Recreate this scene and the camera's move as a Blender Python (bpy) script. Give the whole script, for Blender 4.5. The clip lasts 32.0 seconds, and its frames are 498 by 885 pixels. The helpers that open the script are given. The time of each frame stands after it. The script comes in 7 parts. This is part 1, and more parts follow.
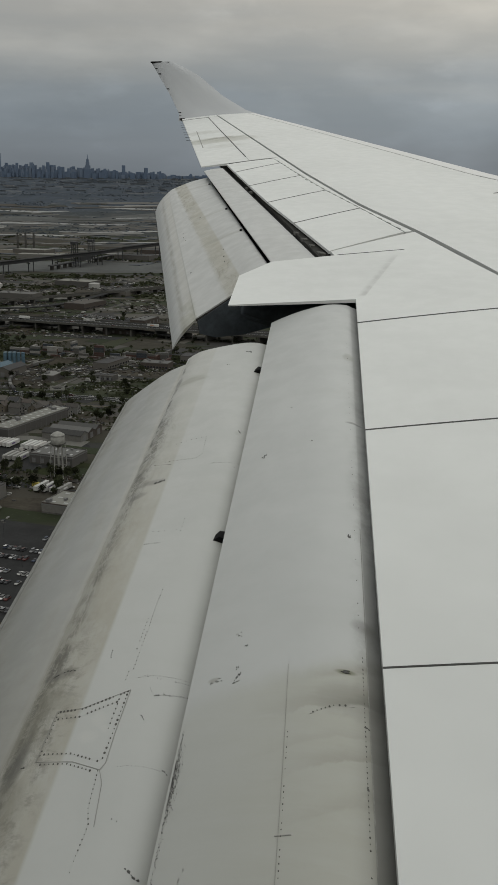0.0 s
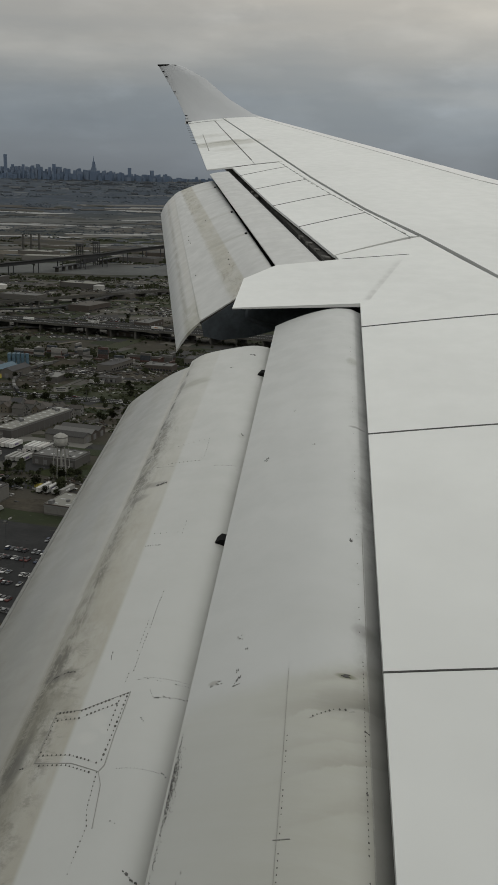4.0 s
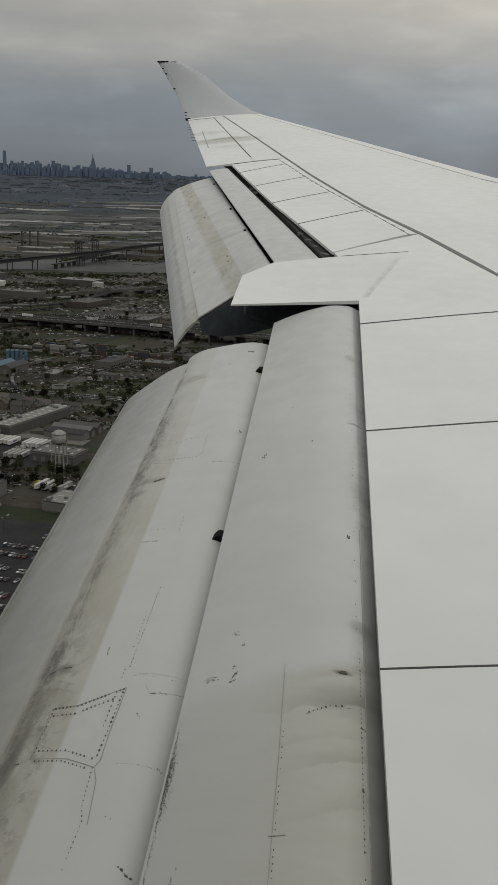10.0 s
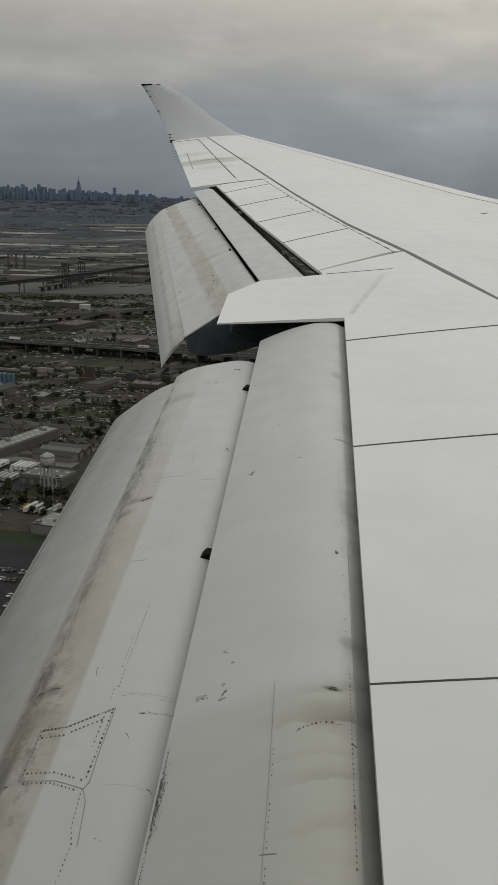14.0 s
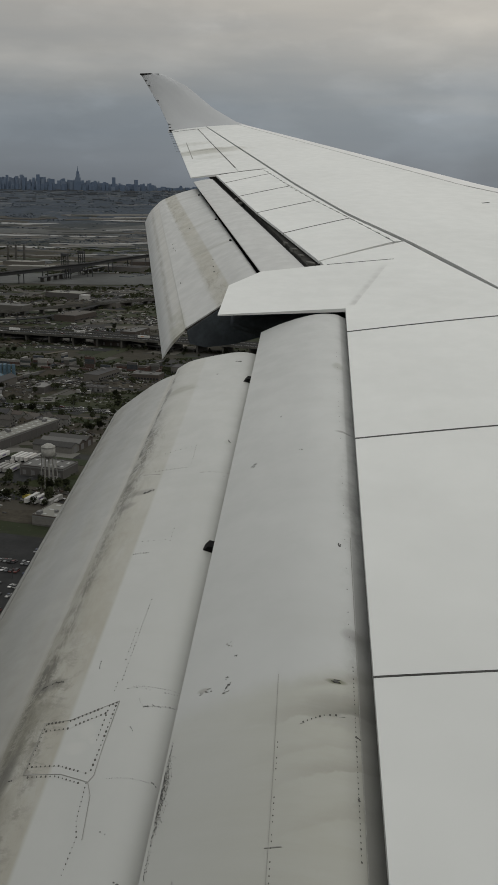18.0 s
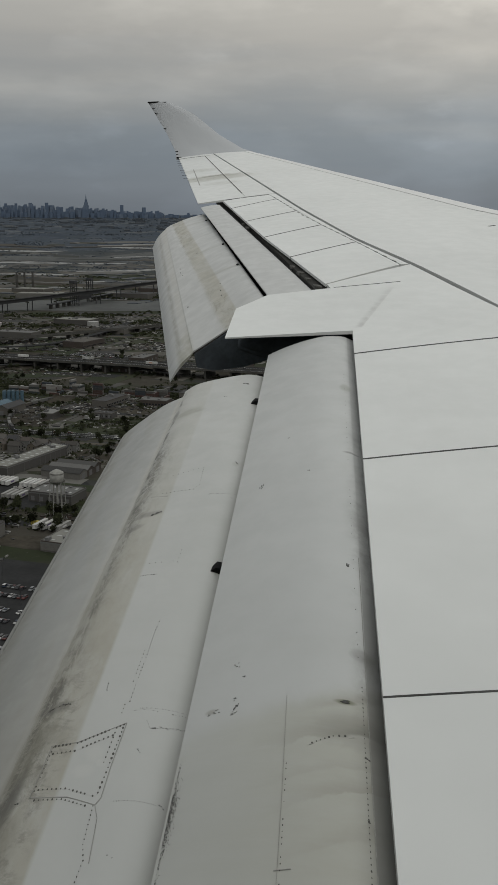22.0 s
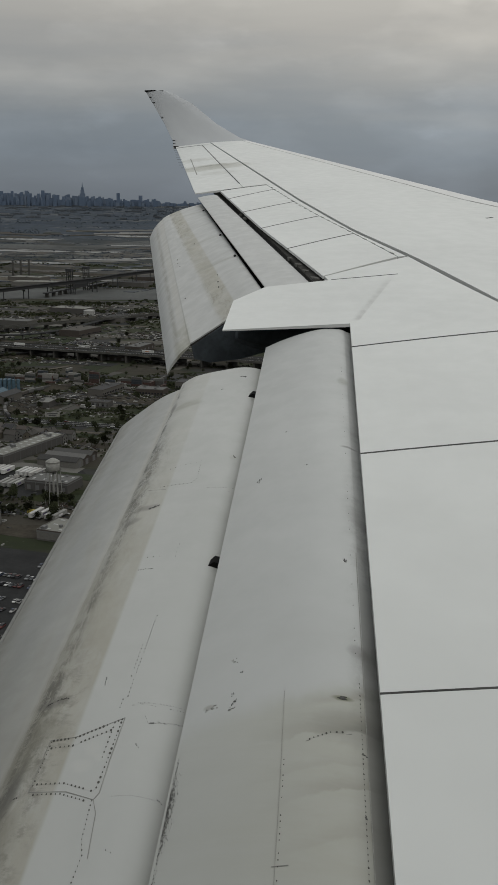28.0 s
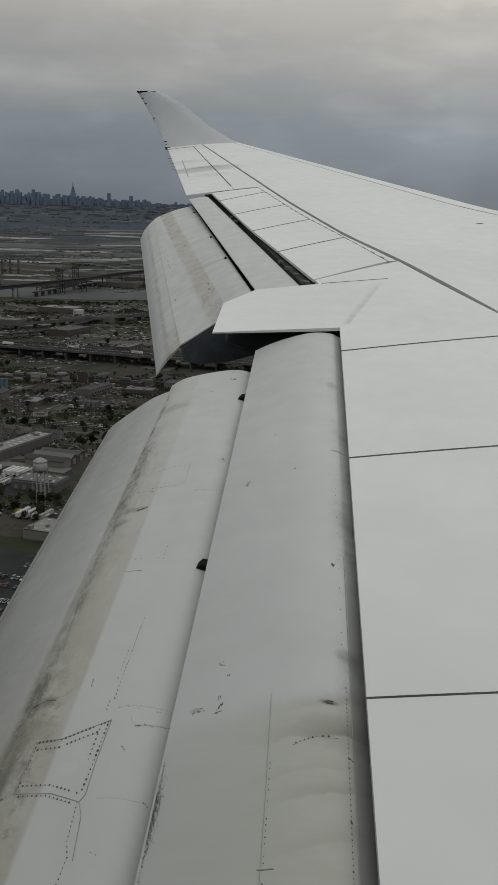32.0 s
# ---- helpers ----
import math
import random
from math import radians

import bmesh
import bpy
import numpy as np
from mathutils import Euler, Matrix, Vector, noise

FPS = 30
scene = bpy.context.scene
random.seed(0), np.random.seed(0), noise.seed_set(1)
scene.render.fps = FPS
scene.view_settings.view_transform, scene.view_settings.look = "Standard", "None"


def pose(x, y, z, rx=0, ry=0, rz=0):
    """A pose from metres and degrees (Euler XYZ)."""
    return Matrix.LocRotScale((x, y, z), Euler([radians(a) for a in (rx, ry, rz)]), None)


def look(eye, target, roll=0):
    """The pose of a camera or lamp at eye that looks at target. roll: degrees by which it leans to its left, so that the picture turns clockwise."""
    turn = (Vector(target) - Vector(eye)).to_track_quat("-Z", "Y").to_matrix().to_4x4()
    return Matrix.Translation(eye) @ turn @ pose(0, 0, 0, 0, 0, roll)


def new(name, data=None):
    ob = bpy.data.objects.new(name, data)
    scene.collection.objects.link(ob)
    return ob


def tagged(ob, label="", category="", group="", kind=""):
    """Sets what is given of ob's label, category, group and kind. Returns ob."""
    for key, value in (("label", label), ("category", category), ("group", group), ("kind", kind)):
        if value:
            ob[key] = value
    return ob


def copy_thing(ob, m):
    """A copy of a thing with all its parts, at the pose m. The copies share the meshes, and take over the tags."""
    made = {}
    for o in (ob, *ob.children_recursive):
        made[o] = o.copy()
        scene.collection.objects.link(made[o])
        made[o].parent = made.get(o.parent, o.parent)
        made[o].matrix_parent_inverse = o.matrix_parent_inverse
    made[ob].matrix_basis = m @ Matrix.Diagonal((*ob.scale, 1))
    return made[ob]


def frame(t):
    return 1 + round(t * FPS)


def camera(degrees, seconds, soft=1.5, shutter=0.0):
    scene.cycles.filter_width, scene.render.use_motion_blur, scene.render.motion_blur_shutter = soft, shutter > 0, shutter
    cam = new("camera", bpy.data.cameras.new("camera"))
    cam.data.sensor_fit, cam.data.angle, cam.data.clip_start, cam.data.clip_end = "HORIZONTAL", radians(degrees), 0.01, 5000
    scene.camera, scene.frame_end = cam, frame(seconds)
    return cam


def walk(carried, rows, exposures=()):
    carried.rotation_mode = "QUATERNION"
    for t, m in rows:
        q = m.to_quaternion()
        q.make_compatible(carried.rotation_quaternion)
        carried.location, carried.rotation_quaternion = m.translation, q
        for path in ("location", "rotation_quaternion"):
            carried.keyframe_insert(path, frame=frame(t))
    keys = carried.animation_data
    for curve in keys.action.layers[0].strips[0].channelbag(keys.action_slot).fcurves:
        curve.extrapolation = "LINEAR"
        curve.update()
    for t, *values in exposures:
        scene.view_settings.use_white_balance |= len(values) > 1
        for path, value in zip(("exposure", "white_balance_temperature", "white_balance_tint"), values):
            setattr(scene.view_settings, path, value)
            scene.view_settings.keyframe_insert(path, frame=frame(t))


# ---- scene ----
ALT = 200.0      # height of the eye over the ground
cam = camera(27.6, 32.0, soft=1.42)
# seconds, place beside the cabin wall, yaw, pitch, roll
ROWS = [
    (0, 0.005, -0.011, 0.009, 21.21, -14.88, 0.66),
    (0.5, 0.007, -0.003, -0.004, 21.42, -14.87, 0.68),
    (1, 0.005, -0.002, 0.005, 21.33, -14.81, 0.70),
    (1.5, 0.004, -0.005, 0.007, 21.24, -14.58, 0.79),
    (2, 0, -0.009, 0.019, 21.06, -14.75, 1.11),
    (2.5, 0.001, -0.006, 0.015, 21.17, -15.05, 1.20),
    (4.5, 0.005, -0.007, 0.004, 21.45, -14.61, 1.25),
    (5, -0.004, -0.013, 0.021, 20.89, -14.76, 1.91),
    (5.5, -0.006, -0.019, 0.028, 20.70, -15.17, 2.00),
    (6, 0.004, 0, -0.002, 20.96, -15.10, 1.43),
    (6.5, 0.004, -0.002, -0.003, 21.01, -14.90, 1.34),
    (7, -0.002, -0.013, 0.019, 20.68, -14.85, 1.84),
    (7.5, -0.004, -0.019, 0.027, 20.53, -15.02, 2.02),
    (8, -0.002, -0.005, 0.006, 20.69, -15.13, 1.91),
    (8.5, -0.003, 0.002, -0.008, 20.81, -15.12, 1.99),
    (9, -0, 0, 0, 21.00, -15.35, 1.80),
    (9.5, 0.003, 0, -0.003, 21.25, -15.17, 1.66),
    (10, 0.005, 0.001, -0.005, 21.28, -14.81, 1.50),
    (10.5, 0.003, -0.001, -0.001, 21.32, -14.54, 1.45),
    (11, 0.002, -0.013, 0.019, 21.10, -14.65, 1.60),
    (11.5, -0.006, -0.012, 0.025, 20.99, -15.00, 1.79),
    (12, -0.001, -0.001, 0.01, 20.98, -15.30, 1.51),
    (12.5, 0.003, 0.003, -0.004, 20.65, -14.97, 1.27),
    (13, 0.006, 0.01, -0.015, 20.28, -14.38, 0.51),
    (13.5, 0.005, 0.007, -0.013, 20.54, -14.32, 1.30),
    (14, 0.014, 0.008, -0.02, 20.66, -13.68, 0.82),
    (14.5, 0.003, -0, -0.004, 20.50, -13.54, 1.24),
    (16.5, -0.001, 0.001, 0.014, 20.45, -14.18, 1.05),
    (17, -0.002, 0.006, 0.016, 20.50, -14.38, 0.88),
    (17.5, 0.001, 0.01, 0.001, 20.57, -14.29, 0.81),
    (18, 0.005, 0.011, -0.008, 20.69, -14.25, 0.57),
    (18.5, 0.016, 0.019, -0.041, 21.11, -13.95, 0.11),
    (19, 0.013, 0.021, -0.033, 20.99, -13.42, 0.02),
    (19.5, 0.002, -0.009, 0.01, 20.72, -13.47, 0.43),
    (20, 0.005, -0.002, -0.001, 21.01, -13.47, 0.37),
    (20.5, 0.008, 0.01, -0.015, 21.34, -13.48, 0.25),
    (21, 0.015, 0.023, -0.04, 21.55, -13.19, -0.21),
    (21.5, 0.013, 0.006, -0.018, 21.33, -13.12, 0.06),
    (22, 0.007, 0.016, -0.034, 21.17, -12.82, 0.22),
    (22.5, -0.003, 0.002, 0.008, 20.78, -13.15, 0.57),
    (23, -0.004, 0.009, -0.005, 20.69, -13.27, 0.52),
    (23.5, -0.003, 0.011, -0.002, 20.63, -13.36, 0.47),
    (24, 0.005, 0.011, -0.013, 20.53, -13.34, 0.41),
    (24.5, -0.003, 0.012, -0.004, 20.55, -13.62, 0.69),
    (25, 0.008, 0.015, -0.019, 20.82, -13.62, 0.38),
    (25.5, 0.015, 0.023, -0.043, 20.98, -13.11, 0.10),
    (27.5, 0.004, 0.008, -0.01, 20.91, -13.28, 0.33),
    (28, 0, 0.011, -0.004, 20.95, -13.43, 0.42),
    (28.5, 0.002, 0.015, -0.004, 20.76, -13.36, 0.60),
    (29, -0, 0.002, 0.009, 20.50, -13.30, 0.71),
    (29.5, -0.003, 0.003, 0.01, 20.39, -13.42, 0.86),
    (30, 0.003, 0.015, -0.018, 20.65, -13.41, 0.68),
    (30.5, 0.001, 0.018, -0.009, 20.65, -13.57, 0.78),
    (31, 0.007, 0.022, -0.027, 20.68, -13.36, 0.81),
    (31.5, 0.003, 0.011, -0.007, 20.61, -13.23, 0.94),
    (32, -0.003, 0.003, 0.005, 20.26, -13.32, 1.22),
]
walk(cam, [(t, Matrix.Translation((x, y, ALT + z)) @ pose(0, 0, 0, 90 + p, 0, a) @ pose(0, 0, 0, 0, 0, r))
           for t, x, y, z, a, p, r in ROWS],
     exposures=[(0, 0.0, 6590, 8), (3, 0.0, 6600, 8.4), (5, 0.0, 6640, 9.3), (11, -0.01, 6640, 9.6), (18, -0.06, 6605, 9.9), (20, -0.09, 6530, 9.1), (25, -0.10, 6490, 9.1), (32, -0.10, 6450, 9.6)])

# ---------------------------------------------------------------- light
def build_world():
    w = bpy.data.worlds.new("overcast_sky")
    scene.world = w
    w.use_nodes = True
    nt = w.node_tree
    nt.nodes.clear()
    N, L = nt.nodes.new, nt.links.new
    out, bg = N("ShaderNodeOutputWorld"), N("ShaderNodeBackground")
    L(bg.outputs[0], out.inputs[0])
    sky = N("ShaderNodeTexSky")
    sky.sky_type, sky.sun_disc = "NISHITA", False
    sky.sun_elevation, sky.sun_rotation = radians(48), radians(60)
    scale = N("ShaderNodeMix")
    scale.data_type, scale.blend_type = "RGBA", "MULTIPLY"
    scale.inputs[0].default_value = 1.0
    L(sky.outputs[0], scale.inputs[6])
    scale.inputs[7].default_value = (0.1, 0.1, 0.1, 1)
    tc = N("ShaderNodeTexCoord")
    sep = N("ShaderNodeSeparateXYZ")
    L(tc.outputs["Generated"], sep.inputs[0])
    # wide soft cloud sheets, flattened towards the horizon
    mp = N("ShaderNodeMapping")
    mp.inputs["Scale"].default_value = (1.6, 1.6, 13.0)
    L(tc.outputs["Generated"], mp.inputs[0])
    big = N("ShaderNodeTexNoise")
    big.inputs["Scale"].default_value, big.inputs["Detail"].default_value, big.inputs["Roughness"].default_value = 1.7, 4, 0.5
    L(mp.outputs[0], big.inputs["Vector"])
    mp2 = N("ShaderNodeMapping")
    mp2.inputs["Scale"].default_value = (3.4, 3.4, 9.0)
    L(tc.outputs["Generated"], mp2.inputs[0])
    small = N("ShaderNodeTexNoise")
    small.inputs["Scale"].default_value, small.inputs["Detail"].default_value = 2.4, 5
    L(mp2.outputs[0], small.inputs["Vector"])
    a = N("ShaderNodeMath"); a.operation = "MULTIPLY_ADD"
    L(big.outputs[0], a.inputs[0]); a.inputs[1].default_value = 0.085
    L(sep.outputs[2], a.inputs[2])
    ramp = N("ShaderNodeValToRGB")
    e = ramp.color_ramp.elements
    e[0].position, e[0].color = 0.0, (0.12, 0.135, 0.155, 1)
    e[1].position, e[1].color = 1.0, (0.98, 1.0, 0.99, 1)
    for p, c in ((0.040, (0.165, 0.191, 0.226)), (0.080, (0.213, 0.245, 0.290)), (0.112, (0.252, 0.279, 0.314)),
                 (0.150, (0.365, 0.368, 0.366)), (0.190, (0.515, 0.490, 0.448)), (0.240, (0.625, 0.595, 0.535)), (0.45, (0.65, 0.66, 0.65))):
        el = e.new(p); el.color = (*c, 1)
    L(a.outputs[0], ramp.inputs[0])
    puff = N("ShaderNodeMapRange")
    L(small.outputs[0], puff.inputs[0])
    puff.inputs[1].default_value, puff.inputs[2].default_value = 0.48, 0.70
    puff.inputs[3].default_value, puff.inputs[4].default_value = 0.97, 1.15
    mul = N("ShaderNodeMix"); mul.data_type, mul.blend_type = "RGBA", "MULTIPLY"
    mul.inputs[0].default_value = 1.0
    L(ramp.outputs[0], mul.inputs[6]); L(puff.outputs[0], mul.inputs[7])
    # small heaped clouds low in the sky
    mp3 = N("ShaderNodeMapping")
    mp3.inputs["Scale"].default_value = (11, 11, 26)
    L(tc.outputs["Generated"], mp3.inputs[0])
    heap = N("ShaderNodeTexNoise")
    heap.inputs["Scale"].default_value, heap.inputs["Detail"].default_value, heap.inputs["Roughness"].default_value = 1.0, 5, 0.55
    L(mp3.outputs[0], heap.inputs["Vector"])
    hr = N("ShaderNodeMapRange"); hr.interpolation_type = "SMOOTHSTEP"
    L(heap.outputs[0], hr.inputs[0])
    hr.inputs[1].default_value, hr.inputs[2].default_value, hr.inputs[3].default_value, hr.inputs[4].default_value = 0.55, 0.78, 1.0, 1.16
    mulh = N("ShaderNodeMix"); mulh.data_type, mulh.blend_type = "RGBA", "MULTIPLY"
    mulh.inputs[0].default_value = 1.0
    L(mul.outputs[2], mulh.inputs[6]); L(hr.outputs[0], mulh.inputs[7])
    mul = mulh
    # the deck is thinner, and brighter, ahead of the wing
    side = N("ShaderNodeMapRange")
    L(sep.outputs[0], side.inputs[0])
    side.inputs[1].default_value, side.inputs[2].default_value = -0.52, 0.1
    warm = N("ShaderNodeMix"); warm.data_type = "RGBA"
    L(side.outputs[0], warm.inputs[0])
    warm.inputs[6].default_value, warm.inputs[7].default_value = (0.985, 0.99, 0.99, 1), (1.43, 1.41, 1.37, 1)
    mul2 = N("ShaderNodeMix"); mul2.data_type, mul2.blend_type = "RGBA", "MULTIPLY"
    mul2.inputs[0].default_value = 1.0
    L(mul.outputs[2], mul2.inputs[6]); L(warm.outputs[2], mul2.inputs[7])
    mul = mul2
    mix = N("ShaderNodeMix"); mix.data_type = "RGBA"
    mix.inputs[0].default_value = 0.9
    L(scale.outputs[2], mix.inputs[6]); L(mul.outputs[2], mix.inputs[7])
    L(mix.outputs[2], bg.inputs[0])
    bg.inputs[1].default_value = 0.84
build_world()
sun = new("sun", bpy.data.lights.new("sun", "SUN"))
sun.data.energy, sun.data.angle, sun.data.color = 0.6, radians(40), (1.0, 0.97, 0.93)
sun.matrix_world = look((60, -40, 500), (0, 20, 400))

# ---------------------------------------------------------------- materials
def nodes_of(name):
    m = bpy.data.materials.new(name)
    m.use_nodes = True
    nt = m.node_tree
    return m, nt, nt.nodes["Principled BSDF"]

def noise_node(nt, vec, scale, detail=4, rough=0.6):
    n = nt.nodes.new("ShaderNodeTexNoise")
    n.inputs["Scale"].default_value, n.inputs["Detail"].default_value, n.inputs["Roughness"].default_value = scale, detail, rough
    nt.links.new(vec, n.inputs["Vector"])
    return n.outputs[0]

def span(nt, val, a, b, c=0.0, d=1.0, smooth=True):
    n = nt.nodes.new("ShaderNodeMapRange")
    if smooth:
        n.interpolation_type = "SMOOTHSTEP"
    nt.links.new(val, n.inputs[0])
    for i, v in enumerate((a, b, c, d)):
        n.inputs[1 + i].default_value = v
    return n.outputs[0]

def maths(nt, op, a, b):
    n = nt.nodes.new("ShaderNodeMath")
    n.operation = op
    for i, v in enumerate((a, b)):
        if isinstance(v, (int, float)):
            n.inputs[i].default_value = v
        else:
            nt.links.new(v, n.inputs[i])
    return n.outputs[0]

def blend(nt, fac, a, b, mode="MIX"):
    n = nt.nodes.new("ShaderNodeMix")
    n.data_type, n.blend_type = "RGBA", mode
    for i, v in ((0, fac), (6, a), (7, b)):
        if isinstance(v, (int, float)):
            n.inputs[i].default_value = v
        elif isinstance(v, tuple):
            n.inputs[i].default_value = (*v, 1)
        else:
            nt.links.new(v, n.inputs[i])
    return n.outputs[2]

def bump(nt, bsdf, height, strength, distance):
    n = nt.nodes.new("ShaderNodeBump")
    n.inputs["Strength"].default_value, n.inputs["Distance"].default_value = strength, distance
    nt.links.new(height, n.inputs["Height"])
    nt.links.new(n.outputs[0], bsdf.inputs["Normal"])

def uv(nt, sx=1.0, sy=1.0):
    t = nt.nodes.new("ShaderNodeTexCoord")
    m = nt.nodes.new("ShaderNodeMapping")
    m.inputs["Scale"].default_value = (sx, sy, 1)
    nt.links.new(t.outputs["UV"], m.inputs[0])
    return m.outputs[0]

def simple(name, col, rough=0.6, metal=0.0, var=0.15, scale=3.0, coat=0.0, rnd=0.0):
    """A surface with mottling at two scales and, if asked for, a shade that differs from object to object."""
    m, nt, b = nodes_of(name)
    t = nt.nodes.new("ShaderNodeTexCoord").outputs["Object"]
    c = blend(nt, span(nt, noise_node(nt, t, scale), 0.3, 0.7), tuple(v * (1 - var) for v in col), tuple(min(1, v * (1 + var)) for v in col))
    c = blend(nt, span(nt, noise_node(nt, t, scale * 9), 0.35, 0.75, 0, 0.5), c, tuple(v * (1 - 1.6 * var) for v in col))
    if rnd:
        o = nt.nodes.new("ShaderNodeObjectInfo")
        c = blend(nt, 1.0, c, blend(nt, o.outputs["Random"], (1 - rnd,) * 3, (1 + rnd,) * 3), "MULTIPLY")
    nt.links.new(c, b.inputs["Base Color"])
    b.inputs["Roughness"].default_value, b.inputs["Metallic"].default_value, b.inputs["Coat Weight"].default_value = rough, metal, coat
    b.inputs["Specular IOR Level"].default_value = 0.1 if rough >= 0.8 else 0.45
    return m

def curls(nt, vec, scale, detail, rough, twist):
    """Noise pulled into curls and smears."""
    n = nt.nodes.new("ShaderNodeTexNoise")
    n.inputs["Scale"].default_value, n.inputs["Detail"].default_value, n.inputs["Roughness"].default_value, n.inputs["Distortion"].default_value = scale, detail, rough, twist
    nt.links.new(vec, n.inputs["Vector"])
    return n.outputs[0]

def both(nt, *masks):
    out = masks[0]
    for k in masks[1:]:
        out = maths(nt, "MULTIPLY", out, k)
    return out

def window(nt, val, lo, hi, flo, fhi):
    """One between lo and hi, fading over flo and fhi."""
    return both(nt, span(nt, val, lo - flo, lo + flo), span(nt, val, hi - fhi, hi + fhi, 1, 0))

def paint_wing(name, col, streaks=0.25, dirt=None, gloss=0.38):
    """Grey-white aircraft paint. UV: metres along the span, metres along the chord. dirt(nt, colour, u, v) adds the
    grime, and any painted shade, of one part.
    """
    m, nt, b = nodes_of(name)
    p = uv(nt)
    sx = nt.nodes.new("ShaderNodeSeparateXYZ")
    nt.links.new(p, sx.inputs[0])
    c = blend(nt, span(nt, noise_node(nt, p, 0.7, 3), 0.35, 0.65), tuple(x * 0.965 for x in col), tuple(x * 1.025 for x in col))
    # faint wipes, rain marks and specks
    s = noise_node(nt, uv(nt, 4, 0.9), 1.0, 4, 0.55)
    c = blend(nt, span(nt, s, 0.48, 0.8, 0, streaks), c, tuple(x * f for x, f in zip(col, (0.80, 0.785, 0.74))))
    s = curls(nt, uv(nt, 1.3, 2.4), 1.0, 5, 0.6, 0.8)
    c = blend(nt, span(nt, s, 0.5, 0.75, 0, streaks), c, tuple(x * f for x, f in zip(col, (0.85, 0.86, 0.86))))
    f = noise_node(nt, p, 30, 4, 0.7)
    c = blend(nt, span(nt, f, 0.66, 0.85, 0, streaks), c, tuple(x * 0.7 for x in col))
    if dirt:
        c = dirt(nt, c, sx.outputs[0], sx.outputs[1])
    nt.links.new(c, b.inputs["Base Color"])
    nt.links.new(span(nt, noise_node(nt, p, 5, 4), 0.3, 0.7, gloss - 0.06, gloss + 0.12), b.inputs["Roughness"])
    bump(nt, b, noise_node(nt, uv(nt, 1.1, 1.1), 1.0, 2), 0.028, 0.02)
    return m

def spot(nt, u, v, u0, v0, ru, rv, warp=0.25):
    """A soft-edged stain, bent by noise."""
    n = curls(nt, uv(nt, 5, 6), 1.0, 4, 0.6, 0.6)
    du = maths(nt, "DIVIDE", maths(nt, "SUBTRACT", maths(nt, "ADD", u, maths(nt, "MULTIPLY", maths(nt, "SUBTRACT", n, 0.5), ru * 4 * warp)), u0), ru)
    dv = maths(nt, "DIVIDE", maths(nt, "SUBTRACT", maths(nt, "ADD", v, maths(nt, "MULTIPLY", maths(nt, "SUBTRACT", n, 0.5), rv * 4 * warp)), v0), rv)
    return span(nt, maths(nt, "ADD", maths(nt, "MULTIPLY", du, du), maths(nt, "MULTIPLY", dv, dv)), 0.0, 1.0, 1, 0)

BROWN, OLIVE, SOOT, TAN = (0.155, 0.147, 0.110), (0.240, 0.237, 0.190), (0.055, 0.052, 0.043), (0.275, 0.262, 0.213)

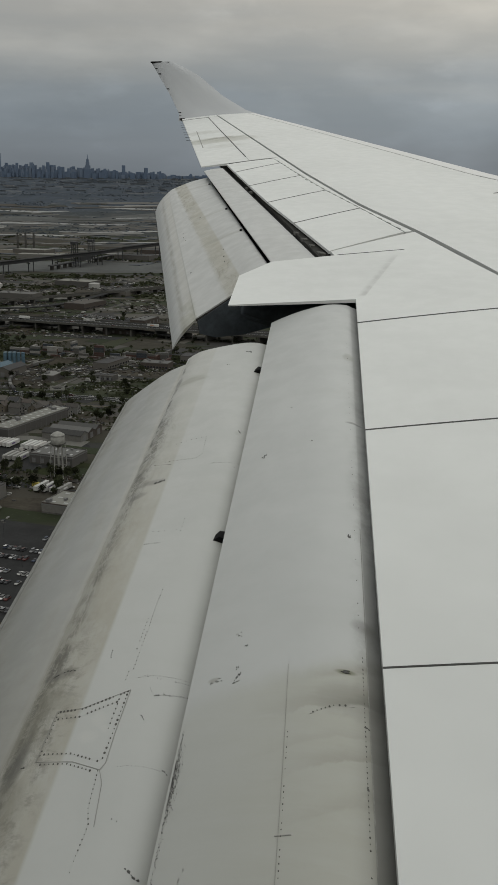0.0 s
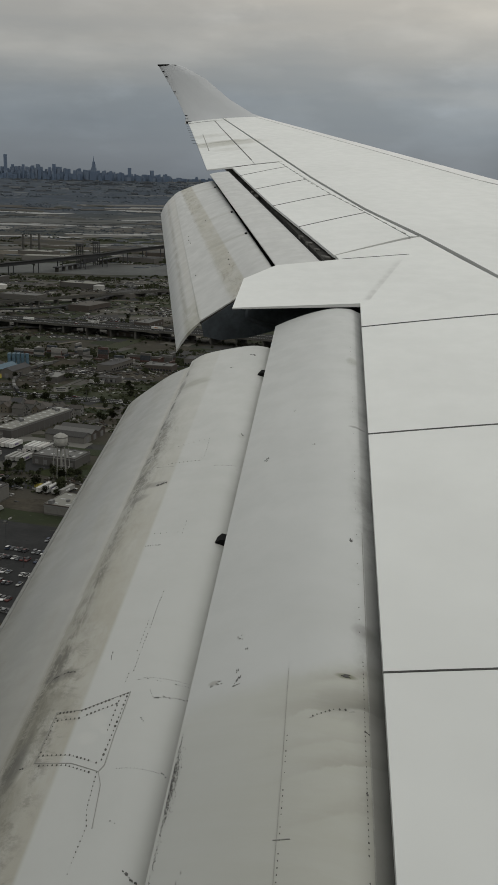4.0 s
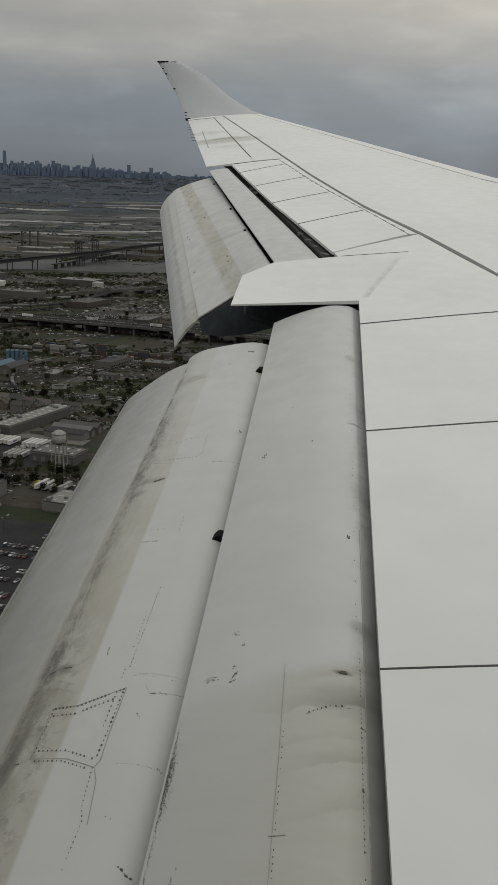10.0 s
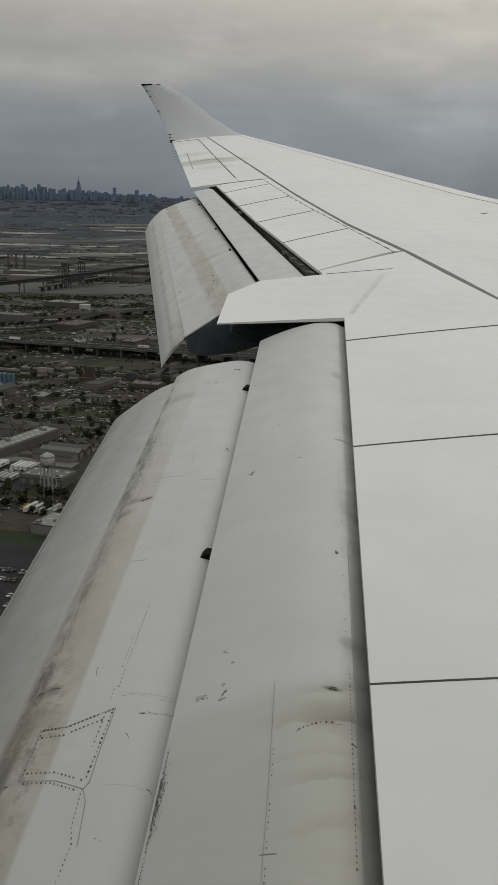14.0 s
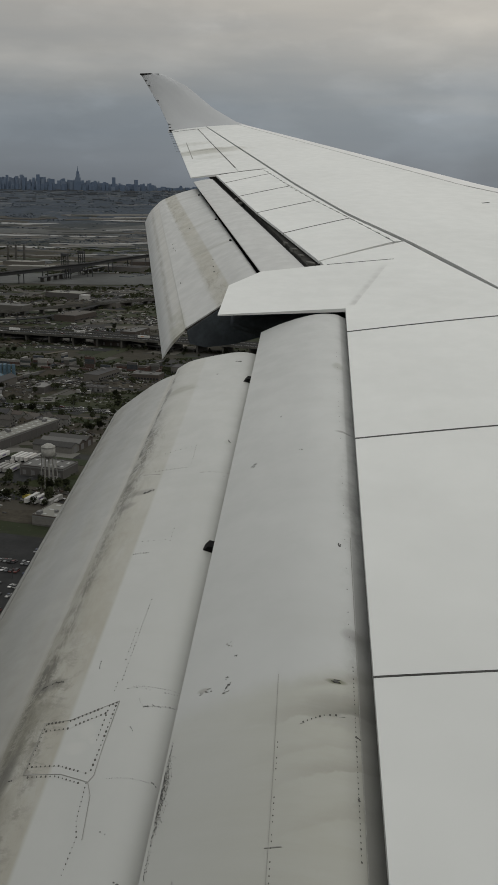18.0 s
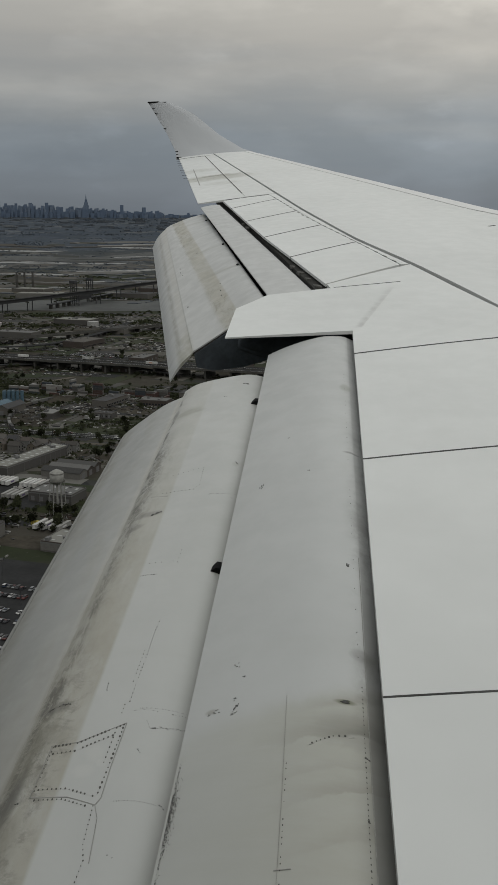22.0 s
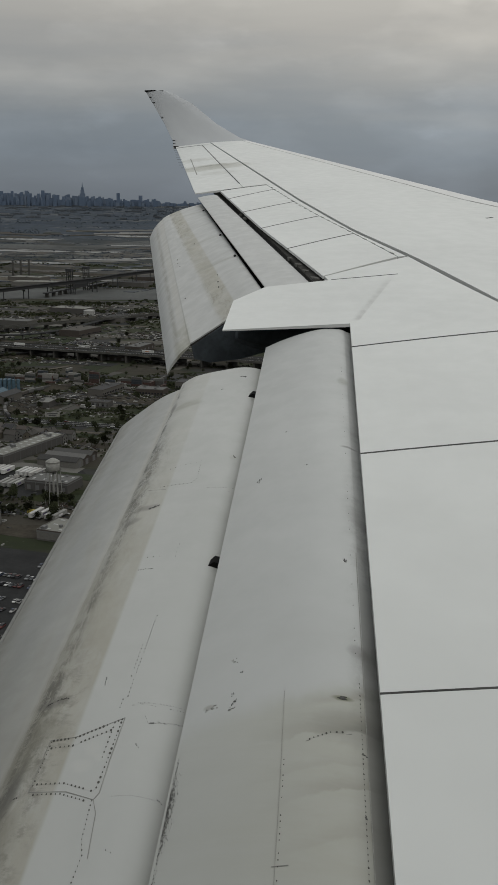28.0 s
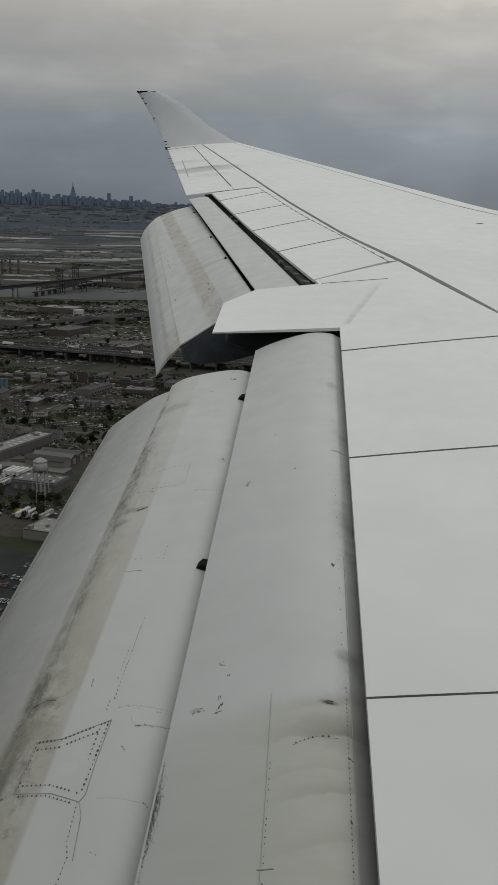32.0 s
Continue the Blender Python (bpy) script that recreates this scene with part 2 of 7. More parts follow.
def main_dirt(nt, c, u, v):
    wob = curls(nt, uv(nt, 3, 3), 1.0, 5, 0.65, 0.5)
    vw = maths(nt, "ADD", v, maths(nt, "MULTIPLY", maths(nt, "SUBTRACT", wob, 0.5), 0.05))
    # the tan strip along the joint, crisp towards the front
    tan = both(nt, window(nt, v, 1.166, 1.60, 0.012, 0.02), span(nt, curls(nt, uv(nt, 2.2, 6), 1.0, 6, 0.65, 0.4), 0.25, 0.62, 0.42, 0.85), span(nt, u, 1.4, 4.2, 0.35, 0.95))
    c = blend(nt, tan, c, TAN)
    # smeared soot, heavy beside the patches, thin in between
    heavy = maths(nt, "MAXIMUM", maths(nt, "MAXIMUM", window(nt, u, 1.75, 3.15, 0.35, 0.30), window(nt, u, 4.35, 5.75, 0.45, 0.35)), span(nt, u, 3.0, 3.3, 0.0, 0.50))
    zone = both(nt, window(nt, vw, 1.325, 1.415, 0.05, 0.02), heavy)
    fine = curls(nt, uv(nt, 14, 26), 1.0, 9, 0.78, 1.5)
    c = blend(nt, both(nt, zone, span(nt, fine, 0.45, 0.55), span(nt, curls(nt, uv(nt, 4.0, 10), 1.0, 4, 0.6, 0.8), 0.42, 0.54), 0.85), c, SOOT)
    trail = both(nt, window(nt, vw, 1.345, 1.385, 0.02, 0.015), window(nt, u, 1.7, 5.9, 0.4, 0.4), span(nt, curls(nt, uv(nt, 5, 22), 1.0, 8, 0.75, 1.0), 0.44, 0.58))
    c = blend(nt, maths(nt, "MULTIPLY", trail, 0.75), c, (0.08, 0.075, 0.06))
    wide = both(nt, window(nt, vw, 1.25, 1.43, 0.08, 0.02), heavy, span(nt, curls(nt, uv(nt, 5, 14), 1.0, 7, 0.7, 1.2), 0.42, 0.66))
    c = blend(nt, maths(nt, "MULTIPLY", wide, 0.46), c, BROWN)
    # smudges that spread over the whole strip beside the inner patch
    smudge = both(nt, window(nt, vw, 1.205, 1.415, 0.06, 0.02), window(nt, u, 4.55, 6.2, 0.35, 0.5), span(nt, curls(nt, uv(nt, 10, 9), 1.0, 8, 0.74, 0.35), 0.46, 0.64))
    c = blend(nt, maths(nt, "MULTIPLY", smudge, 0.60), c, (0.095, 0.090, 0.070))
    # the dark joint itself
    line = both(nt, window(nt, vw, 1.392, 1.414, 0.008, 0.005), span(nt, noise_node(nt, uv(nt, 5, 8), 1.0, 7, 0.72), 0.45, 0.58), window(nt, u, 0.5, 2.8, 0.3, 0.5))
    c = blend(nt, maths(nt, "MULTIPLY", line, 0.85), c, SOOT)
    for u0, v0, ru, rv, st, tone in ((2.93, 1.27, 0.05, 0.10, 0.45, SOOT), (3.08, 1.33, 0.05, 0.07, 0.5, SOOT), (5.0, 1.30, 0.10, 0.12, 0.35, BROWN), (5.12, 1.38, 0.30, 0.08, 0.4, BROWN), (5.35, 1.36, 0.20, 0.05, 0.6, SOOT),
                                     (5.62, 1.33, 0.3, 0.10, 0.45, BROWN), (1.05, 1.28, 0.09, 0.16, 0.45, BROWN), (0.98, 1.40, 0.14, 0.03, 0.6, SOOT), (4.80, 1.34, 0.05, 0.09, 0.5, SOOT), (2.25, 0.79, 0.05, 0.03, 0.25, OLIVE), (5.12, 1.07, 0.07, 0.05, 0.2, (0.50, 0.50, 0.47)), (5.22, 1.10, 0.05, 0.06, 0.2, (0.50, 0.50, 0.47)), (5.17, 1.03, 0.03, 0.03, 0.2, (0.50, 0.50, 0.47))):
        c = blend(nt, maths(nt, "MULTIPLY", spot(nt, u, v, u0, v0, ru, rv), st), c, tone)
    # olive tint in the slot behind the fore flap
    return blend(nt, span(nt, maths(nt, "ADD", v, maths(nt, "MULTIPLY", wob, 0.06)), 0.74, 0.84, 0.32, 0), c, OLIVE)

def fore_dirt_and_shade(nt, c, u, v):
    wob = curls(nt, uv(nt, 2.0, 2.2), 1.0, 5, 0.6, 0.6)
    # smears follow the air, bent outboard towards the rear
    w = maths(nt, "ADD", maths(nt, "SUBTRACT", u, maths(nt, "MULTIPLY", v, 0.40)), maths(nt, "MULTIPLY", maths(nt, "SUBTRACT", wob, 0.5), 0.22))
    grain = span(nt, curls(nt, uv(nt, 16, 3.0), 1.0, 6, 0.65, 0.5), 0.25, 0.68, 0.80, 1)
    film = both(nt, span(nt, w, 4.80, 4.98), span(nt, v, 0.75, 0.1, 0.26, 0.64), grain)
    c = blend(nt, film, c, (0.290, 0.286, 0.228))
    for at, back, front, st, reach, tone in ((5.11, 0.17, 0.018, 0.50, 0.52, BROWN), (5.12, 0.08, 0.012, 0.40, 0.24, SOOT), (5.41, 0.10, 0.015, 0.42, 0.42, BROWN), (4.93, 0.07, 0.03, 0.42, 0.36, BROWN), (5.62, 0.08, 0.02, 0.22, 0.40, BROWN), (5.27, 0.05, 0.02, 0.16, 0.6, BROWN)):
        arc = both(nt, span(nt, w, at - back, at), span(nt, w, at, at + front, 1, 0), span(nt, v, 0.02, reach, 1, 0), grain)
        c = blend(nt, maths(nt, "MULTIPLY", arc, st), c, tone)
    # soot along the nose, in puffs
    puff = span(nt, noise_node(nt, uv(nt, 2.4, 4), 1.0, 6, 0.68), 0.42, 0.66)
    nose_k = both(nt, span(nt, v, 0.02, 0.13, 1, 0), maths(nt, "MAXIMUM", maths(nt, "MULTIPLY", puff, span(nt, u, 0.5, 4.6, 0.25, 0.9)), span(nt, u, 4.6, 5.2, 0, 0.55)))
    c = blend(nt, maths(nt, "MULTIPLY", nose_k, 0.62), c, SOOT)
    # grey strip at the very nose: shade beside the skin edge, painted in
    c = blend(nt, both(nt, span(nt, v, 0.052, 0.044), span(nt, u, 3.6, 4.6, 0.25, 0.7)), c, (0.15, 0.15, 0.142))
    for u0, v0, ru, rv, st, tone in ((2.62, 0.06, 0.022, 0.055, 0.6, SOOT), (4.70, 0.06, 0.06, 0.06, 0.32, SOOT), (5.16, 0.10, 0.12, 0.17, 0.20, SOOT), (5.01, 0.13, 0.018, 0.05, 0.8, (0.10, 0.105, 0.055)), (5.0, 0.62, 0.02, 0.025, 0.5, BROWN), (1.4, 0.08, 0.10, 0.05, 0.4, BROWN)):
        c = blend(nt, maths(nt, "MULTIPLY", spot(nt, u, v, u0, v0, ru, rv), st), c, tone)
    return c

def aft_dirt_and_darkening(nt, c, u, v):
    k = both(nt, window(nt, v, 1.38, 1.445, 0.01, 0.012), span(nt, curls(nt, uv(nt, 4, 16), 1.0, 6, 0.7, 0.8), 0.35, 0.62))
    c = blend(nt, maths(nt, "MULTIPLY", k, 0.6), c, BROWN)
    c = blend(nt, maths(nt, "MULTIPLY", span(nt, curls(nt, uv(nt, 1.2, 7), 1.0, 5, 0.6, 0.5), 0.45, 0.7), 0.30), c, (0.235, 0.225, 0.185))
    # the whole flap goes darker and browner towards its inboard end
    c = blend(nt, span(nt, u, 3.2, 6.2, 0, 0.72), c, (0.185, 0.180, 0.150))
    # pale worn strip behind the joint
    c = blend(nt, both(nt, window(nt, v, 1.430, 1.462, 0.006, 0.014), span(nt, u, 3.0, 5.4, 0.42, 0.12)), c, (0.375, 0.365, 0.325))
    return blend(nt, both(nt, window(nt, v, 1.86, 2.1, 0.05, 0.05), span(nt, noise_node(nt, uv(nt, 6, 3), 1.0, 5, 0.7), 0.35, 0.6, 0.2, 0.6)), c, (0.17, 0.165, 0.14))

def outer_dirt(nt, c, u, v):
    n = curls(nt, uv(nt, 1.3, 5), 1.0, 6, 0.68, 0.8)
    tan = both(nt, window(nt, v, 0.893, 1.075, 0.012, 0.035), span(nt, n, 0.3, 0.62, 0.40, 0.85))
    c = blend(nt, tan, c, (0.285, 0.272, 0.222))
    smear = both(nt, window(nt, v, 0.90, 1.08, 0.03, 0.04), span(nt, curls(nt, uv(nt, 3, 12), 1.0, 8, 0.72, 1.4), 0.46, 0.66), maths(nt, "MAXIMUM", span(nt, u, 4.6, 6.8), span(nt, u, 2.6, 1.2, 0.15, 0.8)))
    c = blend(nt, maths(nt, "MULTIPLY", smear, 0.7), c, BROWN)
    # faint wipes behind each hinge
    for u0 in (2.67, 4.60, 7.69):
        k = both(nt, window(nt, maths(nt, "SUBTRACT", u, maths(nt, "MULTIPLY", v, 0.45)), u0 - 0.37, u0 - 0.25, 0.05, 0.09), window(nt, v, 0.60, 1.04, 0.02, 0.08), span(nt, n, 0.3, 0.6, 0.5, 1))
        c = blend(nt, maths(nt, "MULTIPLY", k, 0.55), c, (0.22, 0.218, 0.19))
    # dark blotches gather at the rear edge of the strip
    blot = both(nt, window(nt, v, 1.02, 1.10, 0.05, 0.03), span(nt, curls(nt, uv(nt, 4, 9), 1.0, 7, 0.72, 1.2), 0.46, 0.60), span(nt, u, 3.0, 6.2, 0.25, 1))
    c = blend(nt, maths(nt, "MULTIPLY", blot, 0.65), c, BROWN)
    # the aft joint: pale worn strip, then a dirty line
    strip = both(nt, window(nt, v, 1.40, 1.475, 0.006, 0.02), span(nt, n, 0.3, 0.65, 0.5, 1))
    c = blend(nt, maths(nt, "MULTIPLY", strip, 0.35), c, (0.42, 0.405, 0.35))
    line = both(nt, window(nt, v, 1.495, 1.535, 0.018, 0.02), span(nt, curls(nt, uv(nt, 2.5, 14), 1.0, 6, 0.7, 0.9), 0.36, 0.58, 0.15, 0.9))
    c = blend(nt, maths(nt, "MULTIPLY", line, 0.68), c, (0.19, 0.183, 0.15))
    low = both(nt, window(nt, v, 1.39, 1.54, 0.02, 0.03), span(nt, u, 1.4, 0.4, 0, 0.7), span(nt, n, 0.35, 0.6))
    return blend(nt, low, c, OLIVE)

def wing_dirt(nt, c, u, v):
    # smudged edge of the fairing between the flaps
    d = maths(nt, "SUBTRACT", v, maths(nt, "MULTIPLY", maths(nt, "SUBTRACT", u, 8.10), 0.50))
    smear = both(nt, window(nt, d, -0.045, 0.010, 0.035, 0.010), window(nt, u, 8.30, 9.66, 0.05, 0.10), span(nt, u, 8.2, 9.7, 1.0, 0.45), span(nt, curls(nt, uv(nt, 5, 9), 1.0, 5, 0.65, 0.8), 0.30, 0.62, 0.35, 1))
    c = blend(nt, maths(nt, "MULTIPLY", smear, 0.62), c, (0.24, 0.24, 0.235))
    for u0, v0, ru, rv, st, tone in ((21.9, 0.25, 0.75, 1.4, 0.62, OLIVE), (22.3, 0.6, 0.35, 0.7, 0.45, BROWN), (24.0, 0.2, 0.6, 0.8, 0.3, OLIVE), (20.6, 0.4, 0.4, 0.6, 0.25, OLIVE)):
        c = blend(nt, maths(nt, "MULTIPLY", spot(nt, u, v, u0, v0, ru, rv, 0.15), st), c, tone)
    return c

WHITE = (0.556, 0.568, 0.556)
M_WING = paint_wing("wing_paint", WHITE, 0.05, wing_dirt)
M_FORE = paint_wing("fore_flap_paint", (0.405, 0.415, 0.408), 0.16, fore_dirt_and_shade)
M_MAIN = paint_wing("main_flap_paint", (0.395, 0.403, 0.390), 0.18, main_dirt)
M_AFT = paint_wing("aft_flap_paint", (0.300, 0.305, 0.296), 0.2, aft_dirt_and_darkening)
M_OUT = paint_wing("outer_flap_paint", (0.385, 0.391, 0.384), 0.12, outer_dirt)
M_VANE = paint_wing("outer_vane_paint", (0.388, 0.394, 0.388), 0.2)
M_LE = simple("leading_edge_metal", (0.57, 0.575, 0.575), 0.3, 0.0, 0.04, 1.0)
# inner grey kept near black, in place of shade below the skin
M_BOX = simple("shaded_inner_grey", (0.045, 0.044, 0.041), 0.9, 0, 0.3, 4)
M_RUB = simple("black_rubber", (0.009, 0.009, 0.009), 0.85)
# wing paint made darker and bluer, as the winglet's slant shades it
M_WLET = paint_wing("winglet_shaded_paint", (0.335, 0.348, 0.362), 0.03)
# kept dark so that the unseen wall bounces little light onto the wing
M_FUS = simple("dimmed_fuselage_paint", (0.20, 0.20, 0.20), 0.35, 0, 0.03, 0.6)

# ---------------------------------------------------------------- mesh helpers
def finish(name, bm, mat, parent=None, label="", smooth=False):
    me = bpy.data.meshes.new(name)
    bm.to_mesh(me)
    bm.free()
    me.materials.append(mat)
    if smooth:
        for p in me.polygons:
            p.use_smooth = True
    ob = new(name, me)
    if parent is not None:
        ob.parent = parent
    if label:
        ob["label"] = label
    return ob

def part(name, bm, material, parent, label="", smooth=False):
    return finish(name, bm, material, parent, label, smooth)

def thing(name, place, label, category, group="", kind="", turn=0.0):
    ob = new(name)
    ob.matrix_world = pose(*place, 0, 0, turn)
    return tagged(ob, label, category, group, kind)

def solid(top, bottom, uvs=None):
    """A closed body between two equal grids of points."""
    bm = bmesh.new()
    lay = bm.loops.layers.uv.new("UVMap")
    nu, nv = len(top), len(top[0])
    T = [[bm.verts.new(p) for p in r] for r in top]
    B = [[bm.verts.new(p) for p in r] for r in bottom]
    def face(vs, cs):
        try:
            f = bm.faces.new(vs)
        except ValueError:
            return
        for l, c in zip(f.loops, cs):
            l[lay].uv = c
        return f
    U = uvs or [[(i, j) for j in range(nv)] for i in range(nu)]
    for i in range(nu - 1):
        for j in range(nv - 1):
            q = ((i, j), (i + 1, j), (i + 1, j + 1), (i, j + 1))
            f = face([T[a][c] for a, c in q], [U[a][c] for a, c in q])
            if f: f.smooth = True
            face([B[a][c] for a, c in reversed(q)], [U[a][c] for a, c in reversed(q)])
    ring = [(i, 0) for i in range(nu)] + [(nu - 1, j) for j in range(1, nv)] + [(i, nv - 1) for i in range(nu - 2, -1, -1)] + [(0, j) for j in range(nv - 2, 0, -1)]
    for k in range(len(ring)):
        a, c = ring[k], ring[(k + 1) % len(ring)]
        face([T[a[0]][a[1]], B[a[0]][a[1]], B[c[0]][c[1]], T[c[0]][c[1]]], [U[a[0]][a[1]]] * 2 + [U[c[0]][c[1]]] * 2)
    bmesh.ops.recalc_face_normals(bm, faces=bm.faces)
    for e in bm.edges:
        if any(not f.smooth for f in e.link_faces):
            e.smooth = False
    return bm

def box(bm, x0, x1, y0, y1, z0, z1, bev=0.0):
    v = [bm.verts.new(p) for p in ((x0, y0, z0), (x1, y0, z0), (x1, y1, z0), (x0, y1, z0), (x0, y0, z1), (x1, y0, z1), (x1, y1, z1), (x0, y1, z1))]
    fs = [bm.faces.new([v[i] for i in q]) for q in ((3, 2, 1, 0), (4, 5, 6, 7), (0, 1, 5, 4), (1, 2, 6, 5), (2, 3, 7, 6), (3, 0, 4, 7))]
    if bev:
        bmesh.ops.bevel(bm, geom=list({e for f in fs for e in f.edges}), offset=bev, segments=1, affect="EDGES")
    return bm

def boxed(*a, bev=0.0):
    return box(bmesh.new(), *a, bev=bev)

# ---------------------------------------------------------------- the wing's shape
X0, Y0, Z0 = -2.241, 8.2, -0.995          # outer corner of the inboard flap bay
def x_ref(Y):
    return X0 - (0.3031 if Y < Y0 else 0.545) * (Y - Y0)
def z_ref(Y):
    return Z0 + (0.1333 if Y < Y0 else 0.1224) * (Y - Y0)
def crest(Y):
    return 3.70 - 0.0885 * (Y - 14.8) if Y > 14.8 else 3.70 + 0.2 * (14.8 - Y)
def skin(Y, f, drop=0.0):
    """The upper surface, f metres ahead of the trailing edge line."""
    z = z_ref(Y) + (0.11 * f - 0.055 * f * f / crest(Y) if f > 0 else 0.11 * f)
    return Vector((x_ref(Y) + f, Y, ALT + z - drop))

AFT = Vector((-math.cos(radians(16.7)), -math.sin(radians(16.7)), 0))
ALONG = Vector((-0.3031, 1.0, 0.1333))
def flap_point(s, w, m):
    """Inboard flap: s metres aft, w up, m metres inboard of its outer corner."""
    return Vector((X0, Y0, Z0 + ALT)) + AFT * s + Vector((0, 0, w)) - ALONG * (m - 0.287 * s)

def lerp(a, b, t):
    return a + (b - a) * t

def chain(pts, t):
    """The point at the fraction t along a chain of (Y, f)."""
    if len(pts) == 1:
        return pts[0]
    k = t * (len(pts) - 1)
    i = min(int(k), len(pts) - 2)
    return tuple(lerp(a, b, k - i) for a, b in zip(pts[i], pts[i + 1]))

def panel(aft, fore, nu=8, nv=8, thick=0.03, lift=0.0, taper=None):
    """A panel of skin between an aft and a fore chain of (Y, f), both from inboard to outboard."""
    top, bot, U = [], [], []
    for i in range(nu + 1):
        a, b = chain(aft, i / nu), chain(fore, i / nu)
        rt, rb, ru = [], [], []
        for j in range(nv + 1):
            Y, f = lerp(a[0], b[0], j / nv), lerp(a[1], b[1], j / nv)
            th = thick if taper is None else lerp(taper, thick, j / nv)
            rt.append(skin(Y, f, -lift)); rb.append(skin(Y, f, th - lift)); ru.append((Y, f))
        top.append(rt); bot.append(rb); U.append(ru)
    return solid(top, bot, U)

wing = thing("airliner_wing", (0, 0, 0), "grey-white airliner wing with extended slotted flaps and an upswept winglet", "aircraft wing")

# fixed skin, seam by seam
G = 0.004
def seam(Yt, k, f):
    return (Yt + k * f, f)
INB = [(-1.4, 0.21), (3.18, 0.21), (5.36, 0.22), (7.50, 0.23)]
for (ya, ka), (yb, kb) in zip(INB, INB[1:]):
    part("skin_panel", panel([(ya + G, 0.0), (yb - G, 0.0)], [seam(ya + G, ka, 1.44), seam(yb - G, kb, 1.44)], 10, 6, 0.035), M_WING, wing)
bm = panel([(7.50 + G, 0.0), (8.2, 0.0)], [seam(7.5 + G, 0.23, 1.43), (9.0, 1.36)], 4, 6, 0.035)
part("skin_panel", bm, M_WING, wing)
part("skin_panel", panel([(8.2, 0.0), (9.05, 0.11), (9.835, 0.205), (10.02, 0.21)], [(9.0, 1.36), (9.58, 1.33), (10.15, 1.31), (10.72, 1.29)], 9, 6, 0.035), M_WING, wing)
part("inboard_aileron", panel([(8.25, -1.145), (9.28, -0.895), (9.76, -0.475)], [(8.2, 0.0), (9.05, 0.11), (9.835, 0.205)], 8, 4, 0.03, taper=0.012), M_WING, wing)
SP = [((10.03, 0.20), (10.725, 1.18)), ((11.65, 0.145), (12.29, 1.12)), ((13.23, 0.085), (13.83, 1.03)), ((14.83, 0.062), (15.42, 1.00)), ((16.46, 0.047), (17.09, 0.97)), ((17.60, 0.035), (17.85, 0.96))]
for (a0, b0), (a1, b1) in zip(SP, SP[1:]):
    g = 0.012
    part("spoiler", panel([(a0[0] + g, a0[1]), (a1[0] - g, a1[1])], [(b0[0] + g, b0[1]), (b1[0] - g, b1[1])], 6, 5, 0.03), M_WING, wing)
part("hinge_strip", panel([(10.74, 1.195), (12.29, 1.132), (13.83, 1.042), (15.42, 1.012), (17.85, 0.972)],
                          [(10.75, 1.28), (12.44, 1.13 + 0.02), (13.83, 1.12), (15.42, 1.09), (17.9, 1.10)], 20, 1, 0.03), M_WING, wing)
part("aileron_panel", panel([(17.67, -0.46), (22.06, -0.265)], [(17.80, 0.50), (22.36, 0.645)], 8, 4, 0.06, taper=0.015), M_WING, wing)
part("aileron_panel", panel([(22.09, -0.265), (28.42, 0.01)], [(22.39, 0.645), (28.50, 0.84)], 10, 4, 0.06, taper=0.015), M_WING, wing)
part("skin_panel", panel([(17.83, 0.512), (28.50, 0.855)], [(17.93, 1.10), (28.6, 1.17)], 12, 4, 0.04), M_WING, wing)
part("skin_panel", panel([(28.45, 0.01), (29.05, 0.04)], [(28.63, 1.17), (29.6, 1.19)], 4, 4, 0.04), M_WING, wing)
SPAR = [(-1.4, 1.507), (4.0, 1.47), (8.81, 1.41), (9.84, 1.38), (10.76, 1.34), (12.44, 1.20), (13.29, 1.175), (15.77, 1.135), (17.96, 1.15), (21.64, 1.17), (29.7, 1.22)]
def at_spar(Y, off):
    for (a, fa), (b, fb) in zip(SPAR, SPAR[1:]):
        if Y <= b:
            return lerp(fa, fb, (Y - a) / (b - a)) + off
    return SPAR[-1][1] + off
YS = [-1.4 + i * 0.5 for i in range(63)]
part("wing_skin", panel([(y, at_spar(y, 0.010 if y < 9.5 else 0.010 - 0.004 * min(1, (y - 9.5) / 4))) for y in YS], [(y, 0.925 * crest(y)) for y in YS], 62, 14, 0.04), M_WING, wing)
def nose(n=10):
    """The leading edge strip, rolled over and down at its front."""
    top, bot, U = [], [], []
    for Y in YS:
        c = crest(Y)
        R = 0.16 + 0.02 * c
        pts = [(lerp(0.932, 1.0, k / 4) * c, 0.0) for k in range(5)] + [(c + R * math.sin(a), R * (1 - math.cos(a))) for a in [radians(170) * k / n for k in range(1, n + 1)]]
        base = skin(Y, c)
        rt = [skin(Y, f) if f <= c else base + Vector((f - c, 0, -d)) for f, d in pts]
        top.append(rt); bot.append([p - Vector((0.03, 0, 0.03)) for p in rt]); U.append([(Y, f + d) for f, d in pts])
    return solid(top, bot, U)
part("leading_edge", nose(), M_LE, wing, "paler leading edge strip")
# dark layer below the panels, so that their gaps look shaded
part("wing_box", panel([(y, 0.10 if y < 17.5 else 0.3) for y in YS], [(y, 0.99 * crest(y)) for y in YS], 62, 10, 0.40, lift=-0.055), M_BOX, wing)

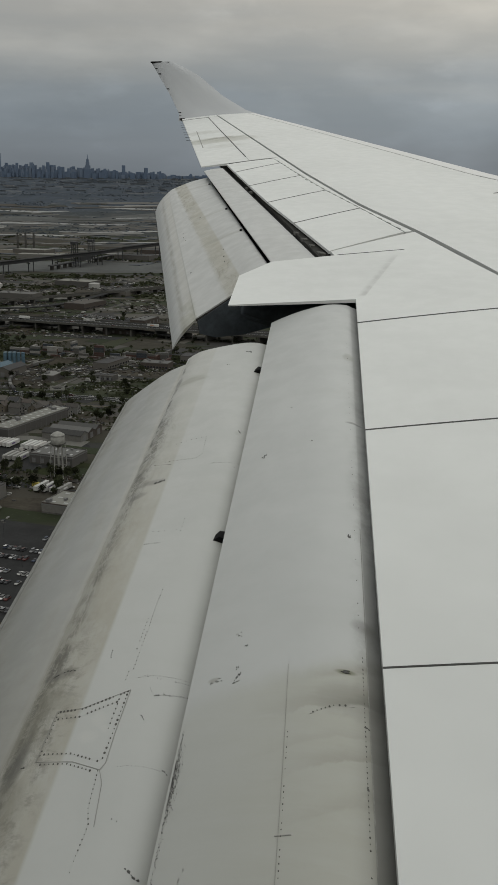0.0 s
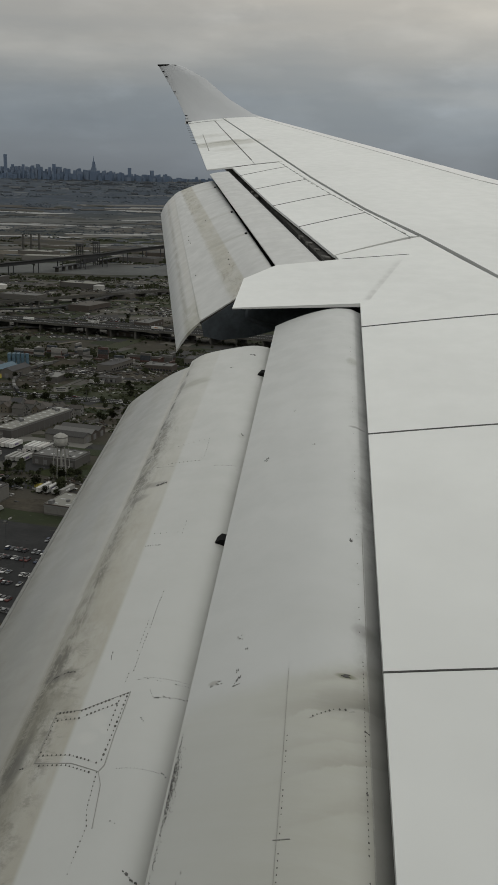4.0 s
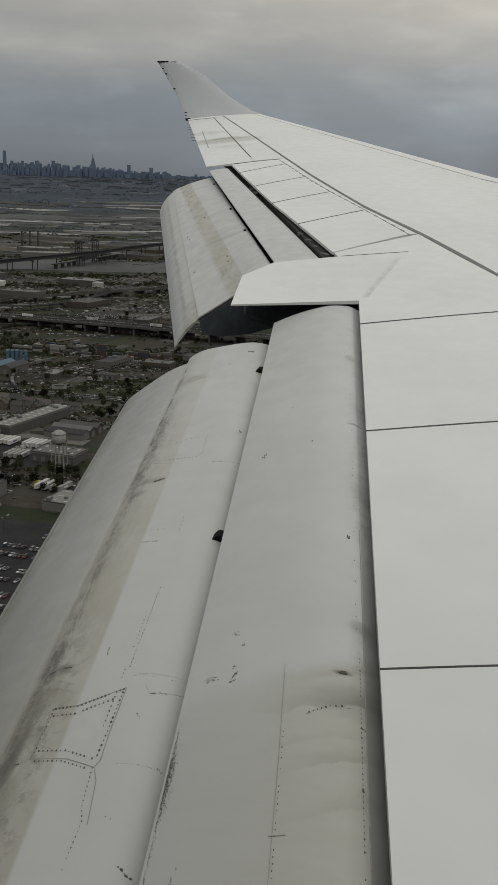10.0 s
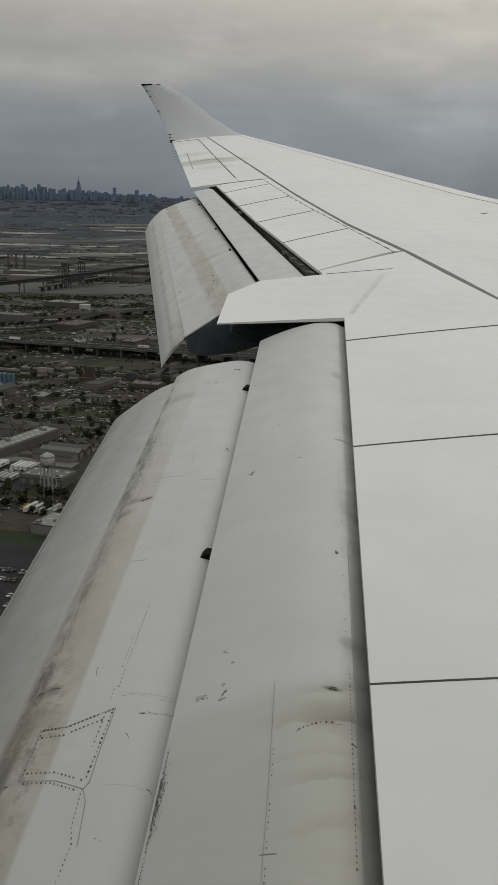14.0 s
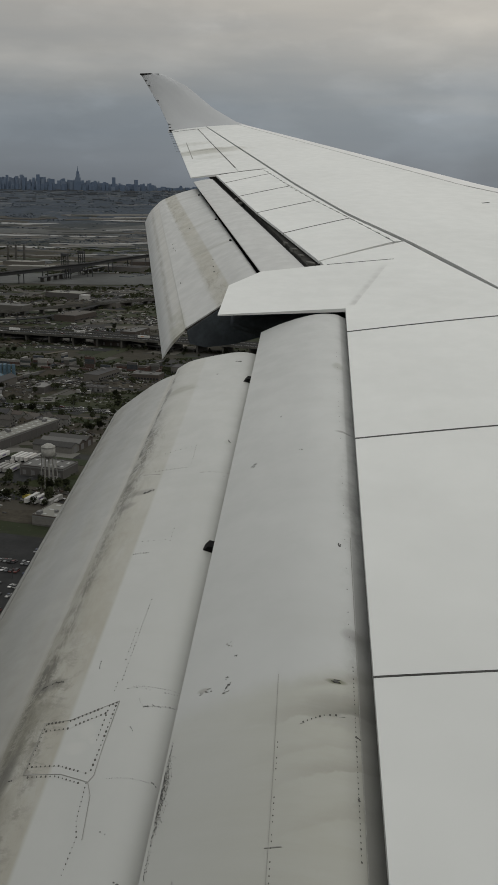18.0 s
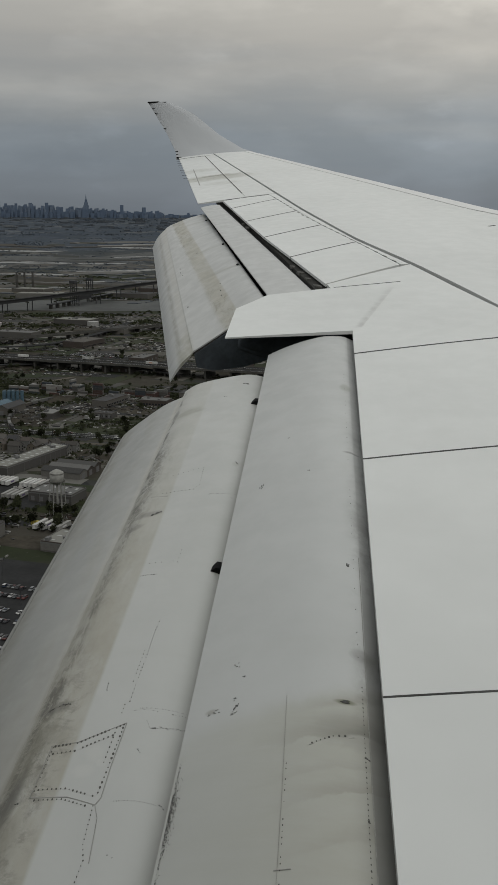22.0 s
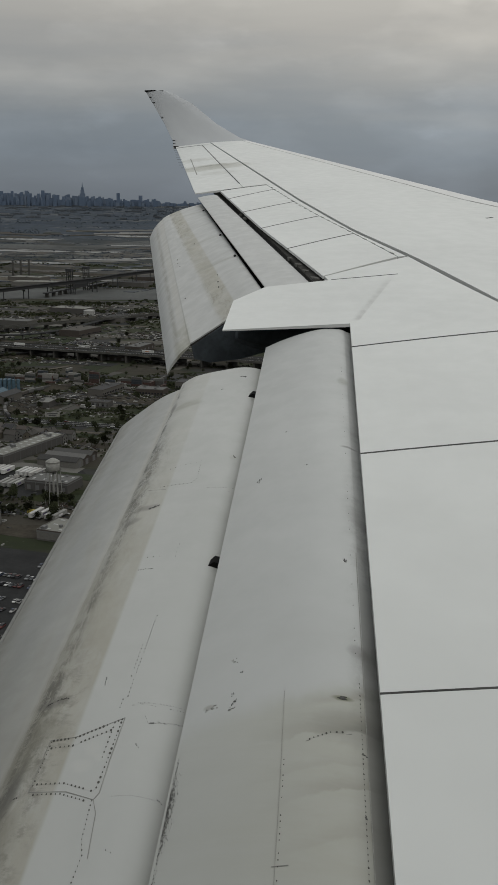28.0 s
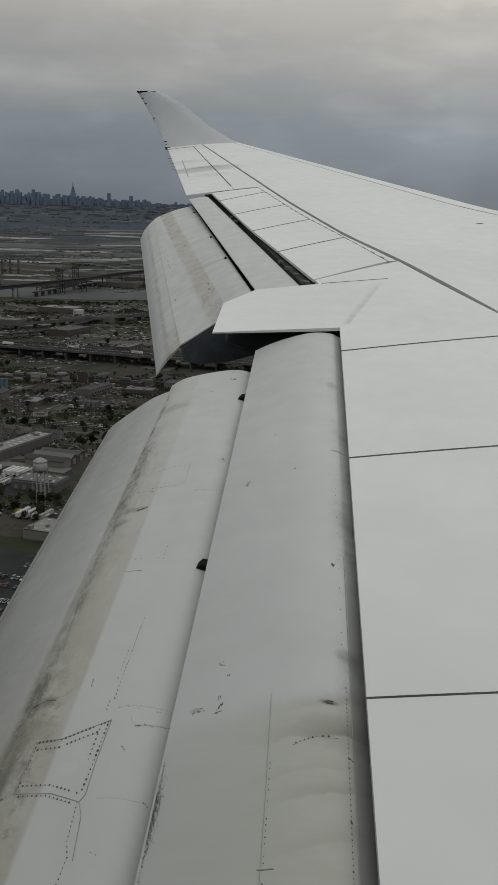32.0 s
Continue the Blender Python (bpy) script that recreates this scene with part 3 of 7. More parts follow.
# winglet
WL = [((-13.68, 29.05, 1.50), (-11.30, 29.45, 1.72)), ((-13.72, 29.20, 1.70), (-11.70, 29.58, 1.83)), ((-14.17, 29.55, 2.26), (-12.55, 29.80, 2.26)),
      ((-14.68, 29.82, 2.87), (-13.42, 29.93, 2.88)), ((-14.98, 29.97, 3.22), (-14.12, 29.99, 3.22)), ((-15.04, 30.0, 3.28), (-14.33, 30.0, 3.275))]
top, bot, U = [], [], []
for te, le in WL:
    rt, rb, ru = [], [], []
    for j in range(9):
        k = j / 8
        p = Vector(te).lerp(Vector(le), k) + Vector((0, 0, ALT))
        th = 0.10 * math.sqrt(max(0, k * (1 - k))) * 1.2
        rt.append(p + Vector((0.01, -th, th * 0.4))); rb.append(p + Vector((0, th + 0.012, -th * 0.4))); ru.append((te[2], k * 3))
    top.append(rt); bot.append(rb); U.append(ru)
winglet = part("winglet", solid(top, bot, U), M_WLET, wing, "upswept winglet, shade put into its grey paint")

# inboard flap, three elements swept along the bay
def swept(upper, lower, m0, m1, n=24):
    top = [[flap_point(s, w, lerp(m0, m1, i / n)) for s, w in upper] for i in range(n + 1)]
    bot = [[flap_point(s, w, lerp(m0, m1, i / n)) for s, w in lower] for i in range(n + 1)]
    U = [[(lerp(m0, m1, i / n), s) for s, w in upper] for i in range(n + 1)]
    return solid(top, bot, U)
def smooth_profile(pts, n=4):
    """A rounded chain through the points."""
    out = []
    P = [Vector((*p, 0)) for p in pts]
    P = [P[0] * 2 - P[1]] + P + [P[-1] * 2 - P[-2]]
    for i in range(1, len(P) - 2):
        for k in range(n):
            t = k / n
            q = 0.5 * ((2 * P[i]) + (P[i + 1] - P[i - 1]) * t + (2 * P[i - 1] - 5 * P[i] + 4 * P[i + 1] - P[i + 2]) * t * t + (3 * P[i] - P[i - 1] - 3 * P[i + 1] + P[i + 2]) * t ** 3)
            out.append((q.x, q.y))
    return out + [tuple(pts[-1])]
FORE = smooth_profile([(-0.02, -0.20), (-0.085, -0.150), (-0.045, -0.098), (0.025, -0.073), (0.09, -0.055), (0.23, -0.066), (0.37, -0.108), (0.51, -0.165), (0.63, -0.224), (0.713, -0.270)])
MAIN = smooth_profile([(0.60, -0.50), (0.64, -0.42), (0.74, -0.375), (0.88, -0.372), (1.07, -0.418), (1.27, -0.482), (1.36, -0.528), (1.425, -0.575)])
AFTP = smooth_profile([(1.40, -0.577), (1.43, -0.586), (1.61, -0.685), (1.85, -0.872), (1.96, -0.965), (2.0, -1.01)])
def under(up, depth):
    n = len(up)
    return [(s, w - 0.012 - depth * math.sin(math.pi * i / (n - 1)) ** 0.7) for i, (s, w) in enumerate(up)]
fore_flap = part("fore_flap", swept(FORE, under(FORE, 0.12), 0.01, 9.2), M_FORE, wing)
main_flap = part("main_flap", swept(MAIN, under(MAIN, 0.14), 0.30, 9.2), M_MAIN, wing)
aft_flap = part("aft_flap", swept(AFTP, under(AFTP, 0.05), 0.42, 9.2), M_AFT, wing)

# outboard flap, tapered between its two ends
EA, EB = Vector((-2.98, 9.99, -0.776 + ALT)), Vector((-7.324, 17.598, 0.155 + ALT))
AFT_O = Vector((-math.cos(radians(28)), -math.sin(radians(28)), 0))
def tapered(inner, outer, depth_i, depth_o, n=20, start=0.0):
    top, bot, U = [], [], []
    k = len(inner)
    for i in range(n + 1):
        t = lerp(start, 1, i / n)
        rt, rb, ru = [], [], []
        for j, (a, b) in enumerate(zip(inner, outer)):
            s, w = lerp(a[0], b[0], t), lerp(a[1], b[1], t)
            p = EA.lerp(EB, t) + AFT_O * s + Vector((0, 0, w))
            d = lerp(depth_i, depth_o, t) * math.sin(math.pi * j / (k - 1)) ** 0.7 + 0.012
            rt.append(p); rb.append(p - Vector((0, 0, d))); ru.append((t * 8.7, lerp(a[0], b[0], 0.0)))
        top.append(rt); bot.append(rb); U.append(ru)
    return solid(top, bot, U)
FO_I = smooth_profile([(0.10, -0.22), (0.075, -0.15), (0.10, -0.085), (0.30, -0.07), (0.50, -0.10), (0.605, -0.119)])
FO_O = smooth_profile([(0.04, -0.16), (0.03, -0.11), (0.05, -0.07), (0.17, -0.07), (0.31, -0.093), (0.415, -0.118)])
MO_I = smooth_profile([(0.63, -0.24), (0.61, -0.195), (0.635, -0.172), (0.75, -0.220), (0.86, -0.296), (1.07, -0.43), (1.25, -0.545), (1.40, -0.64)])
MO_O = smooth_profile([(0.36, -0.29), (0.345, -0.255), (0.365, -0.235), (0.54, -0.278), (0.71, -0.33), (0.93, -0.42), (1.0, -0.455), (1.06, -0.50)])
AO_I = smooth_profile([(1.40, -0.65), (1.51, -0.75), (1.58, -0.84), (1.635, -0.945)])
AO_O = smooth_profile([(1.06, -0.505), (1.17, -0.61), (1.24, -0.71), (1.30, -0.84)])
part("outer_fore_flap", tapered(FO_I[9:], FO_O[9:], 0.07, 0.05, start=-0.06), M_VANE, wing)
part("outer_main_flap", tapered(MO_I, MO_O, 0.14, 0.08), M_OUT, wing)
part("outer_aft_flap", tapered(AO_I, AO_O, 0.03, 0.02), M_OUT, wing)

# cabin wall behind the eye, out of view; dark and tall to dim the wing root
top = [[Vector((x, -0.30 - 3.2 * (1 - math.cos(a)), ALT + (3.2 if a < 0 else 5.2) * math.sin(a))) for a in [radians(-70 + 10 * k) for k in range(13)]] for x in (-14, -7, 0, 7, 14)]
bot = [[p + Vector((0, -0.15, 0)) for p in r] for r in top]
fus = finish("fuselage_wall", solid(top, bot), M_FUS, smooth=True)
tagged(fus, "plain fuselage side of the airliner, out of view, darkened to dim the wing root", "fuselage", kind="structure")

# ---------------------------------------------------------------- marks and fittings on the wing
M_RIV = simple("rivet_grime", (0.070, 0.067, 0.058), 0.7, 0, 0.3, 40)
M_SEAL = simple("seam_sealant", (0.035, 0.035, 0.033), 0.7, 0, 0.35, 6)
M_CHIP = simple("bare_chip", (0.065, 0.064, 0.06), 0.6, 0, 0.3, 60)
M_SCUFF = simple("scuffed_paint", (0.26, 0.26, 0.245), 0.6, 0, 0.25, 20)
# near-black that stands for deep shade in the outer flap slots
M_SLOTSHADE = simple("slot_shade_black", (0.012, 0.012, 0.012), 0.9)
# fairing grey darkened to stand for the shade under the aileron
M_BAYSHADE = simple("shaded_fairing_grey", (0.062, 0.072, 0.082), 0.8, 0, 0.25, 3)
M_HAIR = simple("hairline_seam", (0.40, 0.405, 0.395), 0.6, 0, 0.2, 9)
M_FINE = simple("faint_seam", (0.31, 0.312, 0.295), 0.7, 0, 0.15, 9)
M_CREASE = simple("fine_seam", (0.25, 0.25, 0.235), 0.7, 0, 0.2, 9)

def profile_w(prof, s):
    for (a, wa), (b, wb) in zip(prof, prof[1:]):
        if a <= s <= b:
            return lerp(wa, wb, (s - a) / max(1e-6, b - a))
    return prof[-1][1]
def on_flap(prof):
    tail = prof[max(range(len(prof) // 2), key=lambda i: -prof[i][0]):]
    return lambda s, m, lift: flap_point(s, profile_w(tail, s) + lift, m)
def on_skin(Y, f, lift):
    return skin(Y, f, -lift)
ON_FORE, ON_MAIN, ON_AFT = on_flap(FORE), on_flap(MAIN), on_flap(AFTP)

def ribbon(surface, pts, width, lift=0.002, bm=None, step=0.12):
    """A thin strip laid along a line on a surface."""
    bm = bm or bmesh.new()
    fine = []
    for a, b in zip(pts, pts[1:]):
        n = max(1, int(math.hypot(b[0] - a[0], b[1] - a[1]) / step))
        fine += [(lerp(a[0], b[0], k / n), lerp(a[1], b[1], k / n)) for k in range(n)]
    fine.append(pts[-1])
    rows = []
    for i, p in enumerate(fine):
        q0, q1 = fine[max(0, i - 1)], fine[min(len(fine) - 1, i + 1)]
        d = Vector((q1[0] - q0[0], q1[1] - q0[1])).normalized() * width / 2
        hi = [surface(p[0] - d.y * k, p[1] + d.x * k, lift) for k in (1, -1)]
        rows.append([bm.verts.new(v) for v in hi] + [bm.verts.new(v - Vector((0, 0, lift + 0.006))) for v in hi])
    for r, t in zip(rows, rows[1:]):
        for a, b in ((0, 1), (1, 3), (3, 2), (2, 0)):
            bm.faces.new((r[a], r[b], t[b], t[a]))
    bm.faces.new((rows[0][0], rows[0][2], rows[0][3], rows[0][1])); bm.faces.new((rows[-1][0], rows[-1][1], rows[-1][3], rows[-1][2]))
    return bm
def dot(bm, surface, a, b, ra, rb, lift=0.002, n=7, rough=0.0, rnd=None):
    ring = []
    for k in range(n):
        j = 1 + (rnd.uniform(-rough, rough) if rnd else 0)
        ring.append((a + math.cos(6.2832 * k / n) * ra * j, b + math.sin(6.2832 * k / n) * rb * j))
    t = [bm.verts.new(surface(x, y, lift)) for x, y in ring]
    o = [bm.verts.new(surface(x, y, -0.003)) for x, y in ring]
    bm.faces.new(t)
    for i in range(n):
        bm.faces.new((t[i], o[i], o[(i + 1) % n], t[(i + 1) % n]))
def rivet_row(bm, surface, pts, pitch, r, rnd, skip=0.06):
    for a, b in zip(pts, pts[1:]):
        L = math.hypot(b[0] - a[0], b[1] - a[1])
        n = max(1, int(L / (pitch * 0.78)))
        for k in range(n):
            if rnd.random() > skip:
                q = r * 0.64 * rnd.uniform(0.6, 1.3)
                dot(bm, surface, lerp(a[0], b[0], k / n), lerp(a[1], b[1], k / n), q, q * 1.3)

rv = random.Random(3)
def scratch(surface, pts, width):
    """A broken, ragged line of scuffs."""
    bm = bmesh.new()
    for a, b in zip(pts, pts[1:]):
        n = max(3, int(math.hypot(b[0] - a[0], b[1] - a[1]) / 0.006))
        for k in range(n):
            if rv.random() < 0.72:
                t = (k + rv.random()) / n
                dot(bm, surface, lerp(a[0], b[0], t) + rv.gauss(0, width * 0.12), lerp(a[1], b[1], t) + rv.gauss(0, width * 0.2), width * rv.uniform(0.12, 0.45), width * rv.uniform(0.15, 0.6), n=5, rough=0.4, rnd=rv)
    return bm
# main flap: doubler patches with their rivets
bm = bmesh.new()
PATCH = [(0.985, 4.95), (1.07, 5.0), (1.16, 5.055), (1.27, 5.065)]
rivet_row(bm, ON_MAIN, PATCH, 0.020, 0.0062, rv)
rivet_row(bm, ON_MAIN, [(s, m + 0.045) for s, m in PATCH], 0.022, 0.0056, rv, 0.2)
rivet_row(bm, ON_MAIN, [(0.985, 4.97), (0.995, 5.2), (1.005, 5.36)], 0.032, 0.0060, rv, 0.02)
rivet_row(bm, ON_MAIN, [(1.012, 4.97), (1.02, 5.2)], 0.034, 0.0050, rv, 0.2)
for dm in (-0.035, 0.02):
    rivet_row(bm, ON_MAIN, [(1.02, 5.385 + dm), (1.14, 5.345 + dm), (1.27, 5.345 + dm)], 0.022, 0.0055, rv, 0.04)
rivet_row(bm, ON_MAIN, [(1.262, 5.07), (1.268, 5.34)], 0.03, 0.0045, rv, 0.1)
rivet_row(bm, ON_MAIN, [(0.992, 4.80), (0.989, 4.66), (0.982, 4.485), (0.978, 4.287), (0.971, 4.163)], 0.030, 0.0036, rv, 0.1)
rivet_row(bm, ON_MAIN, [(1.012, 4.90), (1.006, 4.66), (0.998, 4.40)], 0.034, 0.0036, rv, 0.2)
rivet_row(bm, ON_MAIN, [(1.006, 5.40), (0.997, 5.58), (0.978, 5.65), (0.990, 5.83), (0.985, 6.4)], 0.028, 0.0034, rv, 0.15)
rivet_row(bm, ON_MAIN, [(1.20, 2.37), (1.10, 2.335), (0.997, 2.31), (0.991, 2.59), (1.02, 2.65)], 0.042, 0.0034, rv, 0.1)
rivet_row(bm, ON_MAIN, [(1.02, 2.65), (1.25, 2.645)], 0.030, 0.0040, rv, 0.05)
rivet_row(bm, ON_MAIN, [(1.134, 3.587), (0.967, 3.591)], 0.04, 0.0032, rv, 0.2)
rivet_row(bm, ON_MAIN, [(0.972, 3.47), (0.975, 3.74)], 0.05, 0.0030, rv, 0.2)
part("rivets", bm, M_RIV, main_flap, "rows of dirty rivet heads")["kind"] = "stuff"
for pts, w in (([(0.975, 4.94), (0.985, 5.2), (0.985, 5.36), (1.0, 5.395)], 0.006), ([(1.0, 5.395), (1.12, 5.355), (1.275, 5.35)], 0.006),
               ([(1.275, 5.35), (1.27, 5.06)], 0.005), ([(1.275, 5.06), (1.16, 5.05), (0.975, 4.94)], 0.004), ([(1.0, 5.395), (0.975, 5.46), (0.955, 5.66)], 0.005),
               ([(0.96, 4.86), (0.73, 4.80)], 0.004), ([(1.40, 1.0), (1.41, 1.3)], 0.01),
               ([(0.90, 2.74), (0.76, 2.77)], 0.004), ([(1.18, 2.70), (1.30, 2.66)], 0.004)):
    part("panel_seam", ribbon(ON_MAIN, pts, w * 0.55), M_CREASE if pts[0][1] > 4 else M_FINE, main_flap, "fine dirty seam")
for pts, w in (([(0.845, 4.945), (0.80, 4.955)], 0.008), ([(0.79, 4.945), (0.735, 4.93)], 0.006), ([(0.815, 5.80), (0.775, 5.825), (0.755, 5.83)], 0.012), ([(1.36, 4.80), (1.30, 4.785), (1.245, 4.79)], 0.010),
               ([(1.12, 4.66), (1.115, 4.72)], 0.006), ([(1.24, 2.95), (1.18, 2.92)], 0.020), ([(0.79, 2.22), (0.775, 2.25)], 0.014), ([(0.88, 0.55), (0.84, 0.56)], 0.02), ([(1.161, 3.72), (1.12, 3.715), (1.07, 3.719)], 0.007), ([(0.937, 5.374), (0.86, 5.36), (0.77, 5.355)], 0.003), ([(0.766, 5.352), (0.738, 5.363)], 0.008), ([(0.938, 4.845), (0.83, 4.84), (0.725, 4.831)], 0.003), ([(0.90, 4.91), (0.871, 4.969), (0.729, 4.923)], 0.003), ([(0.871, 4.966), (0.845, 4.96)], 0.008), ([(1.34, 5.375), (1.30, 5.37)], 0.012), ([(1.0, 0.84), (1.02, 0.84)], 0.012), ([(0.917, 2.752), (0.743, 2.714)], 0.003), ([(0.90, 5.093), (0.885, 5.11)], 0.008), ([(0.93, 4.85), (0.86, 4.86)], 0.004), ([(0.80, 4.86), (0.735, 4.85)], 0.004), ([(0.90, 5.62), (0.86, 5.63)], 0.005)):
    part("scratch", scratch(ON_MAIN, pts, w), M_CHIP, main_flap, "dark scratch")["kind"] = "stuff"
for m in (1.0, 3.65):
    a = [[flap_point(s, -0.372 + (0.028 if j in (1, 2) else 0.0) - 0.1 * max(0, 0.72 - s), m + d) for j, s in enumerate((0.69, 0.715, 0.755, 0.785 + d * 0.12))] for d in (-0.034, -0.014, 0.014, 0.034)]
    b = [[p - Vector((0, 0, 0.10)) for p in r] for r in a]
    bracket = part("hinge_bracket", solid(a, b), M_RUB, main_flap, "black hinge cut-out")

# fore flap
bm = bmesh.new()
rivet_row(bm, ON_FORE, [(0.24, 5.25), (0.17, 5.205), (0.11, 5.19)], 0.020, 0.0048, rv, 0.05)
rivet_row(bm, ON_FORE, [(0.066, 4.9), (0.064, 7.0)], 0.030, 0.0031, rv, 0.12)
rivet_row(bm, ON_FORE, [(0.322, 5.35), (0.318, 6.9)], 0.032, 0.0026, rv, 0.25)
rivet_row(bm, ON_FORE, [(0.085, 1.0), (0.075, 4.8)], 0.11, 0.0022, rv, 0.4)
part("rivets", bm, M_RIV, fore_flap, "rows of dirty rivet heads")["kind"] = "stuff"
for pts, w in (([(0.336, 4.98), (0.330, 5.48), (0.326, 6.9)], 0.0014), ([(0.052, 3.9), (0.046, 7.0)], 0.005), ([(0.25, 5.26), (0.10, 5.195)], 0.003), ([(0.34, 5.80), (0.29, 5.795)], 0.005), ([(0.35, 6.0), (0.31, 5.99)], 0.008)):
    part("panel_seam", ribbon(ON_FORE, pts, w * 0.6), M_CREASE, fore_flap, "fine dirty seam")
bm = bmesh.new()
for k in range(420):
    t = rv.choice((rv.gauss(0.30, 0.10), rv.gauss(0.42, 0.14), rv.random())) 
    dot(bm, ON_FORE, 0.703 - abs(rv.gauss(0, 0.010 if 0.1 < t < 0.55 else 0.004)), 5.26 + max(0.0, t) * 0.75, rv.uniform(0.0003, 0.0013), rv.uniform(0.0008, 0.0036), n=6, rough=0.5, rnd=rv)
for k in range(34):
    t = rv.uniform(0, 1)
    dot(bm, ON_FORE, 0.7045 - rv.uniform(0, 0.0012), 5.34 + t * 0.30, 0.0006, rv.uniform(0.004, 0.012), n=6, rough=0.3, rnd=rv)
for s, m, a, b in ((0.572, 2.97, 0.010, 0.030), (0.560, 2.95, 0.006, 0.02), (0.533, 4.955, 0.008, 0.012), (0.522, 5.0, 0.010, 0.012), (0.528, 5.015, 0.006, 0.008), (0.508, 4.82, 0.006, 0.010), (0.064, 5.56, 0.008, 0.010), (0.13, 5.01, 0.030, 0.010), (0.10, 4.0, 0.012, 0.02), (0.06, 5.28, 0.012, 0.006), (0.06, 6.0, 0.008, 0.01)):
    for q in range(5):
        dot(bm, ON_FORE, s + rv.gauss(0, a * 0.4), m + rv.gauss(0, b * 0.4), a * rv.uniform(0.12, 0.42), b * rv.uniform(0.12, 0.42), n=6, rough=0.4, rnd=rv)
part("chipped_paint", bm, M_CHIP, fore_flap, "small dark chips in the paint")["kind"] = "stuff"
bm = bmesh.new()
for s, m, a, b in ((0.615, 5.01, 0.022, 0.016), (0.545, 4.73, 0.012, 0.02), (0.53, 5.04, 0.02, 0.01), (0.30, 2.9, 0.01, 0.012), (0.61, 5.95, 0.012, 0.05), (0.44, 2.3, 0.006, 0.02)):
    for q in range(7):
        dot(bm, ON_FORE, s + rv.gauss(0, a * 0.5), m + rv.gauss(0, b * 0.5), a * rv.uniform(0.08, 0.28), b * rv.uniform(0.08, 0.28), n=6, rough=0.4, rnd=rv)
part("scuffed_paint", bm, M_SCUFF, fore_flap, "pale grey scuffs")["kind"] = "stuff"
part("trailing_edge_strip", ribbon(ON_AFT, [(1.972, 0.5), (1.972, 8.9)], 0.045, 0.003), M_SCUFF, aft_flap, "worn trailing edge strip")

# sealed seams of the fixed skin
for Yt, k in ((3.18, 0.21), (5.36, 0.22), (7.50, 0.23)):
    part("seam", ribbon(on_skin, [(Yt, 0.0), seam(Yt, k, 1.43)], 0.010 if Yt < 4 else 0.016 if Yt < 6 else 0.023, 0.0015), M_SEAL, wing, "dark sealed seam")
for a, b in SP[1:5]:
    part("seam", ribbon(on_skin, [a, b], 0.013 + 0.0013 * (a[0] - 10), 0.003), M_SEAL, wing, "dark sealed seam")
part("seam", ribbon(on_skin, [(17.66, 0.10), (17.80, 0.96)], 0.03, 0.003), M_SEAL, wing, "dark sealed seam")
for k in range(22):
    t = k / 22
    Y = lerp(10.9, 17.6, t)
    f = lerp(1.185, 0.975, min(1, t * 1.6)) if t < 0.6 else 0.985
    part("hinge_pin", ribbon(on_skin, [(Y, f + 0.005), (Y + 0.10, f - 0.004)], 0.015, 0.005), M_CREASE, wing, "dark hinge fitting")
part("seam", ribbon(on_skin, [(28.43, 0.02), (28.52, 0.86)], 0.07, 0.004), M_SEAL, wing, "dark sealed seam")
part("seam", ribbon(on_skin, [(28.5, 0.848), (24.0, 0.70), (18.4, 0.525)], 0.022, 0.004), M_SEAL, wing, "dark sealed seam")
part("seam", ribbon(on_skin, [(20.7, -0.115), (24.5, 0.10)], 0.022, 0.004), M_CREASE, wing, "dark sealed seam")
part("seam", ribbon(on_skin, [(9.845, 0.24), (9.87, 0.60), (9.905, 0.93)], 0.014, 0.002), M_SEAL, wing, "dark gap behind the fairing")
part("access_mark", ribbon(on_skin, [(13.02, 3.0), (13.08, 3.10)], 0.028, 0.003), M_SEAL, wing)
part("seam", ribbon(on_skin, [(y, 0.93 * crest(y)) for y in (8, 11, 14, 15, 18, 21, 24, 27, 29.4)], 0.026, 0.003), M_HAIR, wing, "fine seam behind the leading edge")
# fittings that show in the slot behind the inner spoilers
M_FITTING = simple("worn_fitting", (0.12, 0.118, 0.11), 0.85, 0, 0.4, 12)
for Y, f, a, b in ((10.25, 0.155, 0.16, 0.030), (10.62, 0.140, 0.10, 0.022), (10.98, 0.130, 0.13, 0.028), (11.36, 0.110, 0.09, 0.020), (14.6, 0.045, 0.16, 0.016), (15.0, 0.040, 0.10, 0.014)):
    c = skin(Y, f, 0.06)
    bm = bmesh.new()
    box(bm, -b, b, -a, a, -0.03, 0.012, bev=0.006)
    part("slot_fitting", bm, M_FITTING, wing, "dark hinge fitting in the slot").matrix_world = Matrix.Translation(c) @ pose(0, 0, 0, 0, 0, 28)
# static wicks
for k in range(9):
    Y = 22.5 + k * 0.72
    p = skin(Y, lerp(-0.25, 0.03, (Y - 22) / 6.6))
    bm = bmesh.new()
    bmesh.ops.create_cone(bm, cap_ends=True, segments=5, radius1=0.004, radius2=0.0025, depth=0.13, matrix=Matrix.Translation(p + Vector((-0.06, 0, 0.0))) @ pose(0, 0, 0, 0, 90, 0))
    part("static_wick", bm, M_RUB, wing)
for te in ((-13.66, 29.2, 1.66), (-13.70, 29.26, 1.76), (-14.28, 29.64, 2.48), (-14.66, 29.84, 2.94), (-14.80, 29.92, 3.10)):
    part("static_wick", boxed(te[0] - 0.05, te[0] + 0.03, te[1] - 0.04, te[1] - 0.02, ALT + te[2] - 0.009, ALT + te[2] + 0.009), M_RUB, winglet)
part("top_strip", boxed(-15.03, -14.66, 29.93, 30.04, ALT + 3.275, ALT + 3.315), M_RUB, winglet, "dark strip along the winglet tip")
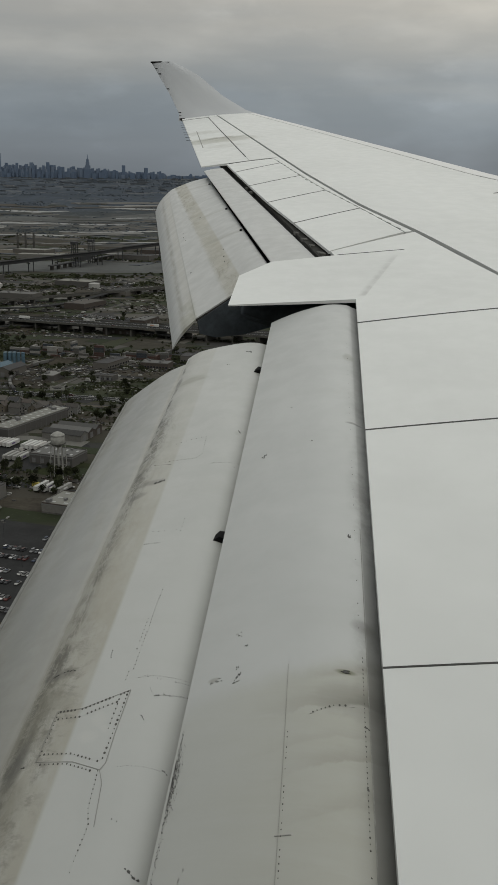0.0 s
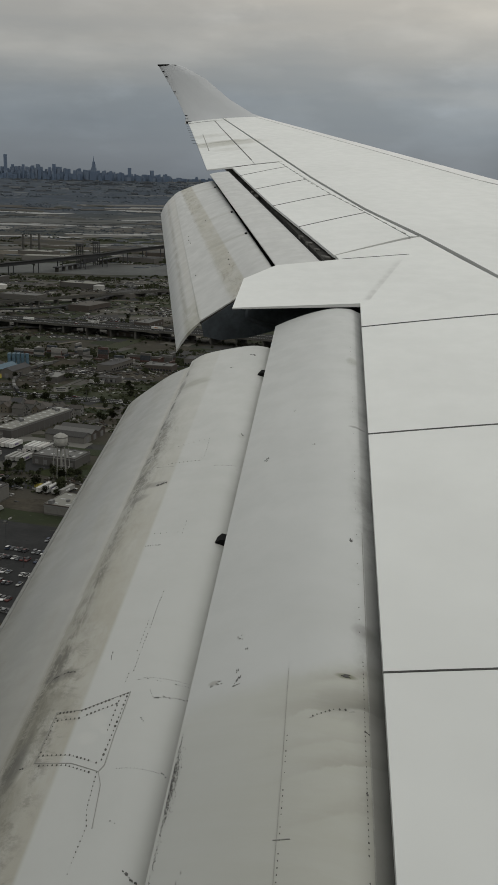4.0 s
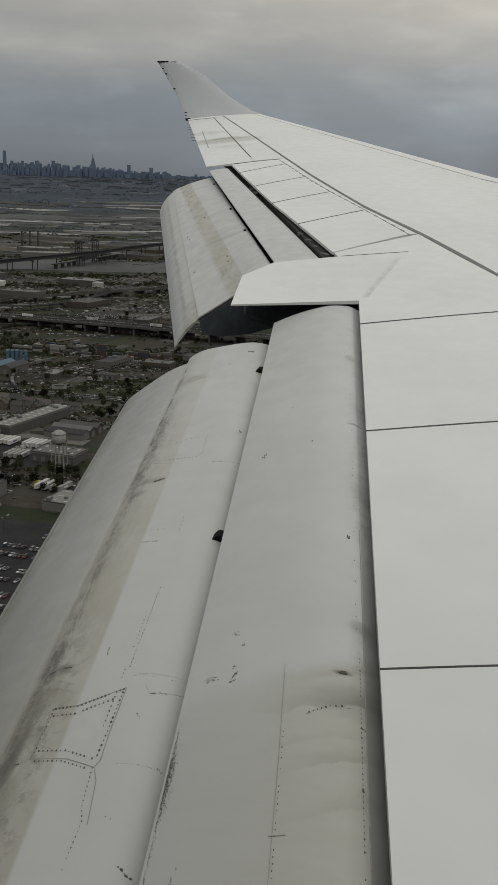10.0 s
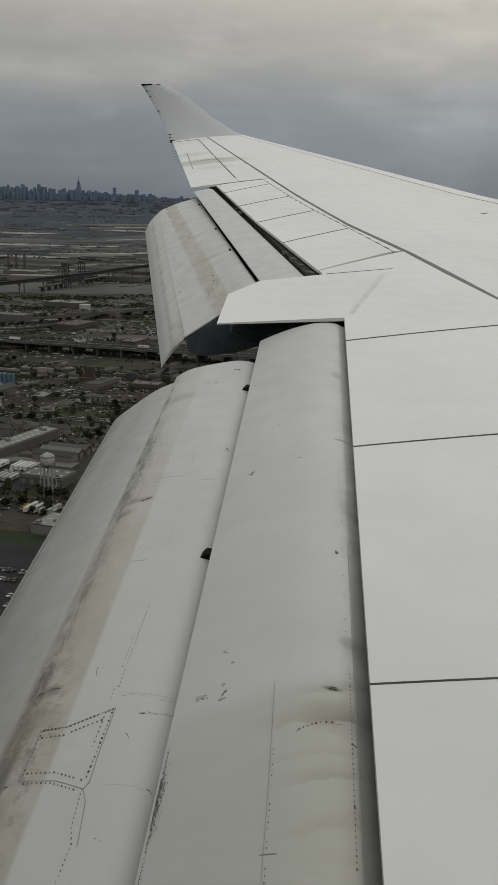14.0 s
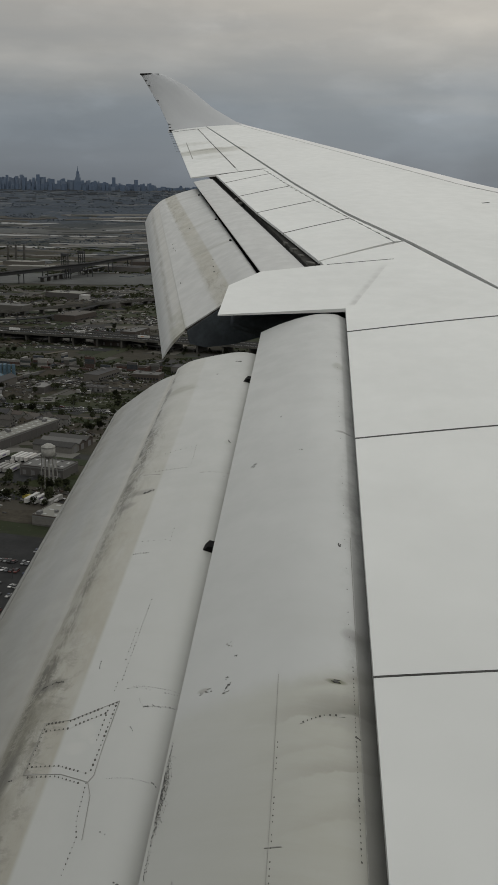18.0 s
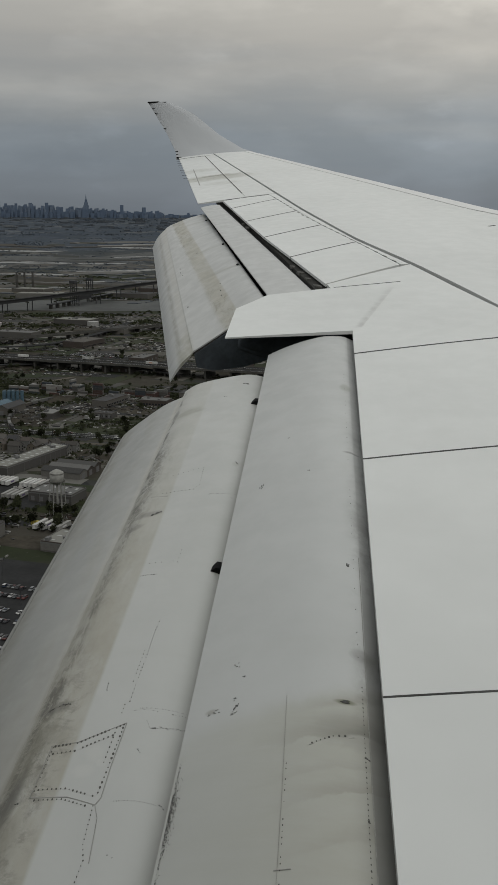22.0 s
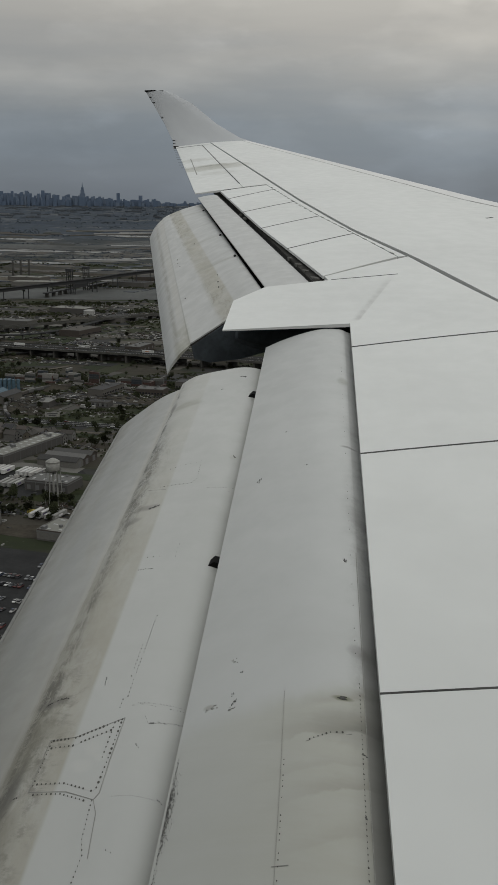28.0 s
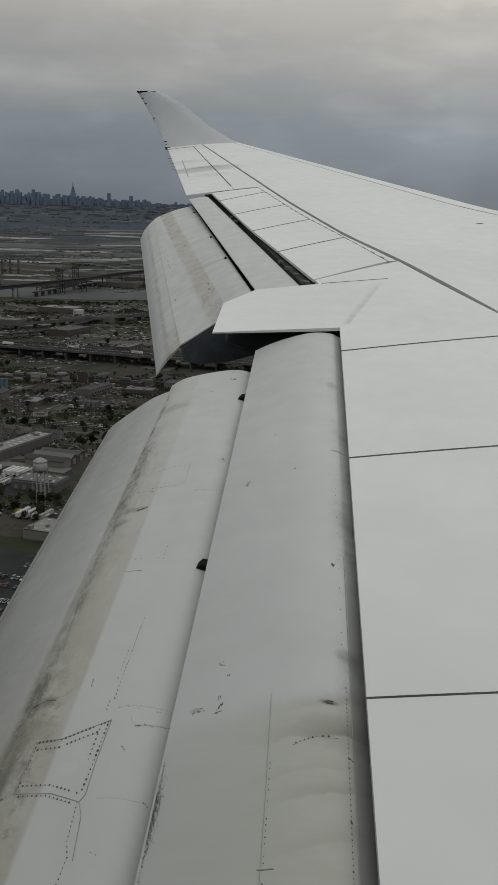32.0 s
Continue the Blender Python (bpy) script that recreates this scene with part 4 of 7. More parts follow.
part("top_strip", boxed(-14.62, -14.40, 29.94, 30.04, ALT + 3.27, ALT + 3.295), M_RUB, winglet, "dark strip along the winglet tip")
part("tail_lamp", boxed(-13.62, -13.46, 29.0, 29.2, ALT + 1.54, ALT + 1.58), M_RUB, winglet, "small dark lamp housing")

# fairing and ribs in the bay between the flaps, coloured dark for the shade there
def canoe(s0, s1, w, m, hw, hh):
    bm = bmesh.new()
    rows = []
    for i in range(13):
        t = i / 12
        k = max(0.02, math.sin(math.pi * (0.10 + 0.86 * t)) ** 0.6)
        c = [flap_point(lerp(s0, s1, t), w - 0.05 * t + math.sin(a) * hh * k, m + math.cos(a) * hw * k) for a in [6.2832 * j / 14 for j in range(14)]]
        rows.append([bm.verts.new(p) for p in c])
    for r, q in zip(rows, rows[1:]):
        for j in range(14):
            bm.faces.new((r[j], r[(j + 1) % 14], q[(j + 1) % 14], q[j])).smooth = True
    bm.faces.new(rows[0]); bm.faces.new(rows[-1][::-1])
    bmesh.ops.recalc_face_normals(bm, faces=bm.faces)
    return bm
part("track_fairing", canoe(-0.3, 1.05, -0.36, -0.75, 0.22, 0.15), M_BAYSHADE, wing, "flap track fairing with the bay's shade in its colour")
part("track_fairing", canoe(-0.3, 1.0, -0.26, -0.45, 0.12, 0.12), M_BAYSHADE, wing, "flap track fairing with the bay's shade in its colour")
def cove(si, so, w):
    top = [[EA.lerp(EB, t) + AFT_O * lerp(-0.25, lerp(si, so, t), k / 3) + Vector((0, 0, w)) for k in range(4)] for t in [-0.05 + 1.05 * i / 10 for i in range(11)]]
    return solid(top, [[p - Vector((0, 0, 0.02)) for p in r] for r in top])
# added dark sheet in place of the shade below the slots
part("flap_cove", cove(0.72, 0.48, -0.30), M_SLOTSHADE, wing, "dark sheet that stands for shade in the flap slot")
def rib(prof, depth):
    c = EA - (EB - EA).normalized() * 0.006
    q = len(prof)
    top = [[c - (EB - EA).normalized() * d + AFT_O * s + Vector((0, 0, w - 0.012)) for s, w in prof] for d in (0.0, 0.01)]
    bot = [[p - Vector((0, 0, depth * math.sin(math.pi * j / (q - 1)) ** 0.7 + 0.01)) for j, p in enumerate(r)] for r in top]
    return solid(top, bot)
# front of the vane, blackened where the spoiler would shade it
part("nose_seal", tapered(FO_I[:10], FO_O[:10], 0.0, 0.0, start=-0.06), M_SLOTSHADE, wing, "flap nose blackened to stand for shade in the slot")
# thin rib over the flap's end face, darkened as if in shade
part("end_rib", rib(MO_I, 0.15), M_BOX, wing, "end rib coloured dark for the bay's shade")

def bay_plate(outline, deep):
    """A carriage plate at the inner end of the outboard flap, coloured dark for the bay's shade."""
    bm = bmesh.new()
    away = (EB - EA).normalized()
    a = [bm.verts.new(EA + AFT_O * s + Vector((0, 0, w)) - away * 0.03) for s, w in outline]
    b = [bm.verts.new(EA + AFT_O * s + Vector((0, 0, w)) + away * deep) for s, w in outline]
    bm.faces.new(a); bm.faces.new(b[::-1])
    for i in range(len(a)):
        j = (i + 1) % len(a)
        bm.faces.new((a[i], b[i], b[j], a[j]))
    bmesh.ops.recalc_face_normals(bm, faces=bm.faces)
    return bm
part("flap_carriage", bay_plate([(1.385, -0.665), (1.07, -0.455), (0.70, -0.22), (0.1, -0.12), (0.0, -0.5), (0.45, -0.68), (0.9, -0.80), (1.20, -0.83), (1.36, -0.79)], 0.05), M_BAYSHADE, wing, "flap carriage plate with the bay's shade in its colour")

# marks on the outboard flap
def on_outer(t, s, lift):
    """Outer main flap: t from its inner to its outer end, s the aft distance at the inner end."""
    n = len(MO_I)
    for j in range(6, n - 1):
        if MO_I[j][0] <= s <= MO_I[j + 1][0]:
            k = (s - MO_I[j][0]) / (MO_I[j + 1][0] - MO_I[j][0])
            a = [lerp(MO_I[j][q], MO_I[j + 1][q], k) for q in (0, 1)]
            b = [lerp(MO_O[j][q], MO_O[j + 1][q], k) for q in (0, 1)]
            return EA.lerp(EB, t) + AFT_O * lerp(a[0], b[0], t) + Vector((0, 0, lerp(a[1], b[1], t) + lift))
    a, b = (MO_I[6], MO_O[6]) if s < 1.0 else (MO_I[-1], MO_O[-1])
    return EA.lerp(EB, t) + AFT_O * lerp(a[0], b[0], t) + Vector((0, 0, lerp(a[1], b[1], t) + lift))
for t in (0.307, 0.529, 0.884):
    bm = bmesh.new()
    dot(bm, on_outer, t, 0.655, 0.006, 0.014, 0.010, n=6)
    part("hinge_bracket", bm, M_RUB, wing, "black hinge cut-out")
for t, s in ((0.50, 1.30), (0.47, 1.31), (0.44, 1.29), (0.22, 1.34), (0.20, 0.93), (0.17, 0.95), (0.24, 0.90), (0.55, 0.95)):
    bm = bmesh.new()
    dot(bm, on_outer, t, s, 0.003, 0.007, 0.004, n=6, rough=0.4, rnd=rv)
    part("dark_fastener", bm, M_CHIP, wing)


# ---------------------------------------------------------------- ground
def ground_mat():
    """Weeds, bare soil, cinder and old asphalt in broad plots that run with the streets."""
    m, nt, b = nodes_of("ground_scrub")
    t = nt.nodes.new("ShaderNodeTexCoord").outputs["Object"]
    def turned(su, sv):
        mp = nt.nodes.new("ShaderNodeMapping")
        mp.vector_type = "TEXTURE"
        mp.inputs["Rotation"].default_value = (0, 0, radians(8))
        mp.inputs["Scale"].default_value = (su, sv, sv)
        nt.links.new(t, mp.inputs[0])
        return mp.outputs[0]
    broad, plots, fine = turned(300, 120), turned(90, 34), turned(14, 9)
    c = blend(nt, span(nt, curls(nt, broad, 1.0, 4, 0.55, 0.4), 0.44, 0.56), (0.020, 0.025, 0.013), (0.037, 0.034, 0.027))
    c = blend(nt, span(nt, noise_node(nt, plots, 1.0, 4, 0.55), 0.54, 0.60, 0, 0.9), c, (0.032, 0.032, 0.032))
    c = blend(nt, span(nt, noise_node(nt, plots, 1.7, 4, 0.55), 0.36, 0.42, 0.8, 0), c, (0.050, 0.046, 0.038))
    c = blend(nt, span(nt, noise_node(nt, plots, 0.8, 3, 0.5), 0.60, 0.66, 0, 0.7), c, (0.020, 0.026, 0.013))
    c = blend(nt, span(nt, noise_node(nt, fine, 1.0, 6, 0.7), 0.46, 0.72, 0, 0.7), c, (0.018, 0.019, 0.013))
    c = blend(nt, span(nt, noise_node(nt, fine, 3.1, 5, 0.7), 0.60, 0.74, 0, 0.6), c, (0.085, 0.080, 0.070))
    nt.links.new(c, b.inputs["Base Color"])
    b.inputs["Roughness"].default_value = 0.95
    b.inputs["Specular IOR Level"].default_value = 0.1
    return m
M_GROUND = ground_mat()

def ramp_mat(name, cols, rough=0.7, island=False, spec=0.3):
    """One colour of the row for each object, or for each loose piece of a joined mesh."""
    m, nt, b = nodes_of(name)
    src = nt.nodes.new("ShaderNodeNewGeometry").outputs["Random Per Island"] if island else nt.nodes.new("ShaderNodeObjectInfo").outputs["Random"]
    r = nt.nodes.new("ShaderNodeValToRGB")
    r.color_ramp.interpolation = "CONSTANT"
    e = r.color_ramp.elements
    for i, c in enumerate(cols):
        el = e[i] if i < 2 else e.new(i / len(cols))
        el.position, el.color = i / len(cols), (*c, 1)
    nt.links.new(src, r.inputs[0])
    t = nt.nodes.new("ShaderNodeTexCoord").outputs["Object"]
    c = blend(nt, span(nt, noise_node(nt, t, 0.6, 5), 0.4, 0.75, 0, 0.35), r.outputs[0], (0.06, 0.055, 0.05))
    nt.links.new(c, b.inputs["Base Color"])
    b.inputs["Roughness"].default_value, b.inputs["Specular IOR Level"].default_value = rough, spec
    return m

M_ASPH = simple("worn_asphalt", (0.022, 0.0225, 0.023), 0.9, 0, 0.25, 0.05)
M_CONC = simple("stained_concrete", (0.0638, 0.0625, 0.0574), 0.85, 0, 0.3, 0.08)
M_DIRT = simple("bare_dirt", (0.037, 0.033, 0.026), 0.95, 0, 0.4, 0.03)
M_PALE = simple("pale_gravel", (0.0768, 0.0691, 0.0563), 0.95, 0, 0.3, 0.03)
M_GRASS = simple("dull_grass", (0.0213, 0.0254, 0.0107), 0.95, 0, 0.4, 0.05)
M_LINE = simple("road_paint", (0.42, 0.42, 0.40), 0.7, 0, 0.1, 1)
M_WATER = simple("river_water", (0.068, 0.071, 0.070), 0.82, 0, 0.2, 0.01)
M_CAR = ramp_mat("car_paint", [(0.40, 0.40, 0.40), (0.03, 0.03, 0.035), (0.14, 0.145, 0.15), (0.05, 0.055, 0.06), (0.48, 0.48, 0.47), (0.012, 0.012, 0.014), (0.07, 0.02, 0.018), (0.25, 0.25, 0.245), (0.025, 0.035, 0.06), (0.07, 0.07, 0.07)], 0.35)
M_GLASSD = simple("dark_car_glass", (0.012, 0.013, 0.015), 0.15)
M_TYRE = simple("tyre_black", (0.015, 0.015, 0.015), 0.9)
M_TRAIL = ramp_mat("trailer_white", [(0.36, 0.36, 0.35), (0.42, 0.42, 0.41), (0.26, 0.26, 0.25), (0.38, 0.37, 0.355), (0.20, 0.20, 0.19)], 0.5)
M_CONT = ramp_mat("container_paint", [(0.050, 0.026, 0.022), (0.150, 0.146, 0.138), (0.024, 0.030, 0.037), (0.190, 0.186, 0.175), (0.046, 0.027, 0.023), (0.090, 0.090, 0.086), (0.060, 0.058, 0.054), (0.028, 0.034, 0.034)], 0.6)
M_ROOF = ramp_mat("flat_roof", [(0.0480, 0.0480, 0.0468), (0.0896, 0.0896, 0.0872), (0.0270, 0.0270, 0.0264), (0.1440, 0.1440, 0.1384), (0.0600, 0.0540, 0.0480), (0.0360, 0.0360, 0.0378)], 0.85)
M_PALEROOF = simple("pale_membrane_roof", (0.17, 0.170, 0.155), 0.85, 0, 0.12, 0.03)
M_WALL = ramp_mat("industrial_wall", [(0.0809, 0.0758, 0.0683), (0.0556, 0.0531, 0.0506), (0.1062, 0.1033, 0.0960), (0.042, 0.034, 0.029), (0.0708, 0.0683, 0.0632)], 0.8)
M_HROOF = ramp_mat("house_shingles", [(0.04, 0.037, 0.034), (0.055, 0.047, 0.042), (0.032, 0.032, 0.035), (0.07, 0.065, 0.06)], 0.9)
M_HWALL = ramp_mat("house_siding", [(0.095, 0.093, 0.087), (0.070, 0.066, 0.060), (0.125, 0.125, 0.120), (0.058, 0.054, 0.050), (0.082, 0.072, 0.055)], 0.8)
M_WIN = simple("window_glass_dark", (0.02, 0.022, 0.026), 0.2)
M_DOCK = simple("dock_door", (0.10, 0.10, 0.10), 0.7)
M_LEAF = simple("tree_leaves", (0.027, 0.031, 0.016), 0.9, 0, 0.45, 0.4, rnd=0.3)
M_BARK = simple("bark", (0.06, 0.05, 0.04), 0.95)
M_CLUT = ramp_mat("yard_clutter", [(0.0109, 0.0100, 0.0087), (0.075, 0.075, 0.070), (0.0240, 0.0183, 0.0144), (0.19, 0.187, 0.178), (0.0174, 0.0174, 0.0174), (0.0392, 0.0253, 0.0174), (0.0349, 0.0349, 0.0349), (0.055, 0.052, 0.046), (0.0131, 0.0161, 0.0196), (0.028, 0.024, 0.019), (0.27, 0.27, 0.26), (0.045, 0.040, 0.033)], 0.8, island=True)
M_PLOT = ramp_mat("yards_and_fields", [(0.022, 0.023, 0.024), (0.040, 0.037, 0.030), (0.017, 0.023, 0.011), (0.072, 0.069, 0.060), (0.034, 0.034, 0.034), (0.028, 0.032, 0.018), (0.110, 0.108, 0.100), (0.020, 0.026, 0.013), (0.060, 0.058, 0.053)], 0.92, island=True, spec=0.1)
M_PLOTF = ramp_mat("distant_flats", [(0.058, 0.056, 0.052), (0.038, 0.041, 0.038), (0.100, 0.099, 0.094), (0.050, 0.048, 0.044), (0.074, 0.070, 0.063), (0.036, 0.038, 0.036), (0.062, 0.056, 0.047), (0.17, 0.17, 0.165), (0.046, 0.047, 0.046), (0.044, 0.044, 0.038)], 0.92, island=True, spec=0.1)
# roof colours with the haze of distance mixed in
M_FAR = ramp_mat("hazed_far_roofs", [(0.046, 0.054, 0.064), (0.062, 0.070, 0.080), (0.050, 0.058, 0.068), (0.056, 0.064, 0.074), (0.125, 0.130, 0.135), (0.040, 0.047, 0.056), (0.052, 0.060, 0.070), (0.048, 0.056, 0.066)], 0.9, island=True)
# not bare stone: the skyline's blue haze is painted into this colour
M_SKY = ramp_mat("hazed_tower_colour", [(0.098, 0.130, 0.184), (0.112, 0.144, 0.196), (0.090, 0.122, 0.176), (0.122, 0.154, 0.206)], 0.9, spec=0.05)
M_CHAN = simple("still_channel_water", (0.085, 0.089, 0.088), 0.30, 0, 0.15, 0.01)
M_GIRD = simple("bridge_steel", (0.022, 0.023, 0.025), 0.7)

VIEW = pose(0, 0, 0, 0, 0, 29)      # u runs along the flight, v away from the aircraft
def rise(d):
    t = max(0.0, min(1.0, (d - 2600) / 2300))
    return 182 * t * t * (3 - 2 * t)
def G(u, v, z=0.0, turn=0.0):
    p = VIEW @ Vector((u, v, 0))
    return Matrix.Translation((p.x, p.y, z + rise(math.hypot(p.x, p.y)))) @ pose(0, 0, 0, 0, 0, 29 + turn)

TH = -27.0       # the streets' slant to the line of flight
def grid(cu, cv, a, b, th=TH):
    """A place a metres along and b metres across the streets from (cu, cv)."""
    c, s = math.cos(radians(th)), math.sin(radians(th))
    return cu + a * c - b * s, cv + a * s + b * c

def land(name, mat, inner, outer, rings, label, category):
    """A round sheet of land between two distances."""
    bm = bmesh.new()
    n = 96
    R = [lerp(inner, outer, (k / rings) ** 1.5) for k in range(rings + 1)]
    vs = [[bm.verts.new((d * math.cos(6.283185 * j / n), d * math.sin(6.283185 * j / n), rise(d))) for j in range(n)] for d in R if d > 0]
    if inner == 0:
        c = bm.verts.new((0, 0, 0))
        for j in range(n):
            bm.faces.new((c, vs[0][j], vs[0][(j + 1) % n]))
    for a, b in zip(vs, vs[1:]):
        for j in range(n):
            bm.faces.new((a[j], b[j], b[(j + 1) % n], a[(j + 1) % n])).smooth = True
    bmesh.ops.recalc_face_normals(bm, faces=bm.faces)
    return tagged(finish(name, bm, mat), label, category, kind="structure")
def far_land_mat():
    """Marsh and yards that give way to town and wooded slopes far off, in long streaks across the view. Haze is painted
    in: the colour turns blue-grey with distance.
    """
    m, nt, b = nodes_of("hazed_distant_land")
    t = nt.nodes.new("ShaderNodeTexCoord").outputs["Object"]
    def streaks(su, sv):
        mp = nt.nodes.new("ShaderNodeMapping")
        mp.vector_type = "TEXTURE"
        mp.inputs["Rotation"].default_value = (0, 0, radians(29))
        mp.inputs["Scale"].default_value = (su, sv, sv)
        nt.links.new(t, mp.inputs[0])
        return mp.outputs[0]
    wide, fine = streaks(480, 240), streaks(130, 75)
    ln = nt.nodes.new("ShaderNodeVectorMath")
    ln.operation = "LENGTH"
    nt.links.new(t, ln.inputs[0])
    # distance that drives the painted haze, made uneven by noise
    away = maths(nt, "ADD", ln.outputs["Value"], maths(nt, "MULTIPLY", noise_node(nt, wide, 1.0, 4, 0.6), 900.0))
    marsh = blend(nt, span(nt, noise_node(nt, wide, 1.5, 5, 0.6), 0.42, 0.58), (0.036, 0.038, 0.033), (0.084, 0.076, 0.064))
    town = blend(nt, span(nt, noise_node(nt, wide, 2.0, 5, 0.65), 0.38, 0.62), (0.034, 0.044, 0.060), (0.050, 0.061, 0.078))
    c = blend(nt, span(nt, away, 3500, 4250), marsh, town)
    tiny = streaks(34, 30)
    c = blend(nt, span(nt, noise_node(nt, tiny, 1.0, 5, 0.75), 0.40, 0.62, 0, 0.65), c, (0.030, 0.036, 0.040))
    c = blend(nt, span(nt, noise_node(nt, tiny, 1.9, 4, 0.7), 0.64, 0.70, 0, 0.9), c, (0.16, 0.165, 0.165))
    c = blend(nt, span(nt, noise_node(nt, fine, 1.0, 5, 0.7), 0.56, 0.62, 0, 0.6), c, (0.105, 0.108, 0.108))
    c = blend(nt, span(nt, noise_node(nt, fine, 1.7, 5, 0.7), 0.54, 0.66, 0, 0.8), c, (0.0390, 0.0480, 0.0555))
    nt.links.new(c, b.inputs["Base Color"])
    b.inputs["Roughness"].default_value, b.inputs["Specular IOR Level"].default_value = 0.95, 0.1
    return m
M_DIST = far_land_mat()
land("ground", M_GROUND, 0, 3050, 24, "dark scrub and bare dirt of a wide industrial plain", "ground")
land("backdrop", M_DIST, 3050, 5300, 24, "distant land below the skyline, haze put into its grey-blue colour", "backdrop")

def sheet(name, mat, pts, z, label, category, thick=0.1):
    """A flat slab of ground cover with an outline in (u, v)."""
    bm = bmesh.new()
    a = [bm.verts.new(G(u, v, z).translation) for u, v in pts]
    b = [bm.verts.new(G(u, v, z - thick).translation) for u, v in pts]
    bm.faces.new(a); bm.faces.new(b[::-1])
    for i in range(len(a)):
        j = (i + 1) % len(a)
        bm.faces.new((a[i], b[i], b[j], a[j]))
    bmesh.ops.recalc_face_normals(bm, faces=bm.faces)
    return tagged(finish(name, bm, mat), label, category, kind="structure")

def strip(name, mat, line, width, z, label, category, thick=0.1):
    """A road-like band along a line of (u, v)."""
    L, R = [], []
    for i, p in enumerate(line):
        q0, q1 = line[max(0, i - 1)], line[min(len(line) - 1, i + 1)]
        d = Vector((q1[0] - q0[0], q1[1] - q0[1])).normalized()
        L.append((p[0] - d.y * width / 2, p[1] + d.x * width / 2)); R.append((p[0] + d.y * width / 2, p[1] - d.x * width / 2))
    bm = bmesh.new()
    lo = [[bm.verts.new(G(u, v, z - k * thick).translation) for u, v in S] for k in (0, 1) for S in (L, R)]
    for i in range(len(line) - 1):
        bm.faces.new((lo[0][i], lo[1][i], lo[1][i + 1], lo[0][i + 1]))
        bm.faces.new((lo[2][i], lo[2][i + 1], lo[3][i + 1], lo[3][i]))
        bm.faces.new((lo[0][i], lo[0][i + 1], lo[2][i + 1], lo[2][i])); bm.faces.new((lo[1][i + 1], lo[1][i], lo[3][i], lo[3][i + 1]))
    bmesh.ops.recalc_face_normals(bm, faces=bm.faces)
    return tagged(finish(name, bm, mat), label, category, kind="structure")

# surfaces, nearest first
def patch(name, mat, u, v, ru, rv, z, label, category, th=TH, wob=0.18, seed=0.0, square=0.75):
    """A rounded, uneven patch of ground cover, turned with the streets."""
    pts = []
    for k in range(28):
        a = 6.28318 * k / 28
        c, s = math.cos(a), math.sin(a)
        w = 1 + wob * (math.sin(2 * a + seed) + 0.6 * math.sin(5 * a + 2.3 * seed)) * 0.6
        pts.append(grid(u, v, ru * w * math.copysign(abs(c) ** square, c), rv * w * math.copysign(abs(s) ** square, s), th))
    return sheet(name, mat, pts, z, label, category)
patch("pavement", M_ASPH, -50, 505, 95, 62, 0.12, "worn dark asphalt of a car park", "pavement", wob=0.03, square=0.35)
patch("pavement", M_ASPH, -88, 742, 62, 44, 0.12, "dark asphalt of a lorry yard", "pavement", wob=0.05, square=0.4)
patch("pavement", M_CONC, -74, 800, 40, 9, 0.19, "pale concrete apron beside a warehouse", "pavement", th=58, wob=0.08, square=0.4)
for u, v, ru, rv, mat, kind, sd in ((-40, 1790, 250, 95, M_DIRT, 0, 2.0), (-190, 1960, 190, 60, M_GRASS, 1, 3.0), (40, 1560, 200, 70, M_ASPH, 3, 1.0), (-160, 1440, 150, 62, M_DIRT, 0, 4.6), (-60, 1120, 190, 34, M_GRASS, 1, 0.3), (-40, 2560, 420, 80, M_PALE, 2, 1.2), (60, 2720, 360, 50, M_DIRT, 0, 2.2),
                                    (-60, 625, 60, 24, M_DIRT, 0, 0.4), (-40, 690, 40, 20, M_GRASS, 1, 1.3), (-20, 830, 60, 30, M_DIRT, 0, 2.2), (-120, 900, 60, 34, M_GRASS, 1, 3.1), (-30, 945, 70, 32, M_GRASS, 1, 4.2),
                                    (-95, 1000, 60, 26, M_DIRT, 0, 5.0), (30, 1040, 60, 36, M_DIRT, 0, 0.9), (-110, 1110, 70, 44, M_GRASS, 1, 1.9), (90, 1120, 60, 30, M_GRASS, 1, 2.6), (-60, 1330, 80, 44, M_GRASS, 1, 3.3), (60, 1330, 70, 50, M_PALE, 2, 4.4),
                                    (-150, 1420, 90, 60, M_DIRT, 0, 5.5), (-10, 1450, 80, 46, M_ASPH, 3, 0.2), (120, 1500, 90, 60, M_GRASS, 1, 1.1), (-150, 1600, 110, 80, M_GRASS, 1, 2.4), (-20, 1640, 90, 50, M_DIRT, 0, 3.8), (-230, 1760, 120, 70, M_PALE, 2, 4.9),
                                    (40, 1800, 130, 80, M_DIRT, 0, 5.8), (-120, 1900, 120, 60, M_GRASS, 1, 0.7), (130, 1960, 110, 50, M_PALE, 2, 1.6), (-60, 2480, 220, 60, M_DIRT, 0, 2.9), (160, 2500, 160, 60, M_GRASS, 1, 4.1)):
    lab = (("dirt_field", "bare brown dirt field between yards", "field"), ("grass_field", "dull green rough grass and weeds", "field"), ("gravel_field", "pale gravel storage ground", "field"), ("pavement", "dark asphalt storage yard", "pavement"))[kind]
    patch(lab[0], mat, u, v, ru, rv, 0.05 + 0.003 * (ru % 17), lab[1], lab[2], wob=0.32, seed=sd, square=0.8)
